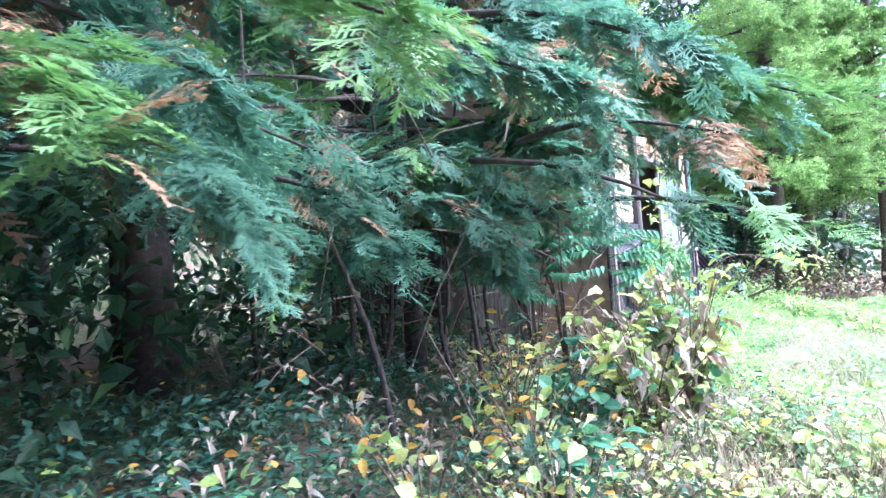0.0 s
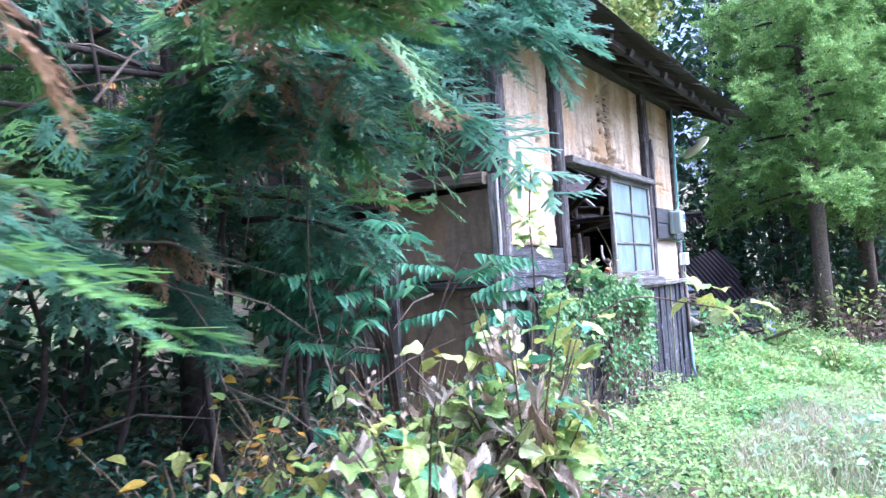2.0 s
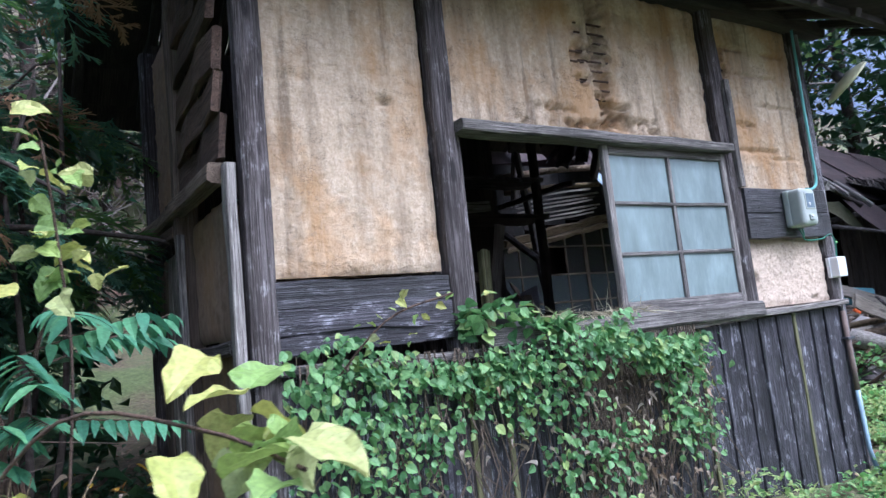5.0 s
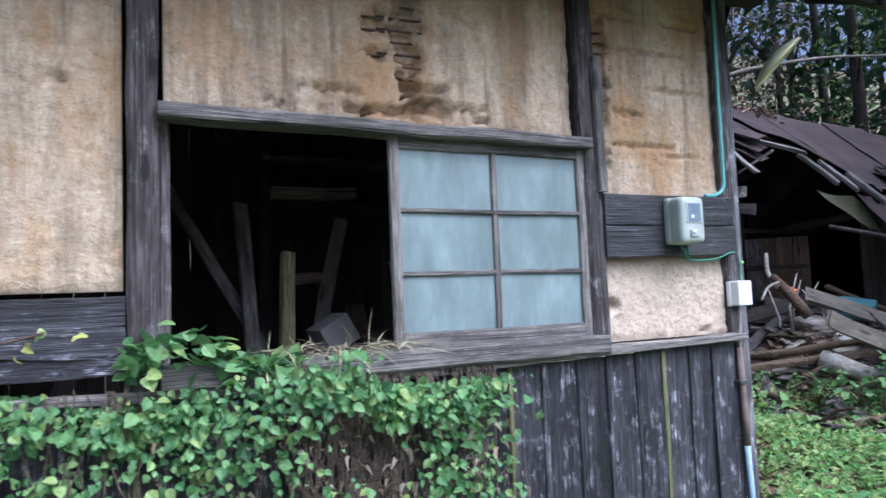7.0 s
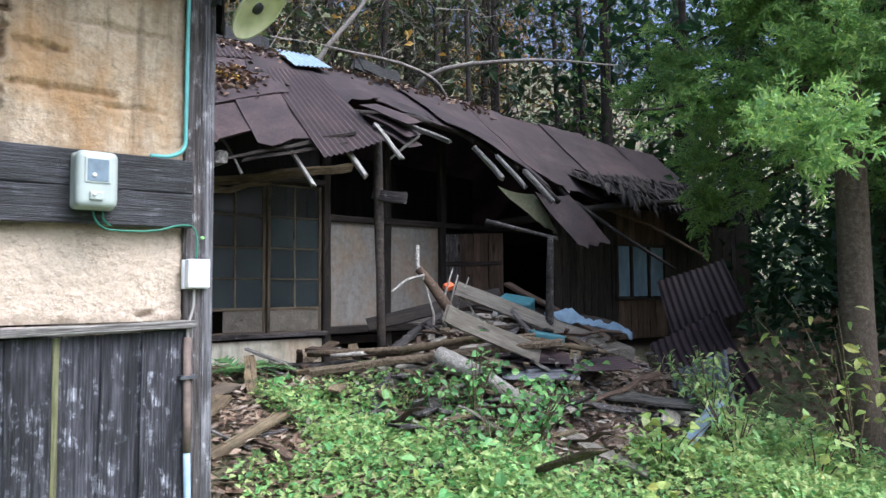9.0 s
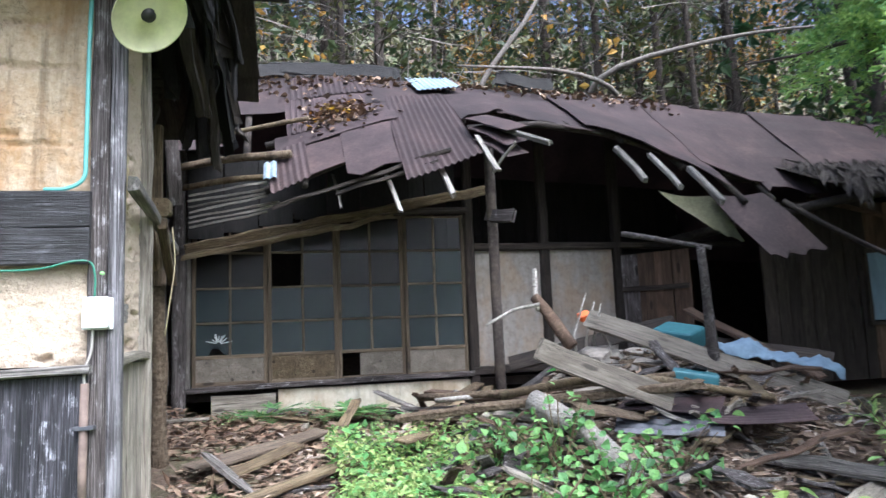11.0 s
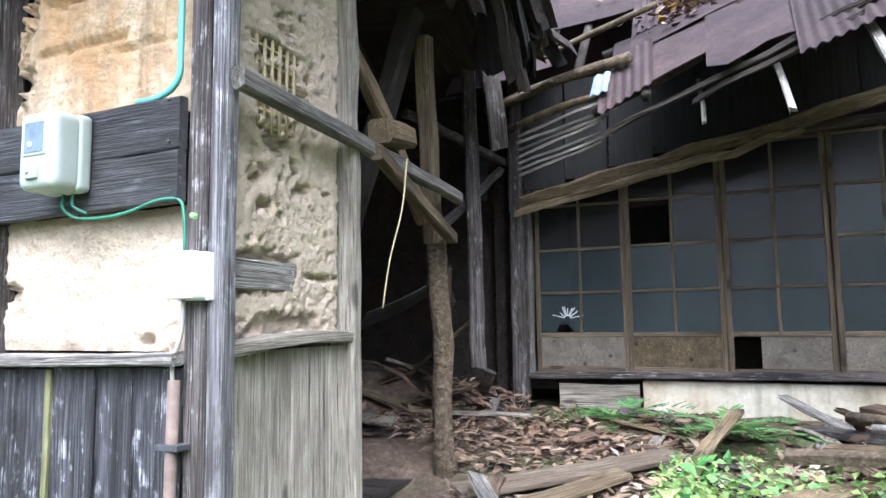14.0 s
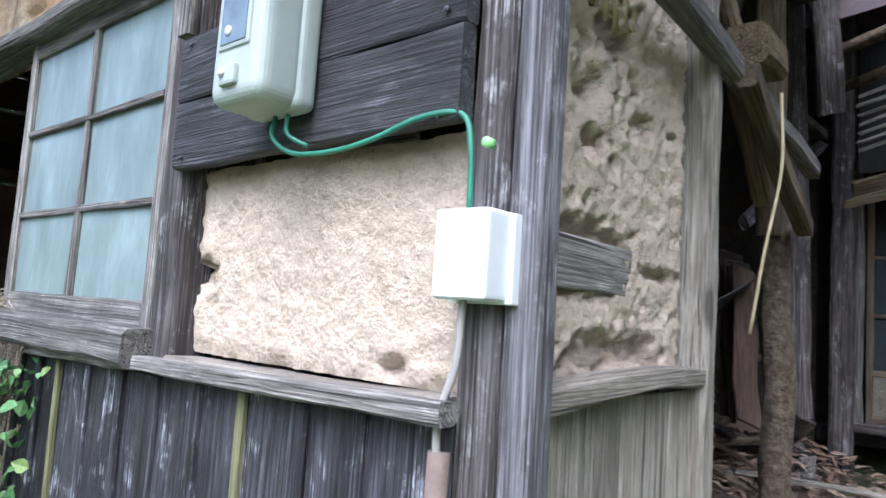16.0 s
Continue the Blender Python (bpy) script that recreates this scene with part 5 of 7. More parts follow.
def frond_shape(pairs=12, twigs=3, spread=0.36, thin=0.022, droop=0.35, seed=3, steps=(0.0, 0.55, 1.0), tip=0.25):
    """A flat cypress frond of length 1 along x: an axis with side sprays and small scales."""
    rng = np.random.default_rng(seed)
    v, f = [], []

    def strip(p, d, length, w, sag):
        d = np.array(d, float) / np.linalg.norm(d)
        side = np.array((-d[1], d[0], 0.0))
        n = len(v)
        for s in steps:
            c = p + d * length * s + np.array((0, 0, -sag * s * s))
            ww = w * (1 - (1 - tip) * s)
            v.append(tuple(c - side * ww))
            v.append(tuple(c + side * ww))
        for k in range(0, 2 * len(steps) - 2, 2):
            f.append((n + k, n + k + 2, n + k + 3, n + k + 1))

    for i in range(6):
        strip(np.array((i / 6, 0, -droop * (i / 6) ** 2)), (1, 0.0, -droop * 2 * i / 6 * 0.8), 0.19, 0.008, 0.0)
    for i in range(pairs):
        s = 0.06 + 0.92 * i / pairs
        for side in (-1, 1):
            length = spread * (0.35 + 0.65 * math.sin(math.pi * min(1.0, 0.25 + 0.75 * (1 - s)))) * (1.05 - 0.6 * s) * rng.uniform(0.5, 1.3)
            a = math.radians(rng.uniform(28, 62))
            s = min(1.0, s + rng.uniform(-0.03, 0.03))
            d = np.array((math.cos(a), side * math.sin(a), rng.uniform(-0.25, 0.05)))
            p = np.array((s, 0, -droop * s * s))
            strip(p, d, length, thin, 0.10 * length)
            for k in range(twigs):
                q = p + d * length * (0.25 + 0.6 * k / max(1, twigs))
                for t in (-1, 1):
                    b = a + t * math.radians(rng.uniform(18, 52))
                    strip(q + np.array((0, 0, -0.03 * length)), (math.cos(b), side * math.sin(b), rng.uniform(-0.3, 0.1)), length * rng.uniform(0.25, 0.4), thin * 0.7, 0.02)
    return np.array(v), np.array(f)


def frames_for(dirs, ups, roll=None):
    """Turn matrices with x along dirs and z near ups."""
    x = dirs / np.linalg.norm(dirs, axis=1, keepdims=True)
    y = np.cross(ups, x)
    y /= np.linalg.norm(y, axis=1, keepdims=True) + 1e-9
    z = np.cross(x, y)
    if roll is not None:
        c, s = np.cos(roll)[:, None], np.sin(roll)[:, None]
        y, z = y * c + z * s, z * c - y * s
    return np.stack([x, y, z], -1)


def spread_shape(shape, places, turns, sizes):
    """All copies of a shape as one pair of arrays."""
    v, f = shape
    sizes = np.asarray(sizes, float)
    sizes = sizes[:, None] * np.ones((1, 3)) if sizes.ndim == 1 else sizes
    out = np.einsum("nij,nkj->nki", turns, v[None] * sizes[:, None, :]) + places[:, None, :]
    n, k = len(places), len(v)
    faces = f[None] + (np.arange(n) * k)[:, None, None]
    return out.reshape(-1, 3), faces.reshape(-1, f.shape[1])


def join(*pairs):
    vs, fs, n = [], [], 0
    for v, f in pairs:
        vs.append(v)
        fs.append(f + n)
        n += len(v)
    return np.vstack(vs), np.vstack(fs)


def fine_leaf(width=0.8, fold=0.25, droop=0.35, wave=0.06):
    """A close-up leaf: nine stations, five columns, wavy margin."""
    v, f = [], []
    for i in range(9):
        x = i / 8
        w = width / 2 * (math.sin(math.pi * min(1, x * 0.9 + 0.1) ** 0.75) ** 0.8 + 0.02)
        for j, c in enumerate((-1, -0.5, 0, 0.5, 1)):
            edge = wave * math.sin(9 * x + 2 * j) * abs(c)
            v.append((x + 0.03 * abs(c), c * w * (1 + 0.12 * math.sin(11 * x + j)), -droop * x * x + fold * abs(c) * w + edge))
    for i in range(8):
        for j in range(4):
            a = 5 * i + j
            f.append((a, a + 5, a + 6, a + 1))
    return np.array(v, float), np.array(f)


VINELEAF = fine_leaf()
SHRIVEL = fine_leaf(0.6, 1.0, 0.9, 0.2)
LEAF = leaf_shape()
ROUND = leaf_shape(0.85, 0.3, 0.2)
NARROW = leaf_shape(0.34, 0.3, 0.4)
CURLED = leaf_shape(0.5, 1.4, 0.8)
BLADE = blade_shape()
FRONDS = [frond_shape(9, 4, 0.58, 0.018, 0.3 + 0.12 * k, 3 + k, (0.0, 1.0), 0.6) for k in range(3)]
FRONDMID = frond_shape(9, 4, 0.56, 0.02, 0.6, 4, (0.0, 1.0), 0.6)
FRONDFAR = frond_shape(7, 1, 0.42, 0.045, 0.4, 5, (0.0, 1.0), 0.5)
LEAFLOW = leaf_shape(0.55, 0.3, 0.2)
LEAFLOW = (LEAFLOW[0][[0, 1, 2, 6, 7, 8, 12, 13, 14]], np.array([(0, 3, 4, 1), (1, 4, 5, 2), (3, 6, 7, 4), (4, 7, 8, 5)]))


LEAFMINI = (np.array([(0.0, 0.0, 0.0), (0.45, -0.3, 0.09), (1.0, 0.0, -0.2), (0.45, 0.0, -0.02), (0.45, 0.3, 0.09)]), np.array([(0, 1, 2, 3), (0, 3, 2, 4)]))
ROUNDLOW = (ROUND[0][[0, 1, 2, 6, 7, 8, 12, 13, 14]], LEAFLOW[1])


def random_dirs(n, rng, up=0.0, flat=1.0):
    d = rng.normal(0, 1, (n, 3))
    d[:, 2] = d[:, 2] * flat + up
    return d / np.linalg.norm(d, axis=1, keepdims=True)


def up_jitter(n, rng, k=0.35):
    return np.array([0, 0, 1.0]) + rng.normal(0, k, (n, 3))


def leaves_at(shape, places, rng, size, up=0.1, flat=0.5, tilt=0.35):
    n = len(places)
    d = random_dirs(n, rng, up, flat)
    return spread_shape(shape, places, frames_for(d, up_jitter(n, rng, tilt)), rng.uniform(size[0], size[1], n))


def on_ground(x, y, lift=0.0):
    return np.stack([x, y, ground_z(x, y) + lift], -1)


# ---- cypress by the path: trunks, boughs, drooping fronds, dead brown sprays ----


# sight lines that stay open between the boughs: x, y, slopes of both sides, rise
GAPS = ((0.06, -0.6, -0.285, -0.18, 0.115), (0.31, 0.44, -0.395, -0.22, 0.17))


def room(tips, low=True):
    """Where the cypress has foliage: on the path's side of the hut, off the ground, with gaps between the boughs."""
    x, y, z = tips[:, 0], tips[:, 1], tips[:, 2]
    ok = y + 0.69 * x - 3.13 < 0.04 - 0.35 * np.clip(2.1 - z, 0, 1)
    if low:
        ok &= (z > 1.8) | (x < -2.2)
    for gx0, gy0, s0, s1, rise in GAPS:
        run = y - gy0
        ok &= ~((run > 1.2) & (x > gx0 + s0 * run) & (x < gx0 + s1 * run) & (z < 1.47 + rise * run) & (z > 1.2))
    return ok


def cypress(name, base, height, radius, boughs, frond, sizes, materials, label, lean=(0, 0), rng=None, bough_z=(0.2, 1.0), reach=(1.0, 2.4), per=26, droop=0.35, side=None):
    rng = rng or np.random.default_rng(int(abs(base[0] * 100) + base[1] * 10))
    z0 = float(ground_z(np.array(base[0]), np.array(base[1]))) - 0.1
    tree = thing(name, (base[0], base[1], z0 + 0.1), label, "tree")
    top = Vector((base[0] + lean[0], base[1] + lean[1], z0 + height))
    pts = [Vector((base[0], base[1], z0)).lerp(top, s) + Vector((rng.normal(0, 0.02), rng.normal(0, 0.02), 0)) for s in np.linspace(0, 1, 9)]
    tube("trunk", tree, pts, [radius * (1.25 if i == 0 else 1 - 0.085 * i) for i in range(9)], M_BARK, 11, 0.05)
    limbs, places, dirs = [], [], []
    for i in range(boughs):
        s = rng.uniform(*bough_z)
        start = Vector((base[0], base[1], z0)).lerp(top, s)
        a = rng.uniform(0, 2 * math.pi) if side is None else rng.normal(side[0], side[1])
        length = rng.uniform(*reach) * (1.15 - 0.75 * max(0, s - 0.25))
        out = Vector((math.cos(a), math.sin(a), rng.uniform(-0.05, 0.25)))
        line = [start + out * length * t + Vector((0, 0, -droop * length * t * t)) for t in np.linspace(0, 1, 6)]
        limbs.append(tube_arrays(line, [0.022 * (1 - 0.15 * k) for k in range(6)], 5))
        for k in range(per):
            t = rng.uniform(0.22, 1.0) ** 0.8
            j = min(4, int(t * 5))
            p = line[j].lerp(line[j + 1], t * 5 - j)
            b = a + rng.normal(0, 0.75)
            places.append(p + Vector(rng.normal(0, 0.05, 3)))
            dirs.append((math.cos(b), math.sin(b), rng.normal(-0.35, 0.25)))
    part_np("branchwork", *join(*limbs), M_BARK, tree, "", True)
    places, dirs = np.array([tuple(p) for p in places]), np.array(dirs)
    keep = room(places + 0.8 * sizes[0] * dirs)
    places, dirs = places[keep], dirs[keep]
    pick = rng.random(len(places))
    lo = 0.0
    for share, mat_leaf in materials:
        sel = (pick >= lo) & (pick < lo + share)
        lo += share
        if sel.sum():
            n = int(sel.sum())
            v, f = spread_shape(frond, places[sel], frames_for(dirs[sel], up_jitter(n, rng, 0.3)), rng.uniform(sizes[0], sizes[1], n))
            part_np("crown", v, f, mat_leaf, tree)
    return tree


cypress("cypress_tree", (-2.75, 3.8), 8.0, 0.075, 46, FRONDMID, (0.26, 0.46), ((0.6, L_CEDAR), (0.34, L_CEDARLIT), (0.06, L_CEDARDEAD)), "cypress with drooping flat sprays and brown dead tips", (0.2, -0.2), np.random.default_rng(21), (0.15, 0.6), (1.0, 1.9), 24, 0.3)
cypress("cypress_tree", (-3.35, 1.0), 7.5, 0.10, 36, FRONDMID, (0.26, 0.46), ((0.94, L_CEDAR), (0.06, L_CEDARDEAD)), "cypress with drooping flat sprays and brown dead tips", (0.1, 0.3), np.random.default_rng(22), (0.2, 0.6), (0.9, 1.8), 24, 0.32)
cypress("cypress_tree", (-3.6, 2.2), 9.0, 0.14, 30, FRONDFAR, (0.35, 0.6), ((0.9, L_CEDAR), (0.1, L_CEDARDEAD)), "shaded cypress with bare lower stems", (0.1, 0.2), np.random.default_rng(23), (0.15, 0.8), (0.9, 2.0), 26, 0.3)
# extra cypress whose crown is there to block sky over the slope
cypress("cypress_tree", (-3.3, -0.2), 9.0, 0.13, 34, FRONDFAR, (0.4, 0.65), ((1.0, L_CEDAR),), "cypress added at the edge of the wood to block the sky", (0.3, 0.3), np.random.default_rng(24), (0.25, 0.8), (1.2, 2.6), 22, 0.25)
# unseen crowns, added only to shade the slope on the left
for cx, cy in ((-3.35, -1.9), (-2.4, -2.9), (-5.2, -0.6)):
    cypress("cypress_tree", (cx, cy), 9.5, 0.12, 34, FRONDFAR, (0.5, 0.8), ((1.0, L_CEDAR),), "unseen tall cypress added to shade the slope beside the path", (0.1, 0.1), np.random.default_rng(int(60 - 10 * cy)), (0.32, 1.0), (1.4, 3.0), 13, 0.25)


def sprig_shape(seed=8, thin=0.034, axis=13, shoot=5):
    """A sugi sprig of length 1: a foxtail axis with side shoots, set round with short needles."""
    rng = np.random.default_rng(seed)
    v, f = [], []

    def needles(p, d, length, count, reach):
        d = d / np.linalg.norm(d)
        side = np.cross(d, (0.1, 0.2, 1.0))
        side /= np.linalg.norm(side)
        up = np.cross(side, d)
        for i in range(count):
            a = i * 2.4 + rng.uniform(-0.3, 0.3)
            o = side * math.cos(a) + up * math.sin(a)
            root = p + d * length * (i + 0.5) / count
            end = root + (o * 0.62 + d * 0.78) * reach * (1.1 - 0.5 * i / count)
            w = np.cross(o, d) * thin
            n = len(v)
            v.extend([tuple(root - w), tuple(root + w), tuple(end + 0.4 * w), tuple(end - 0.4 * w)])
            f.append((n, n + 1, n + 2, n + 3))

    needles(np.zeros(3), np.array((1.0, 0, 0.08)), 1.0, axis, 0.24)
    for k in range(6):
        sd = 1 if k % 2 else -1
        needles(np.array((0.12 + 0.13 * k, 0, 0.0)), np.array((0.75, sd * 0.7, rng.uniform(-0.3, 0.3))), 0.5 - 0.04 * k, shoot, 0.2)
    return np.array(v), np.array(f)


SPRIG, SPRIGFAR = sprig_shape(), sprig_shape(9, 0.06, 6, 3)


def sugi(base, height, radius, z_range, reach, boughs, tufts, sprig, sizes, seed, label):
    """A sugi cedar: boughs in tiers that sag and turn up, with foxtail tufts over their outer part."""
    rng = np.random.default_rng(seed)
    z0 = float(ground_z(np.array(base[0]), np.array(base[1])))
    tree = thing("sugi_tree", (base[0], base[1], z0), label, "tree")
    tube("trunk", tree, [(base[0] + 0.03 * math.sin(k), base[1] + 0.02 * k, z0 - 0.1 + height * k / 8) for k in range(9)], [radius * (1.3 if k == 0 else 1 - 0.09 * k) for k in range(9)], M_TRUNK, 12, 0.06)
    limbs, places, dirs = [], [], []
    for i in range(boughs):
        s = (i + rng.random()) / boughs
        z = z_range[0] + (z_range[1] - z_range[0]) * s
        a = i * 2.399 + rng.normal(0, 0.25)
        long = reach * (1 - 0.45 * s) * rng.uniform(0.6, 1.08)
        out, lat = np.array((math.cos(a), math.sin(a), 0.0)), np.array((-math.sin(a), math.cos(a), 0.0))
        root = np.array((base[0], base[1], z))
        line = [root + out * long * t + np.array((0, 0, long * (0.12 * t - 0.42 * t * t + 0.2 * t ** 4))) for t in np.linspace(0, 1, 7)]
        limbs.append(tube_arrays([tuple(p) for p in line], [0.03 * (1 - 0.13 * k) for k in range(7)], 5))
        for k in range(tufts):
            t = rng.uniform(0.2, 1.0)
            j = min(5, int(t * 6))
            c = line[j] + (line[j + 1] - line[j]) * (t * 6 - j) + lat * rng.normal(0, 0.2 * long * (1.15 - t)) + np.array((0, 0, rng.normal(-0.03, 0.07)))
            for m in range(8):
                places.append(c + rng.normal(0, 0.075, 3))
                d = out * 0.6 + rng.normal(0, 0.55, 3)
                d[2] = rng.normal(0.0, 0.45)
                dirs.append(d)
    part_np("branchwork", *join(*limbs), M_BARK, tree)
    places, dirs = np.array(places), np.array(dirs)
    n = len(places)
    part_np("crown", *spread_shape(sprig, places, frames_for(dirs, up_jitter(n, rng, 0.4)), rng.uniform(sizes[0], sizes[1], n)), L_SUGI, tree)
    return tree


sugi((-0.85, 13.6), 9.5, 0.13, (2.45, 6.0), 2.35, 42, 12, SPRIG, (0.15, 0.3), 31, "tall sugi cedar with layered tufts of yellow-green needles")
sugi((-0.5, 17.6), 11.0, 0.17, (2.3, 8.0), 2.9, 40, 11, SPRIGFAR, (0.2, 0.4), 33, "tall sugi cedar behind the far wing")
sugi((0.95, 15.9), 10.0, 0.15, (2.2, 7.5), 2.5, 36, 11, SPRIGFAR, (0.2, 0.38), 35, "tall sugi cedar at the end of the grassy path")

# boughs that hang over the path from the cypress: (start, end, dead share, 1 = lit green)
BOUGHS = (((-1.1, 2.3, 1.66), (0.0, 1.66, 1.50), 0.0, 1), ((-1.3, 2.1, 1.9), (-0.25, 1.85, 1.52), 0.0, 0), ((-1.2, 2.4, 2.0), (-0.2, 1.74, 1.80), 0.95, 2), ((-1.3, 3.3, 2.35), (-0.1, 2.85, 1.98), 0.0, 0),
          ((-1.3, 3.4, 2.5), (-0.15, 3.0, 2.2), 0.0, 0), ((-1.4, 2.9, 2.2), (-0.4, 2.75, 1.95), 0.15, 0), ((-1.5, 2.4, 2.5), (-0.46, 2.46, 2.1), 0.3, 1), ((-1.7, 2.0, 2.5), (-0.75, 2.2, 2.15), 0.3, 0),
          ((-1.2, 1.7, 2.4), (-0.26, 1.7, 2.05), 0.1, 0), ((-1.0, 2.6, 2.3), (0.05, 2.38, 1.98), 0.05, 1), ((-1.5, 1.3, 2.25), (-0.55, 1.45, 1.95), 0.05, 0), ((-1.9, 0.9, 1.95), (-1.25, 0.74, 1.55), 0.0, 0),
          ((-1.8, 0.4, 2.1), (-1.15, 0.22, 1.75), 0.05, 1), ((-1.6, 0.8, 2.3), (-0.63, 0.67, 1.95), 0.0, 1), ((-1.2, 2.7, 2.3), (-0.25, 2.5, 1.98), 0.1, 1), ((-1.4, 3.6, 2.6), (-0.33, 3.44, 2.2), 0.0, 0),
          ((-1.9, 3.4, 2.2), (-0.8, 3.5, 1.9), 0.05, 0), ((-1.9, 3.5, 1.8), (-1.0, 3.5, 1.55), 0.1, 0), ((-2.2, 4.0, 2.6), (-1.15, 3.95, 2.28), 0.0, 0), ((-2.1, 1.7, 1.9), (-1.35, 1.6, 1.5), 0.05, 0), ((-2.2, 3.3, 2.4), (-1.35, 3.2, 2.05), 0.05, 0), ((-2.2, 2.9, 2.0), (-1.5, 2.9, 1.7), 0.1, 0), ((-2.2, 3.6, 2.8), (-1.2, 3.3, 2.45), 0.05, 0), ((-2.3, 3.2, 1.7), (-1.6, 3.1, 1.35), 0.05, 0), ((-2.2, 2.6, 1.9), (-1.3, 2.5, 1.55), 0.05, 0))
brng = np.random.default_rng(77)
for p, q, dead, lit in BOUGHS:
    bough = thing("cypress_bough", p, "cypress bough hanging low with flat green sprays" if dead < 0.5 else "cypress bough with rust-brown dead sprays", "branch", "low cypress boughs")
    p, q = Vector(p), Vector(q)
    line = [p.lerp(q, t) + Vector((0, 0, 0.07 * math.sin(math.pi * t))) for t in np.linspace(0, 1, 7)]
    inside = [k for k in range(7) if room(np.array([tuple(line[k])]) + 0.1, False)[0]]
    stick = line[:max(2, (max(inside) if inside else 1) + 1)]
    tube("branch", bough, stick, [0.016 * (1 - 0.13 * k) for k in range(len(stick))], M_BARK, 6)
    n = 12 if dead > 0.5 else 60
    t = brng.uniform(0.75 if dead > 0.5 else 0.3, 1.0, n)
    base = np.array([tuple(line[min(5, int(a * 6))].lerp(line[min(5, int(a * 6)) + 1], a * 6 - min(5, int(a * 6)))) for a in t])
    ax = np.array(tuple((q - p).normalized()))
    d = ax * 0.8 + brng.normal(0, 0.5, (n, 3))
    d[:, 2] = brng.normal(-0.12 if lit == 1 else -0.28, 0.18, n)
    turns = frames_for(d, up_jitter(n, brng, 0.25))
    size = brng.uniform(0.11, 0.23, n)
    fits = room(base + 0.7 * size[:, None] * d / np.linalg.norm(d, axis=1, keepdims=True), False)
    deadsel = brng.random(n) < dead
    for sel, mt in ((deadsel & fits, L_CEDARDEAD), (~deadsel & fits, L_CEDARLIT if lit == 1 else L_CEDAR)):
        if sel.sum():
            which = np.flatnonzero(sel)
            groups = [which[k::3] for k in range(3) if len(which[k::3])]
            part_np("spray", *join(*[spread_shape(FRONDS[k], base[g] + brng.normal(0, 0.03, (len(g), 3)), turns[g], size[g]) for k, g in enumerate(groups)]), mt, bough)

# thin bare stems under the cypress
for i in range(16):
    x, y = brng.uniform(-3.4, -1.9), brng.uniform(2.3, 4.6)
    z = float(ground_z(np.array(x), np.array(y)))
    stem = tube("sapling", None, bent([(x, y, z - 0.05), (x + brng.normal(0, 0.12), y + brng.normal(0, 0.12), z + 0.7), (x + brng.normal(0, 0.25), y + brng.normal(0, 0.25), z + brng.uniform(1.3, 2.6))], 3), [0.02, 0.018, 0.017, 0.015, 0.013, 0.012, 0.008], M_BARK, 6)
    tagged(stem, "thin bare leaning sapling in the shade under the cypress", "sapling", "bare saplings under the cypress")

# ---- woods behind: trunks, bare branches, leaf clumps ----
wrng = np.random.default_rng(5)


def far_tree(x, y, height, radius, leafy, mat_leaf, label, crown_from=0.35):
    z = float(ground_z(np.array(x), np.array(y))) - 0.1
    tree = thing("forest_tree", (x, y, z + 0.1), label, "tree", "trees of the wood")
    lean = wrng.normal(0, 0.25, 2)
    pts = [(x + lean[0] * s, y + lean[1] * s, z + height * s) for s in np.linspace(0, 1, 6)]
    tube("trunk", tree, pts, [radius * (1 - 0.14 * k) for k in range(6)], M_BARK, 7, 0.04)
    limbs, tips = [], []
    for i in range(int(16 + height)):
        s = wrng.uniform(0.12, 0.97)
        a = wrng.uniform(0, 6.28)
        length = wrng.uniform(0.5, 1.9) * (1.2 - 0.7 * s)
        st = Vector((x + lean[0] * s, y + lean[1] * s, z + height * s))
        mid = st + Vector((math.cos(a), math.sin(a), 0.35)) * length * 0.55
        end = mid + Vector((math.cos(a + wrng.normal(0, 0.5)), math.sin(a + wrng.normal(0, 0.5)), wrng.uniform(-0.3, 0.7))) * length * 0.55
        limbs.append(tube_arrays([st, mid, end], [radius * 0.2, radius * 0.12, 0.006], 4))
        if s > crown_from:
            tips += [mid, end, mid.lerp(end, 0.5)]
    part_np("branchwork", *join(*limbs), M_BARK, tree)
    if leafy and tips:
        tips = np.array([tuple(t) for t in tips])
        c = tips[wrng.integers(0, len(tips), leafy)] + wrng.normal(0, 0.28, (leafy, 3))
        part_np("crown", *leaves_at(LEAFMINI, c, wrng, (0.10, 0.2), 0.0, 0.7, 0.6), mat_leaf, tree)


for i in range(80):
    x, y = wrng.uniform(-22, -8.6), wrng.uniform(-3, 24)
    if i % 3 == 0:
        far_tree(x, y, wrng.uniform(9, 14), wrng.uniform(0.09, 0.17), 750, L_FOREST, "forest tree with sparse dull green leaves")
    elif i % 9 == 1:
        far_tree(x, y, wrng.uniform(6, 9), wrng.uniform(0.07, 0.1), 900, L_MAPLE, "small tree in golden autumn leaf", 0.2)
    else:
        far_tree(x, y, wrng.uniform(8, 13), wrng.uniform(0.06, 0.13), 120, L_FOREST, "bare grey forest tree with thin branches")
for i in range(26):
    x, y = wrng.uniform(-8.5, 0.6), wrng.uniform(17.5, 30)
    far_tree(x, y, wrng.uniform(9, 14), wrng.uniform(0.1, 0.2), 800, L_FOREST if i % 4 else L_SUGI, "dense dark forest tree with a full crown", 0.1)
for i in range(22):
    x, y = wrng.uniform(-12, -4.2), wrng.uniform(-4, 6.0)
    far_tree(x, y, wrng.uniform(8, 13), wrng.uniform(0.06, 0.15), 500, L_WOODSHADE, "dark forest tree in the shade", 0.2)
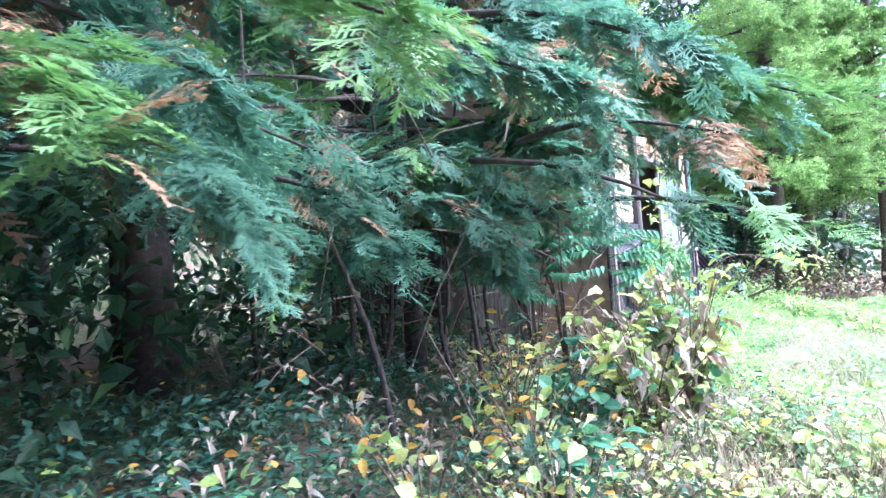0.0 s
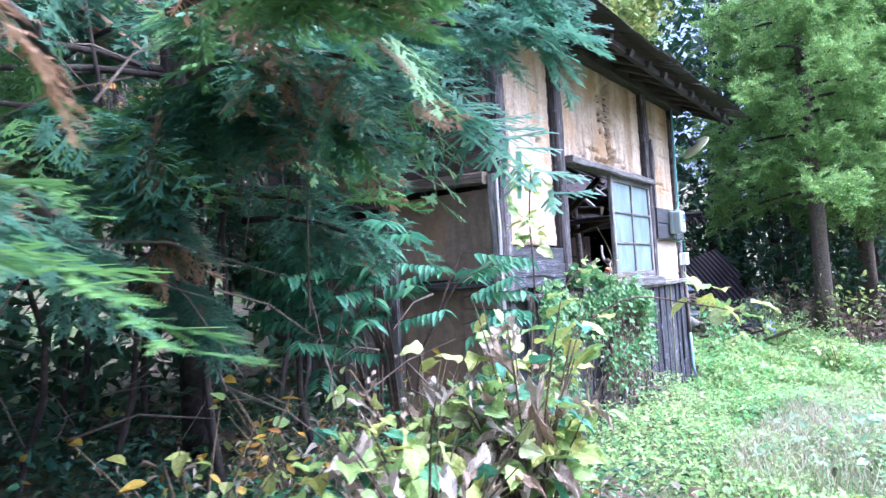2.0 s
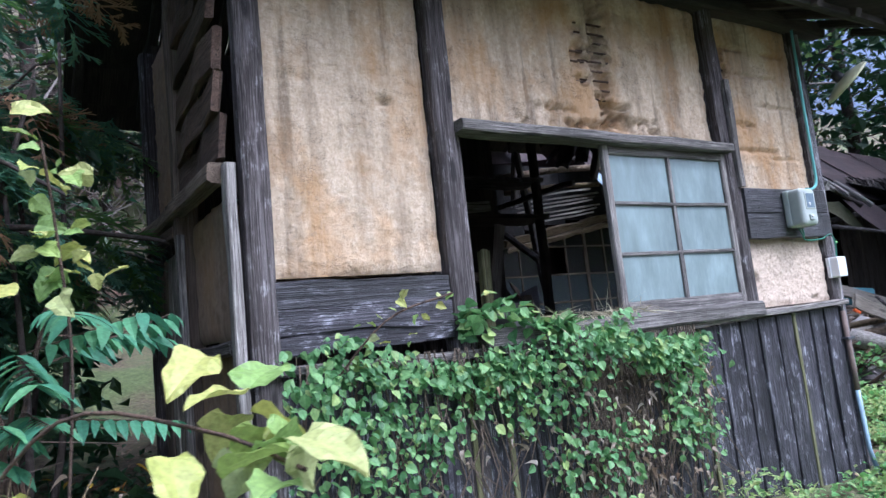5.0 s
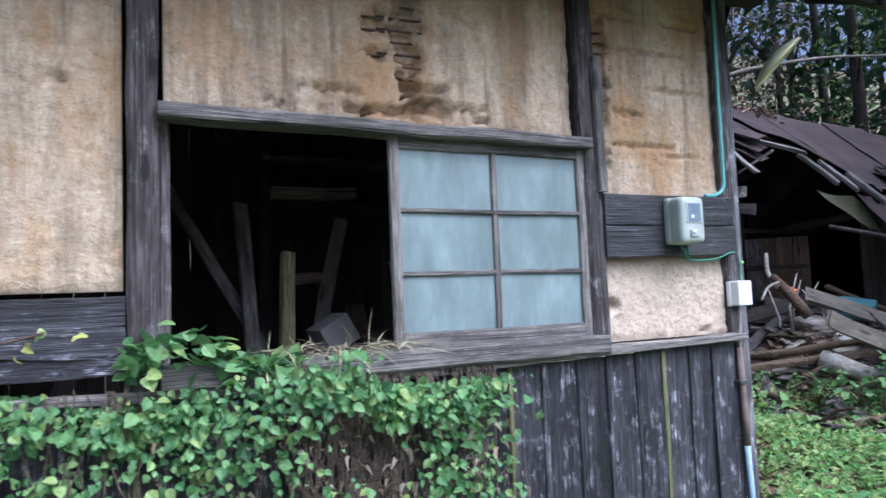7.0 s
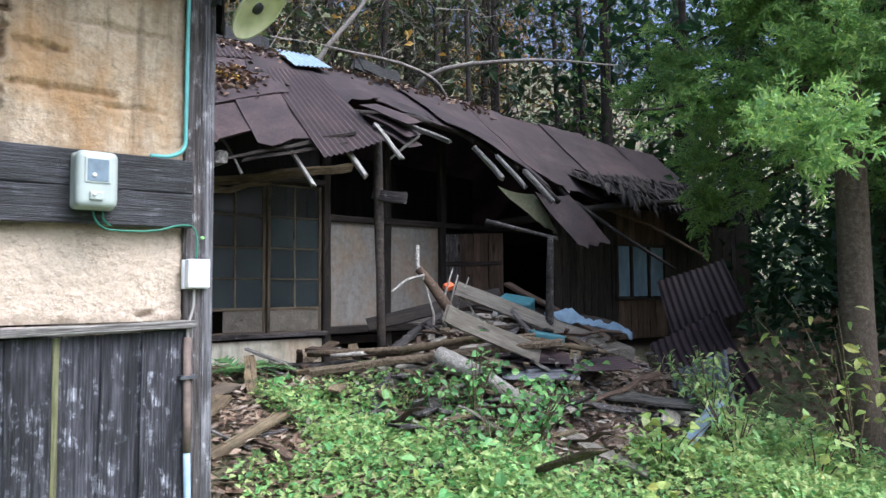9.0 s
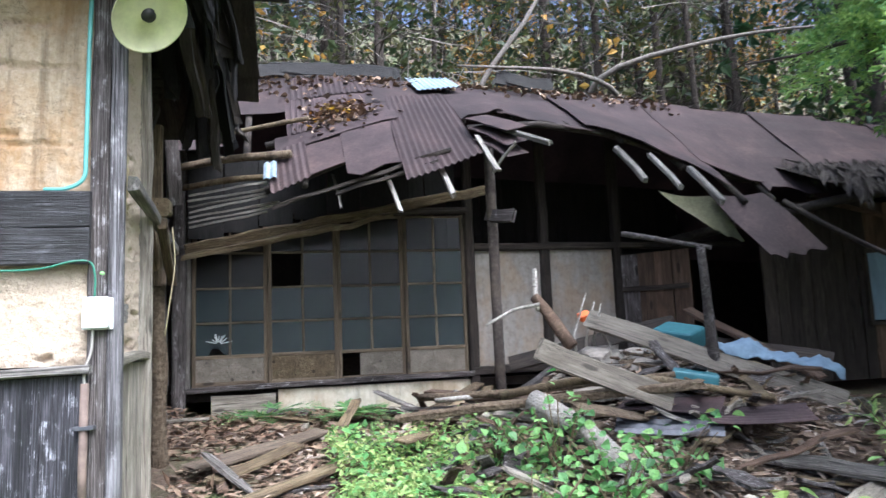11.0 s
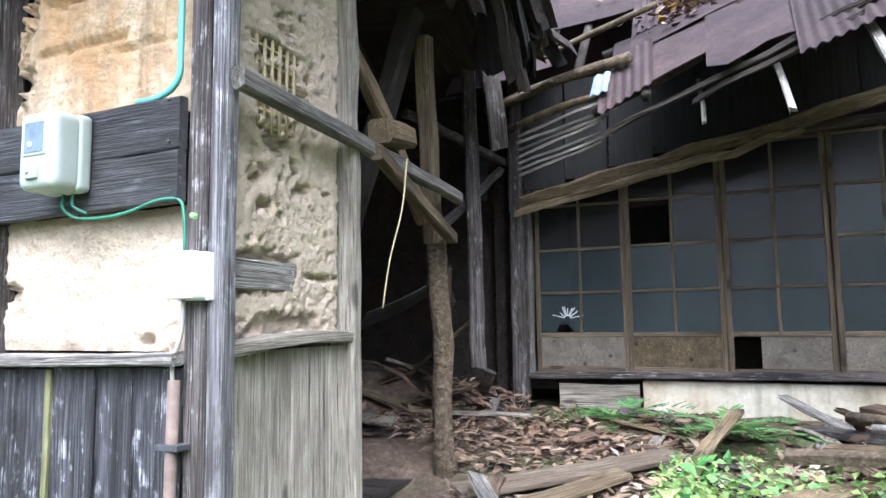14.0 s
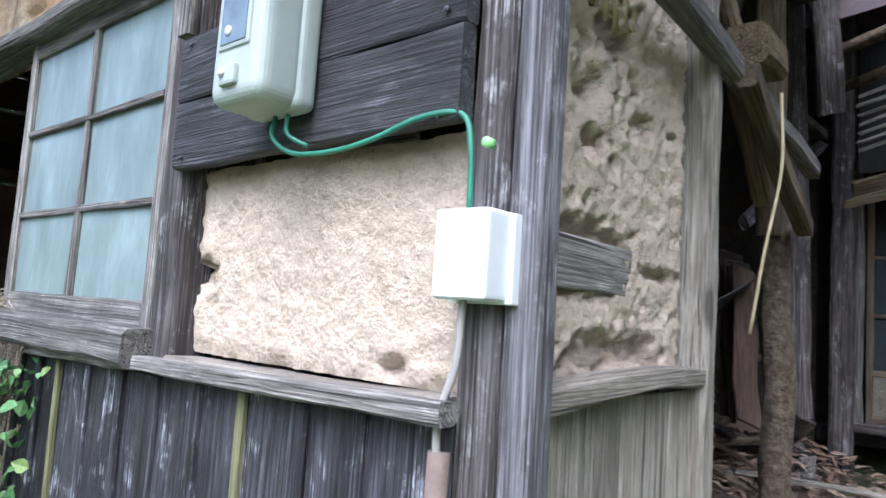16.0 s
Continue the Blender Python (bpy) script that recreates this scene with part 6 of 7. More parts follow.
# light-leaved maple above the far eave
far_tree(-4.5, 17.4, 9.0, 0.1, 5200, L_YELLOW, "light tree with pale yellow-green leaves", 0.62)

# understorey that closes the wood
x, y = wrng.uniform(-24, -8.4, 5200), wrng.uniform(-5, 26, 5200)
c = on_ground(x, y) + np.stack([wrng.normal(0, 0.3, 5200), wrng.normal(0, 0.3, 5200), np.abs(wrng.normal(0, 1.1, 5200))], -1)
tagged(part_np("forest_understorey", *leaves_at(LEAFMINI, c, wrng, (0.16, 0.3), 0.0, 0.7, 0.6), L_FOREST), "dull green brush between the forest trunks", "brush", "", "stuff")
x, y = wrng.uniform(-9, 0.8, 5200), wrng.uniform(16.2, 30, 5200)
c = on_ground(x, y) + np.stack([wrng.normal(0, 0.3, 5200), wrng.normal(0, 0.3, 5200), np.abs(wrng.normal(0, 1.2, 5200))], -1)
tagged(part_np("forest_understorey", *leaves_at(LEAFMINI, c, wrng, (0.16, 0.3), 0.0, 0.7, 0.6), L_WOODSHADE), "dark brush under the sugi trees", "brush", "", "stuff")
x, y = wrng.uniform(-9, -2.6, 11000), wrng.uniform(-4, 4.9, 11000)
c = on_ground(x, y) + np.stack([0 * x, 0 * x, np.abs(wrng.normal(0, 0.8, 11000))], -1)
tagged(part_np("forest_understorey", *leaves_at(LEAFMINI, c, wrng, (0.08, 0.2), 0.0, 0.7, 0.6), L_WOODSHADE), "dark brush on the shaded slope beside the hut", "brush", "", "stuff")
n = 17000
x, y = wrng.uniform(-17, -8.2, n), wrng.uniform(1, 25, n)
z = ground_z(x, y) + wrng.uniform(0.2, 9.5, n)
v, f = spread_shape((np.array([(0, -0.5, 0), (0, 0.5, 0), (0.55, 0.35, 0.06), (0.55, -0.35, 0.06), (1.0, 0.1, -0.02), (1.0, -0.1, -0.02)]), np.array([(0, 3, 2, 1), (3, 5, 4, 2)])), np.stack([x, y, z], -1), frames_for(random_dirs(n, wrng, 0.35, 0.8), up_jitter(n, wrng, 0.8)), np.stack([wrng.uniform(0.5, 1.7, n), wrng.uniform(0.01, 0.03, n), np.full(n, 1.0)], -1))
tagged(part_np("bare_twigs", v, f, M_GREYTWIG), "haze of bare grey twigs in the wood", "twigs", "", "stuff")
n = 30000
x, y = wrng.uniform(-20, -8.6, n), wrng.uniform(0, 24, n)
c = np.stack([x, y, ground_z(x, y) + wrng.uniform(0.5, 8.0, n)], -1)
c += 0.5 * np.sin(c[:, [1, 2, 0]] * 2.1)
tagged(part_np("thin_forest_leaves", *leaves_at(LEAFMINI, c, wrng, (0.12, 0.26), 0.0, 0.7, 0.6), L_FOREST), "thin dull leaves between the forest trunks", "foliage", "", "stuff")
n = 7000
x, y = wrng.uniform(-20, -9.0, n), wrng.uniform(2, 24, n)
c = np.stack([x, y, ground_z(x, y) + wrng.uniform(0.5, 6.0, n)], -1)
c += 0.7 * np.sin(c[:, [1, 2, 0]] * 1.4)
c = c[np.sin(0.9 * c[:, 1]) + np.sin(0.7 * c[:, 0] + 1.0) > 0.2]
tagged(part_np("golden_forest_leaves", *leaves_at(LEAFMINI, c, wrng, (0.1, 0.22), 0.0, 0.7, 0.6), L_MAPLE), "golden autumn leaves between the forest trunks", "foliage", "", "stuff")
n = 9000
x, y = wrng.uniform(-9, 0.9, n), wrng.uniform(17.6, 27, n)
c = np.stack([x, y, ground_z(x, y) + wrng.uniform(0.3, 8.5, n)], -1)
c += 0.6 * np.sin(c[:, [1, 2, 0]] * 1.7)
tagged(part_np("dark_forest_leaves", *leaves_at(LEAFMINI, c, wrng, (0.2, 0.42), 0.0, 0.7, 0.6), L_WOODSHADE), "green foliage filling the wood beyond the yard, darkened for shade", "foliage", "", "stuff")
x, y = wrng.uniform(-2.6, 3.5, 2600), wrng.uniform(13.6, 17.5, 2600)
c = on_ground(x, y) + np.stack([0 * x, 0 * x, np.abs(wrng.normal(0, 0.3, 2600))], -1)
tagged(part_np("forest_understorey", *leaves_at(LEAFMINI, c, wrng, (0.06, 0.16), 0.0, 0.7, 0.6), L_LITTER), "brown dry brush under the sugi trees", "brush", "", "stuff")
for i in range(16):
    far_tree(wrng.uniform(-7.5, -3.9), wrng.uniform(-2.5, 4.6), wrng.uniform(7, 11), wrng.uniform(0.05, 0.11), 260, L_WOODSHADE, "dark forest tree in the shade", 0.2)
# tangle of dead twigs under the cypress
dl = []
for i in range(150):
    q = Vector((brng.uniform(-3.0, -1.3), brng.uniform(1.8, 4.2), brng.uniform(0.9, 2.5)))
    d = Vector((brng.normal(0, 1), brng.normal(0, 1), brng.normal(-0.2, 0.6))).normalized() * brng.uniform(0.25, 0.8)
    dl.append(tube_arrays([q, q + d * 0.5 + Vector((0, 0, 0.04)), q + d], [0.005, 0.0035, 0.0015], 4))
tagged(part_np("dead_twigs", *join(*dl), M_TRUNK), "tangle of dead grey twigs under the cypress", "twigs", "", "stuff")
# tall bare branches arching over the collapsed roof
for pts in (((-6.5, 14.5, 2.5), (-5.6, 13.4, 3.9), (-5.2, 12.6, 4.2), (-5.0, 11.2, 4.15)), ((-6.2, 13.2, 3.6), (-5.6, 13.0, 4.3), (-5.0, 14.2, 4.6), (-4.6, 15.6, 4.7)), ((-7, 11.5, 3), (-6.4, 11.8, 4.4), (-6.3, 12.6, 5.6), (-6.6, 13.0, 7))):
    tagged(tube("bare_branch", None, bent(pts, 4), [0.05 * (1 - 0.065 * k) for k in range(13)], M_GREYTWIG, 7, 0.04), "long bare grey branch arching above the roof", "branch")

# ---- shrubs and ground plants ----
srng = np.random.default_rng(11)


def shrub(name, base, height, spread, stems, leaves, shape, sizes, mats, label, droop=0.0, rng=srng, stem_mat=None):
    """Stems fanning out from the base with leaves along their upper two thirds."""
    z = float(ground_z(np.array(base[0]), np.array(base[1])))
    bush = thing(name, (base[0], base[1], z), label, "shrub")
    limbs, pts = [], []
    for i in range(stems):
        a = rng.uniform(0, 6.28)
        r = spread * rng.uniform(0.3, 1.0)
        h = height * rng.uniform(0.6, 1.05)
        line = [Vector((base[0], base[1], z - 0.03)) + Vector((math.cos(a) * r * t ** 1.4, math.sin(a) * r * t ** 1.4, h * t - droop * h * t * t)) for t in np.linspace(0, 1, 6)]
        limbs.append(tube_arrays(line, [0.008, 0.007, 0.006, 0.005, 0.004, 0.002], 4))
        pts += [line[j].lerp(line[j + 1], rng.random()) for j in (1, 2, 2, 3, 3, 4, 4, 4)]
    part_np("stem_tangle", *join(*limbs), stem_mat or M_ROT, bush)
    pts = np.array([tuple(p) for p in pts])
    for share, mt, shp in mats:
        n = int(leaves * share)
        c = pts[rng.integers(0, len(pts), n)] + rng.normal(0, 0.05, (n, 3))
        part_np("foliage", *leaves_at(shp or shape, c, rng, sizes, -0.1, 0.5, 0.45), mt, bush)
    return bush


# big-leaved vine thicket by the hut corner
for bx, by, h, sp, n in ((-0.80, 3.95, 1.5, 0.36, 250), (-1.0, 4.3, 1.3, 0.32, 170), (-0.95, 3.45, 1.05, 0.42, 160), (-1.3, 3.9, 1.05, 0.36, 120)):
    shrub("vine_thicket", (bx, by), h, sp, 30, n, VINELEAF, (0.06, 0.13), ((0.56, L_YELLOW, VINELEAF), (0.3, L_DRY, SHRIVEL), (0.14, L_TEAL, VINELEAF)), "tangled vine with large yellow-green and withered leaves", 0.22)
for bx, by, h in ((-1.75, 4.35, 1.4), (-2.05, 4.5, 1.2)):
    z = float(ground_z(np.array(bx), np.array(by)))
    bush = thing("pinnate_shrub", (bx, by, z), "shrub with long bluish-green feather leaves", "shrub")
    limbs, pl, dr = [], [], []
    for i in range(6):
        a = srng.uniform(-2.4, 0.9)
        tip = Vector((bx + math.cos(a) * 0.35, by + math.sin(a) * 0.35, z + h * srng.uniform(0.75, 1.0)))
        limbs.append(tube_arrays([(bx, by, z - 0.03), (bx + math.cos(a) * 0.12, by + math.sin(a) * 0.12, z + h * 0.5), tip], [0.012, 0.009, 0.005], 5))
        for k in range(5):
            b = a + srng.normal(0, 0.9)
            s = tip + Vector((0, 0, -0.08 * k))
            e = s + Vector((math.cos(b) * 0.34, math.sin(b) * 0.34, srng.uniform(-0.08, 0.12)))
            limbs.append(tube_arrays([s, e], [0.004, 0.002], 4))
            for t in np.linspace(0.25, 1.0, 8):
                for sd in (-1, 1):
                    pl.append(tuple(s.lerp(e, t)))
                    dr.append((math.cos(b + sd * 1.05), math.sin(b + sd * 1.05), -0.25))
    part_np("stem_tangle", *join(*limbs), M_BROWN, bush)
    n = len(pl)
    part_np("foliage", *spread_shape(NARROW, np.array(pl), frames_for(np.array(dr), up_jitter(n, srng, 0.2)), srng.uniform(0.075, 0.115, n)), L_TEAL, bush)
# vine reaching up the corner post, and the one held out in front of the window
for pts, n, sz in ((((-1.1, 4.5, 0.7), (-1.05, 4.55, 1.4), (-1.04, 4.53, 1.75), (-1.0, 4.5, 2.0)), 30, (0.04, 0.085)), (((-0.9, 4.3, 1.1), (-0.6, 4.5, 1.35), (-0.35, 4.7, 1.32), (-0.14, 4.8, 1.26)), 16, (0.07, 0.13)), (((-1.4, 5.3, 1.25), (-1.25, 5.5, 1.5), (-1.2, 5.75, 1.58)), 16, (0.022, 0.045))):
    vine = thing("climbing_vine", pts[0], "thin vine with yellowing leaves near the hut corner", "vine")
    line = bent(pts, 5)
    tube("stem", vine, line, 0.004, M_BROWN, 5)
    c = np.array([tuple(line[srng.integers(len(line) // 2, len(line))]) for _ in range(n)]) + srng.normal(0, 0.05, (n, 3))
    part_np("foliage", *leaves_at(VINELEAF, c, srng, sz, -0.2, 0.5, 0.5), L_YELLOW, vine)

# ivy on the hut front: a hanging curtain under the sill
ivy = thing("wall_ivy", (-1.48, 6.2, 0.5), "bramble ivy hanging over the sill and skirting boards", "ivy")
n = 3400
iy = srng.uniform(5.2, 7.35, n) + 0.06 * srng.normal(0, 1, n)
hang = 0.35 + 0.3 * np.abs(np.sin(3.1 * iy + 0.4)) + 0.18 * np.sin(9 * iy)
iz = 1.42 - np.abs(srng.beta(1.1, 1.6, n)) * (hang + 0.25) + 0.06 * np.sin(5 * iy)
keep_gap = np.sin(7.3 * iy + 5.1 * iz) + np.sin(11.0 * iz - 3.0 * iy) + 0.5 * srng.normal(0, 1, n)
iz = np.where(keep_gap < -0.5, 1.36 + 0.05 * np.sin(6 * iy) - 0.12 * srng.random(n), iz)
iz = np.where((iy > 6.75) & (iz > 1.33), iz - 0.14, iz)
ix = -1.45 + srng.uniform(0, 0.12, n) + 0.07 * np.sin(4 * iy)
d = srng.normal(0, 0.5, (n, 3)) + np.array((0.6, 0, -0.55))
part_np("foliage", *spread_shape(ROUND, np.stack([ix, iy, iz], -1), frames_for(d, np.array((0.8, 0, 0.6)) + srng.normal(0, 0.6, (n, 3))), 0.016 + 0.042 * srng.beta(1.3, 2.2, n)), L_IVY, ivy)
n = 160
iy = srng.uniform(5.95, 6.5, n)
c = np.stack([srng.uniform(-1.52, -1.38, n), iy, 1.42 + srng.uniform(0, 0.17, n) * np.exp(-((iy - 6.1) / 0.2) ** 2)], -1)
part_np("foliage", *leaves_at(ROUND, c, srng, (0.04, 0.08), 0.0, 0.6, 0.4), L_IVY, ivy)
limbs = []
for i in range(190):
    y0 = srng.uniform(5.25, 7.35) if i < 90 else srng.normal(6.75, 0.2)
    z1 = srng.uniform(0.35, 0.9)
    limbs.append(tube_arrays([(-1.47, y0, 1.38), (-1.43, y0 + srng.normal(0, 0.08), (1.35 + z1) / 2), (-1.46, y0 + srng.normal(0, 0.18), z1)], [0.0035, 0.003, 0.002], 4))
part_np("stem_tangle", *join(*limbs), M_SLAB, ivy, "dry brown stems")
n = 380
iy = srng.normal(6.7, 0.35, n)
c = np.stack([srng.uniform(-1.48, -1.38, n), iy, srng.uniform(0.5, 1.25, n)], -1)
part_np("dry_foliage", *leaves_at(CURLED, c, srng, (0.02, 0.05), -0.4, 0.6, 0.6), L_DRY, ivy)
n = 260
c = np.stack([srng.uniform(-1.55, -1.45, n), srng.uniform(6.4, 6.98, n), np.full(n, 1.445) + srng.uniform(0, 0.03, n)], -1)
nest = part_np("straw_litter", *leaves_at(leaf_shape(0.03, 0.2, 0.2), c, srng, (0.08, 0.22), 0.05, 0.2, 0.3), L_STRAW)
tagged(nest, "dry straw lying on the window sill", "straw", "", "stuff")


def cover(name, label, n, xr, yr, shape, sizes, mt, rng=srng, lift=(0.0, 0.12), up=0.25, mask=None, category="plants", flat=0.45):
    x, y = rng.uniform(*xr, n), rng.uniform(*yr, n)
    if mask is not None:
        keep = mask(x, y)
        x, y = x[keep], y[keep]
    mound = 0.25 + 0.75 * (0.5 + 0.25 * np.sin(3.7 * x + 1.9 * y) + 0.25 * np.sin(4.6 * y - 2.1 * x + 2.0)) + 0.12 * np.sin(11 * x) * np.sin(9 * y)
    c = on_ground(x, y) + np.stack([0 * x, 0 * x, rng.uniform(*lift, len(x)) * mound], -1)
    ob = part_np(name, *leaves_at(shape, c, rng, sizes, up, flat, 0.35), mt)
    return tagged(ob, label, category, "", "stuff")


def clear_of_house(x, y):
    hut = (x > -3.35) & (x < -1.50) & (y > 5.05) & (y < 8.86)
    return ~hut & ~((x < -4.85) & (y > 8.4))


def clump(x, y, k=1.0):
    return np.sin(2.3 * x + 1.1 * y) + np.sin(1.7 * y - 2.9 * x + 1.0) + 0.7 * np.sin(5.3 * x) * np.sin(4.1 * y) > k


def yard(x, y):
    return clear_of_house(x, y) & ~((x < -1.35) & (y > 10.95)) & ((x > -1.45) | (y > 9.15)) & ((x > -2.2) | (y > 9.75)) & (x > -3.35)


cover("weeds", "low bright green weeds along the hut and yard", 15000, (-3.3, 2.2), (7.2, 13.4), ROUNDLOW, (0.025, 0.06), L_FRESH, mask=lambda x, y: yard(x, y) & clump(x, y, -1.1), lift=(0.05, 0.28), flat=0.55, up=0.3)
cover("weeds", "fine bright green weeds over the yard", 46000, (-3.3, 1.1), (8.4, 13.4), LEAFMINI, (0.03, 0.065), L_WEED, mask=lambda x, y: yard(x, y) & clump(x, y, -1.6), lift=(0.03, 0.26), flat=0.55, up=0.3)
cover("weeds", "thick bright weeds in the open yard", 22000, (-1.4, 1.0), (9.0, 13.2), LEAFMINI, (0.03, 0.07), L_WEED, mask=lambda x, y: yard(x, y) & clump(y, x, -1.0), lift=(0.12, 0.34), flat=0.5, up=0.35)
cover("weeds", "yellowing weed leaves in patches over the yard", 5200, (-1.5, 1.3), (8.6, 13.2), ROUNDLOW, (0.02, 0.05), L_YELLOW, mask=lambda x, y: yard(x, y) & clump(y, x, 0.3), lift=(0.1, 0.32), flat=0.55, up=0.3)
cover("weeds", "broad-leaved green weeds scattered in the yard", 1700, (-3.2, 1.2), (8.8, 12.6), ROUND, (0.05, 0.085), L_FRESH, mask=lambda x, y: yard(x, y) & clump(x, y, 0.3), lift=(0.1, 0.34))
cover("weeds", "fine green weeds beside the hut wall", 22000, (-1.46, 1.1), (4.9, 9.4), LEAFMINI, (0.025, 0.055), L_WEED, mask=lambda x, y: clump(y, x, -0.75), lift=(0.02, 0.3), flat=0.55, up=0.3)
cover("weeds", "low green weeds at the foot of the hut wall", 6000, (-1.48, 1.4), (4.6, 8.8), ROUNDLOW, (0.02, 0.055), L_IVY, mask=lambda x, y: clump(x, y, -0.6), lift=(0.0, 0.2))
cover("path_weeds", "pale green leafy weeds beside the path", 6500, (-0.5, 3.0), (1.6, 7.4), LEAF, (0.05, 0.13), L_PALE, mask=lambda x, y: clump(x, y, -0.3) & ((x > 0.9) | (y > 3.8)), lift=(0.0, 0.3))
cover("undergrowth", "mixed green undergrowth on the slope, darkened for shade", 12000, (-3.4, -0.2), (0.4, 5.0), LEAFMINI, (0.025, 0.07), L_WOODSHADE, mask=clear_of_house, lift=(0.0, 0.35))
cover("undergrowth", "yellowing undergrowth leaves on the slope", 500, (-3.2, 0.1), (0.9, 5.0), ROUND, (0.03, 0.08), L_YELLOW, mask=lambda x, y: clear_of_house(x, y) & clump(x, y, 0.0), lift=(0.05, 0.55))
cover("undergrowth", "fresh green undergrowth leaves on the slope", 1600, (-2.4, 0.1), (0.7, 4.9), ROUND, (0.02, 0.055), L_TEAL, mask=lambda x, y: clear_of_house(x, y) & clump(y, x, 0.2), lift=(0.05, 0.5))
cover("undergrowth", "orange autumn leaves in the undergrowth", 260, (-3.2, -0.3), (0.9, 4.9), LEAF, (0.035, 0.08), L_ORANGE, mask=clear_of_house, lift=(0.1, 0.7))
cover("undergrowth", "small pale and yellow-green leaves among dry stalks", 3600, (-1.9, 0.15), (0.8, 4.6), ROUND, (0.02, 0.055), L_YELLOW, mask=lambda x, y: clear_of_house(x, y) & clump(x, y, -0.4) & (x > -1.5 + 0.1 * y), lift=(0.05, 0.5))
cover("undergrowth", "small green leaves among dry stalks", 4200, (-1.9, 0.15), (0.8, 4.6), LEAFMINI, (0.02, 0.055), L_IVY, mask=lambda x, y: clear_of_house(x, y) & clump(y, x, -0.6), lift=(0.05, 0.48))
cover("undergrowth", "bluish-green low plants under the cypress, darkened for shade", 5200, (-3.2, -0.7), (0.2, 3.6), LEAFLOW, (0.03, 0.085), L_SHADE, mask=lambda x, y: clear_of_house(x, y) & (x < -0.7 - 0.12 * y) & clump(x, y, -0.8), lift=(0.05, 0.42))
cover("leaf_litter", "brown fallen leaves covering the ground", 12000, (-5.0, 1.6), (0.5, 13.5), LEAFMINI, (0.03, 0.07), L_LITTER, mask=clear_of_house, lift=(0.0, 0.02), up=0.05, category="litter", flat=0.25)
cover("withered_brush", "withered brown stalks and leaves on the slope", 1600, (-2.4, 0.0), (0.9, 4.8), CURLED, (0.02, 0.06), L_DRY, mask=clear_of_house, lift=(0.0, 0.6))
# grass by the path
def grass(name, label, n, xr, yr, sizes, mt, mask=None):
    x, y = srng.uniform(*xr, n), srng.uniform(*yr, n)
    if mask is not None:
        keep = mask(x, y)
        x, y = x[keep], y[keep]
    k = len(x)
    a = srng.uniform(0, 6.28, k)
    turns = frames_for(np.stack([np.cos(a), np.sin(a), 0 * a], -1), np.array([0, 0, 1.0]) + srng.normal(0, 0.25, (k, 3)))
    v, f = spread_shape(BLADE, on_ground(x, y), turns, srng.uniform(*sizes, k))
    return tagged(part_np(name, v, f, mt), label, "grass", "", "stuff")


grass("dry_grass", "pale dry grass beside the path", 17000, (-0.6, 2.4), (2.0, 11.0), (0.12, 0.38), L_STRAW, lambda x, y: (x > 0.95 - 0.1 * y) & clump(x, y, -0.6) & ((x > 0.95) | (y > 8)) | ((x > -0.5) & (y > 3.6) & (y < 7.8) & clump(x, y, -0.3)))
grass("green_grass", "green grass beside the path", 14000, (-0.9, 3.2), (2.0, 13.0), (0.1, 0.3), L_GRASS, lambda x, y: clump(y, x, -0.8))
grass("dry_grass", "tall dry grass stalks on the slope", 6500, (-1.7, 0.3), (0.6, 4.7), (0.16, 0.5), L_STALK, lambda x, y: (x > -1.15 - 0.08 * y) & clump(x, y, -0.9))
grass("dry_grass", "bleached dry grass between the weeds", 15000, (-1.1, 1.6), (4.3, 9.2), (0.14, 0.4), L_STRAW, lambda x, y: clump(x, y, -0.7) & (x > -0.9 + 0.05 * y))
# taller weeds
for bx, by, h, n in ((0.35, 8.9, 0.45, 90), (-0.4, 10.6, 0.5, 110), (-1.2, 11.6, 0.5, 120), (0.2, 10.2, 0.4, 90), (-1.0, 9.9, 0.35, 80), (1.3, 3.4, 0.5, 130), (1.7, 4.4, 0.5, 130), (1.5, 2.6, 0.45, 110), (-0.7, 12.6, 0.6, 90), (-0.15, 3.1, 0.34, 90), (0.12, 3.75, 0.36, 110), (-0.3, 3.75, 0.36, 90), (0.0, 4.5, 0.36, 110), (0.3, 5.2, 0.34, 100), (-0.35, 5.1, 0.3, 90)):
    shrub("leafy_weed", (bx, by), h, 0.32, 12, 2 * n, LEAF, (0.04, 0.09), ((0.75, L_WEED, LEAF), (0.25, L_YELLOW, ROUND)), "leafy green weed with yellow-tipped leaves", 0.1)
for bx, by, h, n in ((-2.25, 10.95, 0.75, 70), (-1.75, 11.05, 0.6, 70), (-2.05, 11.5, 0.6, 60), (-1.6, 10.55, 0.5, 60), (-2.6, 10.7, 0.45, 50)):
    shrub("debris_weed", (bx, by), h, 0.34, 12, 2 * n, ROUND, (0.035, 0.068), ((0.6, L_FRESH, ROUND), (0.4, L_IVY, ROUND)), "weed with broad soft leaves growing out of the debris", 0.15)
shrub("yard_shrub", (-1.55, 12.75), 0.85, 0.4, 16, 420, LEAF, (0.04, 0.09), ((1.0, L_WEED, NARROW),), "small bushy green shrub beside the debris", 0.1)
shrub("yard_shrub", (-1.1, 12.3), 0.6, 0.35, 14, 260, LEAF, (0.04, 0.09), ((1.0, L_WEED, NARROW),), "small bushy green shrub beside the debris", 0.1)
for bx, by in ((-0.35, 13.1), (-0.6, 12.95), (0.1, 13.4)):
    shrub("bare_sapling", (bx, by), 1.5, 0.7, 7, 50, LEAF, (0.06, 0.11), ((1.0, L_YELLOW, LEAF),), "bare sapling with a few yellow-green leaves", 0.15)
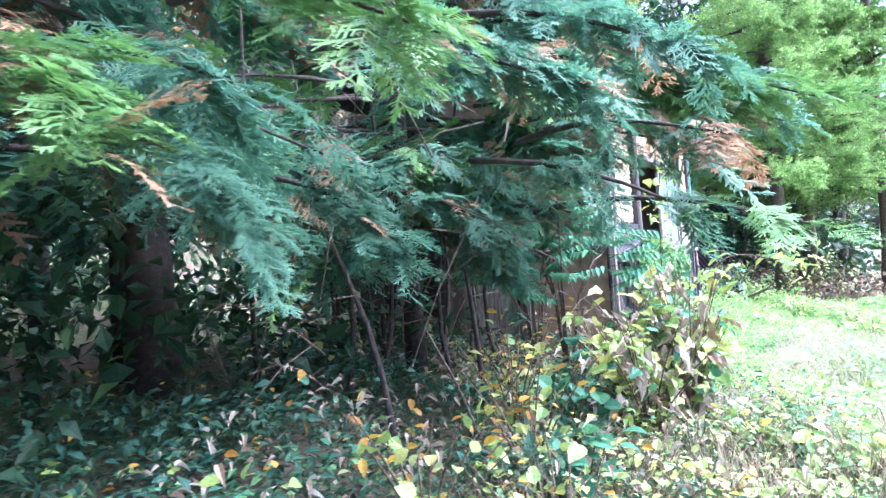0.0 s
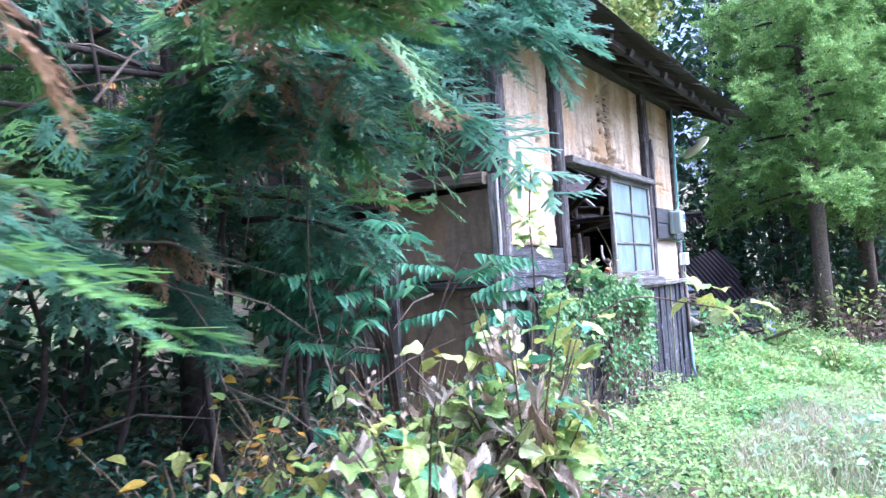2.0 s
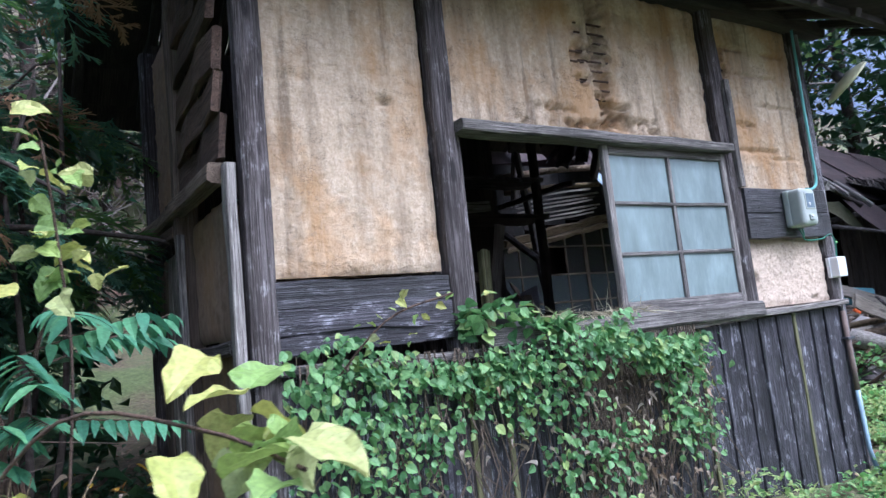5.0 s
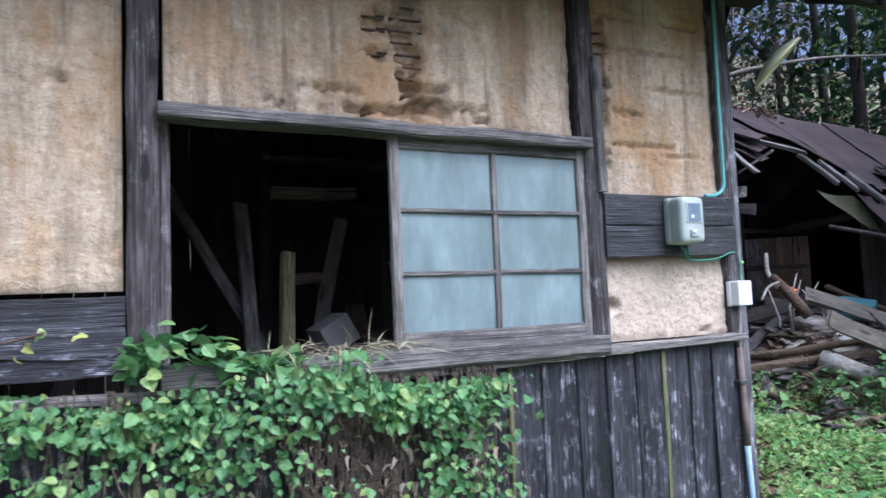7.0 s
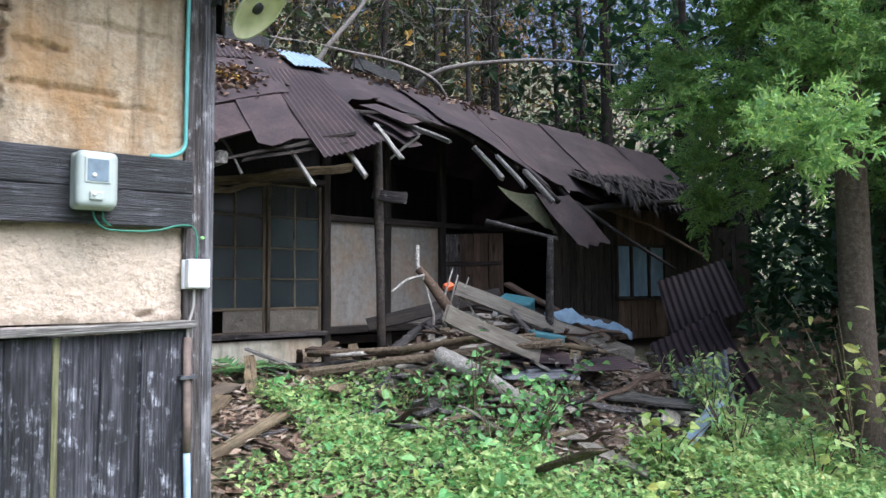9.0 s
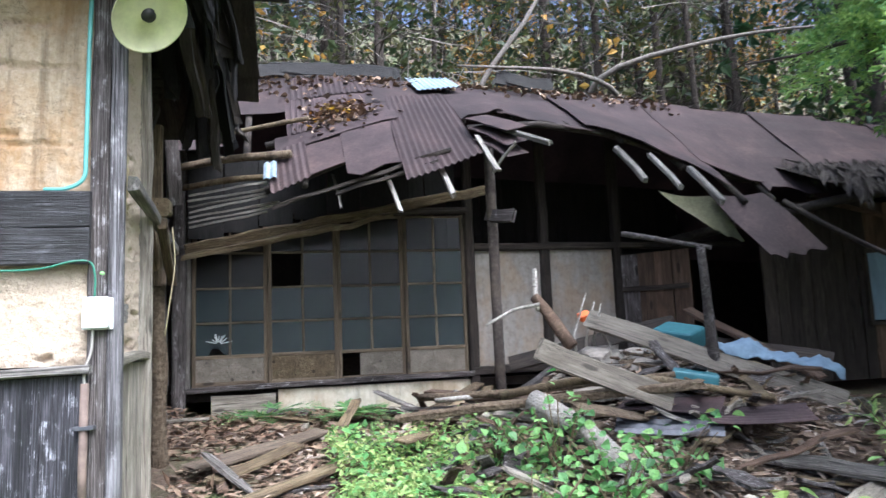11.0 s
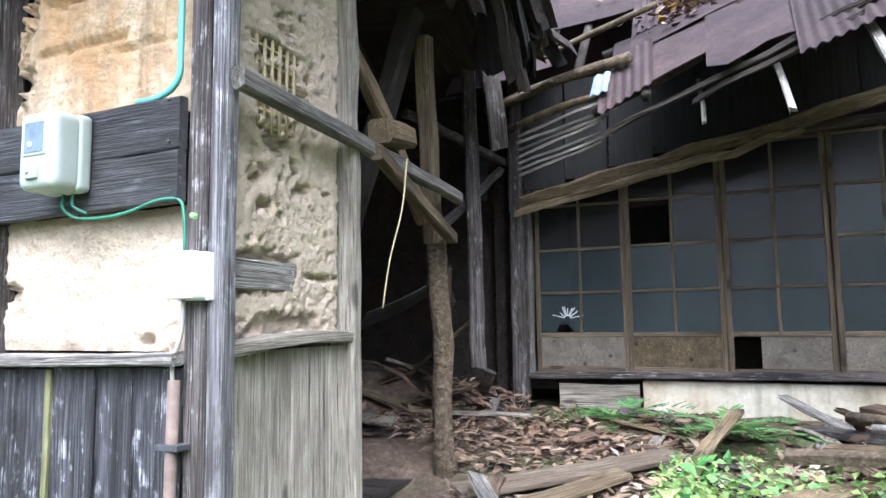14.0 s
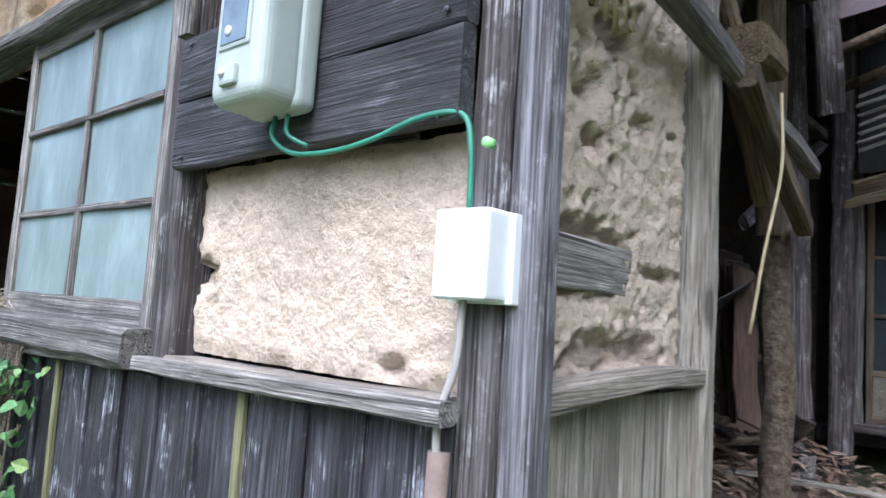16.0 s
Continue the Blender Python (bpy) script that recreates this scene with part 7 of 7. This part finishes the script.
for bx, by, h in ((-1.25, 3.0, 0.55), (-1.0, 2.4, 0.5), (-1.5, 3.6, 0.6)):
    shrub("broadleaf_sprig", (bx, by), h, 0.22, 7, 40, ROUND, (0.08, 0.14), ((1.0, L_TEAL, ROUND),), "young shrub with broad bluish-green leaves", 0.1)
for bx, by in ((-1.15, 0.9), (-0.75, 1.5), (-1.35, 1.6), (-1.6, 3.0), (-1.9, 3.7), (-1.3, 2.5)):
    shrub("twiggy_bush", (bx, by), 0.75, 0.4, 12, 60, LEAF, (0.04, 0.08), ((0.6, L_YELLOW, ROUND), (0.4, L_ORANGE, LEAF)), "twiggy bush with sparse yellow and orange leaves", 0.1)
# fern at the plinth
fern = thing("fern", (-4.45, 9.4, 0.8), "green fern arching in front of the plinth", "fern")
fd = np.array([(math.cos(a), math.sin(a), 0.55 + 0.2 * math.sin(7 * a)) for a in np.linspace(0, 6.0, 13)])
part_np("fern_fronds", *spread_shape(frond_shape(18, 0, 0.34, 0.024, 0.6, 4), np.repeat([[-4.42, 9.35, 0.87]], 13, 0), frames_for(fd, up_jitter(13, srng, 0.1)), srng.uniform(0.3, 0.46, 13)), L_IVY, fern)
fern2 = copy_thing(fern, Matrix.Translation((-4.15, 9.95, 0.8)) @ pose(0, 0, 0, 0, 0, 70))

# ---- debris in front of the house ----
erng = np.random.default_rng(41)


def gz(x, y):
    return float(ground_z(np.array(x), np.array(y)))


# the mound of rubble: soil and rotten wood heaped against the house
mx, my = np.meshgrid(np.linspace(-4.95, -1.2, 60), np.linspace(10.0, 14.4, 66), indexing="ij")
heap = 0.42 * np.exp(-((mx + 3.3) / 0.9) ** 2 - ((my - 11.9) / 1.0) ** 2) + 0.30 * np.exp(-((mx + 2.6) / 0.8) ** 2 - ((my - 12.9) / 0.8) ** 2) + 0.12 * np.exp(-((mx + 2.3) / 0.6) ** 2 - ((my - 11.3) / 0.6) ** 2)
mz = ground_z(mx, my) - 0.05 + heap + 0.03 * smooth_noise(mx, my, 4.0, 2.0) * (heap > 0.03)
mi = np.arange(mx.size).reshape(mx.shape)
mf = np.stack([mi[:-1, :-1], mi[1:, :-1], mi[1:, 1:], mi[:-1, 1:]], -1).reshape(-1, 4)
M_RUBBLE = earth("rubble_soil", (0.035, 0.025, 0.018), (0.10, 0.07, 0.05), (0.22, 0.17, 0.13), 26.0, 0.03)
tagged(part_np("rubble_mound", np.stack([mx, my, mz], -1).reshape(-1, 3), mf, M_RUBBLE, None, "", True), "mound of earth and rotten wood before the house", "rubble", "", "structure")


def heap_z(x, y):
    return gz(x, y) - 0.05 + 0.42 * math.exp(-((x + 3.3) / 0.9) ** 2 - ((y - 11.9) / 1.0) ** 2) + 0.30 * math.exp(-((x + 2.6) / 0.8) ** 2 - ((y - 12.9) / 0.8) ** 2) + 0.12 * math.exp(-((x + 2.3) / 0.6) ** 2 - ((y - 11.3) / 0.6) ** 2)


# heap behind the hut end, in the passage between the houses
px, py = np.meshgrid(np.linspace(-5.2, -2.3, 40), np.linspace(6.7, 9.3, 36), indexing="ij")
pz = ground_z(px, py) - 0.04 + 0.55 * np.clip((8.75 - py) / 1.3, 0, 1) * np.clip(1.2 - np.abs(px + 4.0) / 1.3, 0, 1) + 0.03 * smooth_noise(px, py, 4.0, 4.0)
pi_ = np.arange(px.size).reshape(px.shape)
pf = np.stack([pi_[:-1, :-1], pi_[1:, :-1], pi_[1:, 1:], pi_[:-1, 1:]], -1).reshape(-1, 4)
tagged(part_np("rubble_mound", np.stack([px, py, pz], -1).reshape(-1, 3), pf, M_RUBBLE, None, "", True), "dim heap of fallen clay and boards between the houses", "rubble", "", "structure")

# named timbers of the heap
TIMBERS = (
    ("fallen_board", (-3.32, 11.66, 1.55), (-2.50, 13.05, 0.93), 0.17, 0.025, M_KICK, (1, 0.4, 0.3), "wide grey board lying aslant on the rubble"),
    ("fallen_board", (-2.66, 11.02, 1.36), (-2.42, 11.75, 1.03), 0.14, 0.025, M_KICK, (1, -0.4, 0.3), "wide grey board leaning on the rubble heap"),
    ("fallen_board", (-2.30, 12.0, 0.72), (-1.62, 12.72, 0.62), 0.14, 0.03, M_GREY, (0.6, 0.3, 1), "grey board lying at the edge of the heap"),
    ("fallen_board", (-2.0, 12.9, 0.60), (-1.55, 12.2, 0.55), 0.13, 0.03, M_SIDE, (0.5, 0.2, 1), "grey board lying in the weeds"),
    ("fallen_board", (-4.5, 10.3, 0.86), (-3.6, 11.0, 0.93), 0.12, 0.03, M_POST, (0.3, 0.1, 1), "weathered board among wood chips"),
    ("fallen_board", (-4.1, 10.6, 1.02), (-3.0, 11.2, 1.0), 0.10, 0.04, M_BROWN, (0.3, 0.1, 1), "brown splintered board on the heap"),
    ("fallen_board", (-2.9, 8.95, 0.77), (-3.65, 9.75, 0.83), 0.15, 0.02, M_SLAB, (0.1, 0.1, 1), "grey split board on the wood chips"),
    ("fallen_board", (-2.7, 9.1, 0.72), (-3.3, 9.55, 0.80), 0.12, 0.02, M_ROT, (0.15, 0.0, 1), "grey split board on the wood chips"),
    ("fallen_board", (-2.3, 9.1, 0.63), (-2.9, 9.9, 0.74), 0.09, 0.03, M_ROT, (0.15, 0.0, 1), "rotten board on the wood chips"),
    ("roof_batten", (-3.9, 10.4, 0.86), (-3.0, 11.5, 1.0), 0.05, 0.04, M_ROT, (0.3, 0, 1), "pale batten lying across the heap"),
    ("roof_batten", (-3.3, 10.2, 0.92), (-2.3, 11.9, 1.12), 0.06, 0.05, M_BARKPALE, (0.3, 0, 1), "pale batten lying across the heap"),
    ("fallen_board", (-4.4, 11.4, 1.2), (-3.9, 12.7, 1.5), 0.14, 0.03, M_DARK, (1, 0, 0.6), "dark board slumped against the house"),
    ("fallen_board", (-4.2, 12.2, 1.45), (-3.2, 13.6, 1.15), 0.16, 0.03, M_DARK, (1, 0, 0.6), "dark board slumped against the house"),
    ("fallen_board", (-4.0, 12.9, 1.6), (-3.0, 13.3, 1.05), 0.12, 0.03, M_BROWN, (0.4, 0, 1), "brown board slumped against the house"))
for nm, p, q, w, d, mt, face, lab in TIMBERS:
    tagged(plank(nm, None, p, q, w, d, mt, face, 0.004, 0.025), lab, "board", "fallen boards of the heap")
LOGS = (("birch_log", [(-2.74, 11.0, 1.03), (-2.40, 11.15, 0.90), (-2.05, 11.28, 0.70)], 0.075, M_PALE, "pale peeled log lying on the debris"),
        ("dead_branch", [(-3.15, 11.45, 1.35), (-3.28, 11.33, 1.6), (-3.36, 11.27, 1.72)], 0.048, M_BROWN, "sawn branch stump sticking up from the heap"),
        ("dead_branch", [(-3.30, 11.28, 1.62), (-3.42, 11.30, 1.75), (-3.43, 11.31, 1.93)], 0.024, M_PALE, "sawn upright branch with a pale cut end"),
        ("dead_branch", [(-3.30, 11.28, 1.66), (-3.22, 11.05, 1.62), (-3.10, 10.82, 1.52)], 0.014, M_PALE, "bleached side branch with lichen"),
        ("leaning_pole", [(-2.98, 12.47, 0.75), (-2.87, 12.36, 1.4), (-2.75, 12.26, 1.99)], 0.042, M_POST, "rough pole standing in the rubble"),
        ("roof_pole", [(-3.25, 11.95, 2.16), (-3.0, 12.1, 2.08), (-2.72, 12.32, 1.98)], 0.022, M_POST, "fallen pole resting on an upright"),
        ("roof_pole", [(-3.1, 10.9, 1.05), (-2.6, 11.5, 1.16), (-2.2, 12.3, 1.02)], 0.03, M_ROT, "rotten pole across the debris"),
        ("roof_pole", [(-3.9, 10.5, 1.0), (-3.2, 11.0, 1.06), (-2.6, 11.9, 1.16)], 0.028, M_BARKPALE, "rotten pole across the debris"),
        ("stake", [(-1.98, 12.58, 0.42), (-2.1, 12.57, 0.6), (-2.2, 12.56, 0.76)], 0.03, M_GREY, "short grey stake leaning in the weeds"),
        ("roof_pole", [(-3.9, 13.9, 2.55), (-3.5, 14.1, 2.2), (-3.0, 14.5, 1.75)], 0.025, M_DARK, "dark pole hanging from the far eave"),
        ("roof_pole", [(-4.2, 14.4, 2.65), (-3.6, 14.9, 2.3), (-3.1, 15.3, 1.9)], 0.025, M_BROWN, "dark pole hanging from the far eave"),
        ("roof_pole", [(-4.7, 13.2, 2.3), (-3.6, 14.2, 2.5), (-2.9, 15.0, 2.55)], 0.05, M_DARK, "dark beam under the far eave"))
for nm, pts, r, mt, lab in LOGS:
    line = bent(pts, 3)
    tagged(tube(nm, None, line, [r * (1.05 - 0.06 * k) for k in range(len(line))], mt, 9, 0.06), lab, "log" if nm.endswith("log") else "pole", "")

# iron scraps
def loose_sheet(name, m, w, length, ribs, mt, label, curl=0.0, rng=erng):
    ny, nx = max(8, int(w * 190)) if ribs else 10, 8
    U, V = np.meshgrid(np.linspace(-w / 2, w / 2, ny), np.linspace(0, length, nx), indexing="ij")
    Zs = (0.010 * np.sin(U * 2 * math.pi / 0.07) if ribs else 0.01 * np.sin(9 * U)) + curl * (V / length) ** 2 + 0.02 * np.sin(4 * V + rng.uniform(0, 6)) + 0.04 * np.sin(3 * U + rng.uniform(0, 6))
    top = np.stack([V, U, Zs], -1).reshape(-1, 3)
    idx = np.arange(U.size).reshape(U.shape)
    q = np.stack([idx[:-1, :-1], idx[:-1, 1:], idx[1:, 1:], idx[1:, :-1]], -1).reshape(-1, 4)
    n = U.size
    rim = list(idx[:, 0]) + list(idx[-1, 1:]) + list(idx[::-1, -1][1:]) + list(idx[0, ::-1][1:])
    walls = np.array([(a, b, b + n, a + n) for a, b in zip(rim[:-1], rim[1:])])
    ob = part_np(name, np.vstack([top, top - (0, 0, 0.004)]), np.vstack([q, q[:, ::-1] + n, walls]), mt)
    ob.matrix_basis = m
    return tagged(ob, label, "metal sheet", "loose iron sheets")


def down(x, y, z, yaw, pitch, roll=0):
    return pose(x, y, z, roll, pitch, yaw)


loose_sheet("iron_scrap", down(-2.35, 11.95, 0.98, 60, 10, 8), 0.42, 0.55, True, M_RUST, "rusted corrugated sheet lying on the debris", 0.08)
loose_sheet("iron_scrap", down(-2.75, 11.6, 1.02, 50, 4, 4), 0.4, 0.6, False, M_RUST, "flat rusted sheet lying on the debris", 0.03)
loose_sheet("iron_scrap", down(-2.55, 11.45, 0.90, 60, 8, 20), 0.3, 0.6, True, M_GREYMETAL, "grey zinc sheet under the rusted one", 0.03)
loose_sheet("iron_scrap", down(-3.0, 14.75, 1.75, -50, 25, 25), 0.75, 0.9, True, M_RUST, "crumpled corrugated sheet before the far wing", -0.2)
loose_sheet("iron_scrap", down(-2.5, 13.85, 1.15, -50, 30, 38), 0.75, 0.75, True, M_RUST, "large buckled rusted sheet before the far wing", -0.4)
loose_sheet("iron_scrap", down(-1.95, 13.2, 0.95, -60, 28, 25), 0.5, 0.55, True, M_GREYMETAL, "crumpled corrugated sheet before the far wing", -0.15)
loose_sheet("iron_scrap", down(-1.35, 12.1, 0.42, 100, -22, 0), 0.12, 0.7, False, M_BLUEMETAL, "narrow bluish sheet leaning in the shrub", 0.0)
loose_sheet("hanging_cloth", down(-4.72, 8.35, 2.72, 0, 88, 0), 0.16, 0.4, False, M_GREYMETAL, "dim greenish cloth hanging in the gap", 0.02)
panel = thing("slumped_panel", (-4.4, 8.1, 1.3), "slumped brown board panel in the dark passage", "panel")
for k in range(5):
    plank("board", panel, (-4.62 + 0.1 * k, 8.1 + 0.05 * k, 1.95 - 0.03 * k), (-4.25 + 0.1 * k, 8.25 + 0.05 * k, 1.15), 0.1, 0.018, M_DARK if k % 2 else M_BROWN, (0.8, 0.5, 0.3), 0.004, 0.03)
plank("ledge", panel, (-4.5, 8.2, 1.7), (-4.08, 8.42, 1.58), 0.05, 0.02, M_DARK, (0.8, 0.5, 0.3))
loose_sheet("bent_sheet", down(-4.15, 8.35, 1.75, -35, 40, 15), 0.3, 0.6, False, M_GREYMETAL, "bent grey sheet slumped in the passage", 0.12)
mx2, my2 = np.meshgrid(np.linspace(0, 0.8, 26), np.linspace(-0.13, 0.13, 12), indexing="ij")
fold = 0.05 * smooth_noise(mx2, my2, 6.0, 3.3) + 0.025 * smooth_noise(mx2, my2, 17.0, 1.7) - 0.9 * my2 ** 2 * 3
ci = np.arange(mx2.size).reshape(mx2.shape)
cq = np.stack([ci[:-1, :-1], ci[1:, :-1], ci[1:, 1:], ci[:-1, 1:]], -1).reshape(-1, 4)
ctop = np.stack([mx2, my2, fold], -1).reshape(-1, 3)
crim = list(ci[:, 0]) + list(ci[-1, 1:]) + list(ci[::-1, -1][1:]) + list(ci[0, ::-1][1:])
cwall = np.array([(b, a, a + mx2.size, b + mx2.size) for a, b in zip(crim[:-1], crim[1:])])
blue_cover = part_np("blue_cover", np.vstack([ctop, ctop - (0, 0, 0.006)]), np.vstack([cq, cq[:, ::-1] + mx2.size, cwall]), M_CLOTH, None, "", True)
blue_cover.matrix_basis = pose(-3.0, 12.5, 1.36, 12, 14, 62)
tagged(blue_cover, "crumpled pale blue cover lying across the rubble", "tarpaulin")

# small bright things in the rubble
rounded_box("turquoise_tub", None, (-0.16, -0.12, -0.08), (0.16, 0.12, 0.08), M_TURQ, 0.03, "", 3).matrix_basis = pose(-3.35, 12.4, 1.38, 15, 10, 30)
rounded_box("turquoise_tub", None, (-0.14, -0.08, -0.05), (0.14, 0.08, 0.05), M_TURQ, 0.02, "", 3).matrix_basis = pose(-2.62, 12.05, 1.12, 5, 10, 60)
for ob in [o for o in scene.collection.objects if o.name.startswith("turquoise_tub")]:
    tagged(ob, "turquoise plastic tub half buried in rubble", "tub")
scrap = rounded_box("orange_scrap", None, (-0.035, -0.045, -0.025), (0.035, 0.045, 0.025), M_ORANGE, 0.01, "", 2)
scrap.matrix_basis = pose(-3.52, 11.72, 1.57, 20, 30, 10)
tagged(scrap, "bright orange plastic scrap on the heap", "plastic scrap")
scrap = rounded_box("orange_scrap", None, (-0.03, -0.03, -0.015), (0.03, 0.03, 0.015), M_ORANGE, 0.008, "", 2)
scrap.matrix_basis = pose(-2.85, 11.4, 1.25, 10, 30, 50)
tagged(scrap, "bright orange plastic scrap on the heap", "plastic scrap")
for x, y, s in ((-3.35, 11.75, 0.16), (-3.15, 11.95, 0.12), (-3.0, 11.7, 0.11), (-2.9, 12.2, 0.12), (-3.5, 12.1, 0.14)):
    bm = bmesh.new()
    bmesh.ops.create_icosphere(bm, subdivisions=3, radius=s)
    for v_ in bm.verts:
        k = 1 + 0.35 * noise.fractal(v_.co * (3.2 / s * 0.16) + Vector((x * 9, y * 7, 0)), 0.6, 2.0, 4)
        v_.co = Vector((v_.co.x * k, v_.co.y * k, v_.co.z * 0.6 * k))
    rag = part("crumpled_rag", bm, M_RAG if s > 0.115 else M_PAPER, None)
    rag.matrix_basis = pose(x, y, heap_z(x, y) + s * 0.45, 0, 0, 40 * x)
    tagged(rag, "crumpled dirty rag on the rubble", "rag", "rags on the heap")
for x, y, h in ((-3.45, 11.62, 0.5), (-3.5, 11.7, 0.42), (-3.4, 11.75, 0.36), (-3.55, 11.55, 0.4), (-3.32, 11.72, 0.3)):
    z = heap_z(x, y)
    tagged(tube("dry_stalk", None, [(x, y, z), (x + erng.normal(0, 0.04), y + erng.normal(0, 0.05), z + h * 0.6), (x + erng.normal(0, 0.08), y + erng.normal(0, 0.1), z + h + 0.12)], [0.014, 0.011, 0.006], M_PALE, 6), "dry pale stalk standing in the rubble", "stalk", "dry stalks")
bottle = tube("paper_tube", None, [(-3.6, 10.55, 1.0), (-3.4, 10.85, 1.03)], 0.018, M_PALE, 12)
tagged(bottle, "pale tube lying among the chips", "tube")

# loose splinters, planks and bark over the heap and the chips
SPLIT = []
for k in range(6):
    v, f = plank_mesh(1.0, erng.uniform(0.05, 0.13), 0.018, 0.005, 0.04, 4, erng)
    SPLIT.append((v, f))
SHARED = [mesh_np("board_piece", v, f, mt) for (v, f), mt in zip(SPLIT, (M_GREY, M_BROWN, M_POST, M_ROT, M_BARKPALE, M_SIDE))]
LOOSE = [[] for k in range(6)]
for i in range(430):
    if i >= 240:
        x, y = erng.uniform(-3.7, -1.7), erng.uniform(10.7, 13.0)
    elif i >= 150:
        x, y = erng.uniform(-3.6, -1.9), erng.uniform(10.4, 12.2)
    elif i < 85:
        x, y = erng.normal(-3.0, 0.75), erng.normal(11.7, 0.9)
    elif i < 125:
        x, y = erng.uniform(-4.6, -2.4), erng.uniform(9.1, 11.0)
    else:
        x, y = erng.uniform(-4.8, -3.4), erng.uniform(7.4, 8.9)
    if x < -4.8 or x > -1.5:
        continue
    z = heap_z(x, y) + 0.04 + erng.uniform(0, 0.05)
    if i >= 125:
        z += 0.45 * max(0, min(1, (8.75 - y) / 1.3))
    s = erng.uniform(0.22, 0.75) * (0.5 if i >= 150 else 1.0)
    where = pose(x, y, z, erng.normal(0, 14), erng.normal(-3, 13), erng.uniform(0, 360)) @ Matrix.Diagonal((s, 1 if i < 150 else erng.uniform(0.3, 0.9), 1, 1))
    if i >= 285:
        v, f = SPLIT[i % 6]
        w4 = np.array(where)
        LOOSE[i % 6].append((np.asarray(v, float) @ w4[:3, :3].T + w4[:3, 3], np.asarray(f)))
        continue
    ob = new("board_piece", SHARED[i % 6])
    ob.matrix_basis = where
    tagged(ob, "splintered weathered board piece in the debris", "board piece", "loose board pieces")


for pieces, mt in zip(LOOSE, (M_GREY, M_BROWN, M_POST, M_ROT, M_BARKPALE, M_SIDE)):
    tagged(part_np("splintered_boards", *join(*pieces), mt), "short splintered board pieces strewn over the rubble", "board pieces", "", "stuff")


def chips(name, n, place, sizes, mt, label):
    x, y = place(n)
    ok = clear_of_house(x, y)
    x, y = x[ok], y[ok]
    z = np.array([heap_z(a, b) if b > 9.9 else gz(a, b) for a, b in zip(x, y)])
    z = z + np.where(y < 8.75, 0.5 * np.clip((8.75 - y) / 1.3, 0, 1), 0)
    c = np.stack([x, y, z + 0.015 + erng.uniform(0, 0.03, len(x))], -1)
    d = random_dirs(len(x), erng, 0.03, 0.2)
    v, f = spread_shape((LEAFMINI[0] * (1, 0.6, 0.4), LEAFMINI[1]), c, frames_for(d, up_jitter(len(x), erng, 0.3)), erng.uniform(*sizes, len(x)))
    tagged(part_np(name, v, f, mt), label, "litter", "", "stuff")


chips("wood_chips", 9000, lambda n: (erng.uniform(-4.85, -1.7, n), erng.uniform(8.2, 11.2, n)), (0.025, 0.11), L_CHIP, "reddish-brown bark and wood chips covering the ground")
chips("wood_chips", 11000, lambda n: (erng.normal(-3.0, 0.8, n), erng.normal(11.7, 0.9, n)), (0.03, 0.13), L_SPLINT, "bark and wood splinters over the rubble")
chips("leaf_litter", 2200, lambda n: (erng.normal(-2.7, 0.9, n), erng.normal(12.0, 1.0, n)), (0.04, 0.08), L_LITTER, "fallen leaves over the rubble")
# leaves lying on the iron roof
n = 900
ly = np.concatenate([erng.normal(9.95, 0.16, 300), erng.uniform(9.2, 13.5, 600)])
lx = np.concatenate([erng.normal(-4.45, 0.09, 300), -5.0 + np.abs(erng.normal(0, 0.12, 600))])
c = np.stack([lx, ly, roof_z(lx, ly) + 0.045], -1)
tagged(part_np("roof_leaves", *leaves_at(ROUND, c, erng, (0.03, 0.07), 0.02, 0.3, 0.4), L_CHIP), "dry leaves gathered on the iron roof", "litter", "", "stuff")
n = 18
ly = erng.normal(9.95, 0.17, n)
lx = erng.normal(-4.45, 0.09, n)
tagged(part_np("roof_leaves", *leaves_at(ROUND, np.stack([lx, ly, roof_z(lx, ly) + 0.055], -1), erng, (0.03, 0.07), 0.02, 0.3, 0.4), L_ORANGE), "golden leaves gathered on the iron roof", "litter", "", "stuff")
# bark thatch of the far eave
n = 1700
c = np.stack([erng.uniform(-4.2, -3.3, n), erng.uniform(14.1, 17.0, n), np.zeros(n)], -1)
c[:, 2] = 2.70 + (-3.4 - c[:, 0]) * 0.45 - erng.uniform(0, 0.1, n)
d = np.stack([np.full(n, 0.5), erng.normal(0, 0.3, n), erng.normal(-0.75, 0.2, n)], -1)
thatch = part_np("bark_eave", *spread_shape(leaf_shape(0.22, 0.2, 0.1), c, frames_for(d, up_jitter(n, erng, 0.3)), erng.uniform(0.12, 0.28, n)), M_DARK)
tagged(thatch, "shaggy brown bark thatch of the far eave", "thatch", "", "structure")
bm = bmesh.new()
vs_ = [bm.verts.new(c_) for c_ in ((-3.45, 14.0, 2.62), (-3.45, 17.2, 2.60), (-5.2, 17.2, 3.4), (-5.2, 14.0, 3.42))]
bm.faces.new(vs_)
bmesh.ops.solidify(bm, geom=bm.faces[:], thickness=0.06)
part("wing_roof", bm, M_DARK, wing)
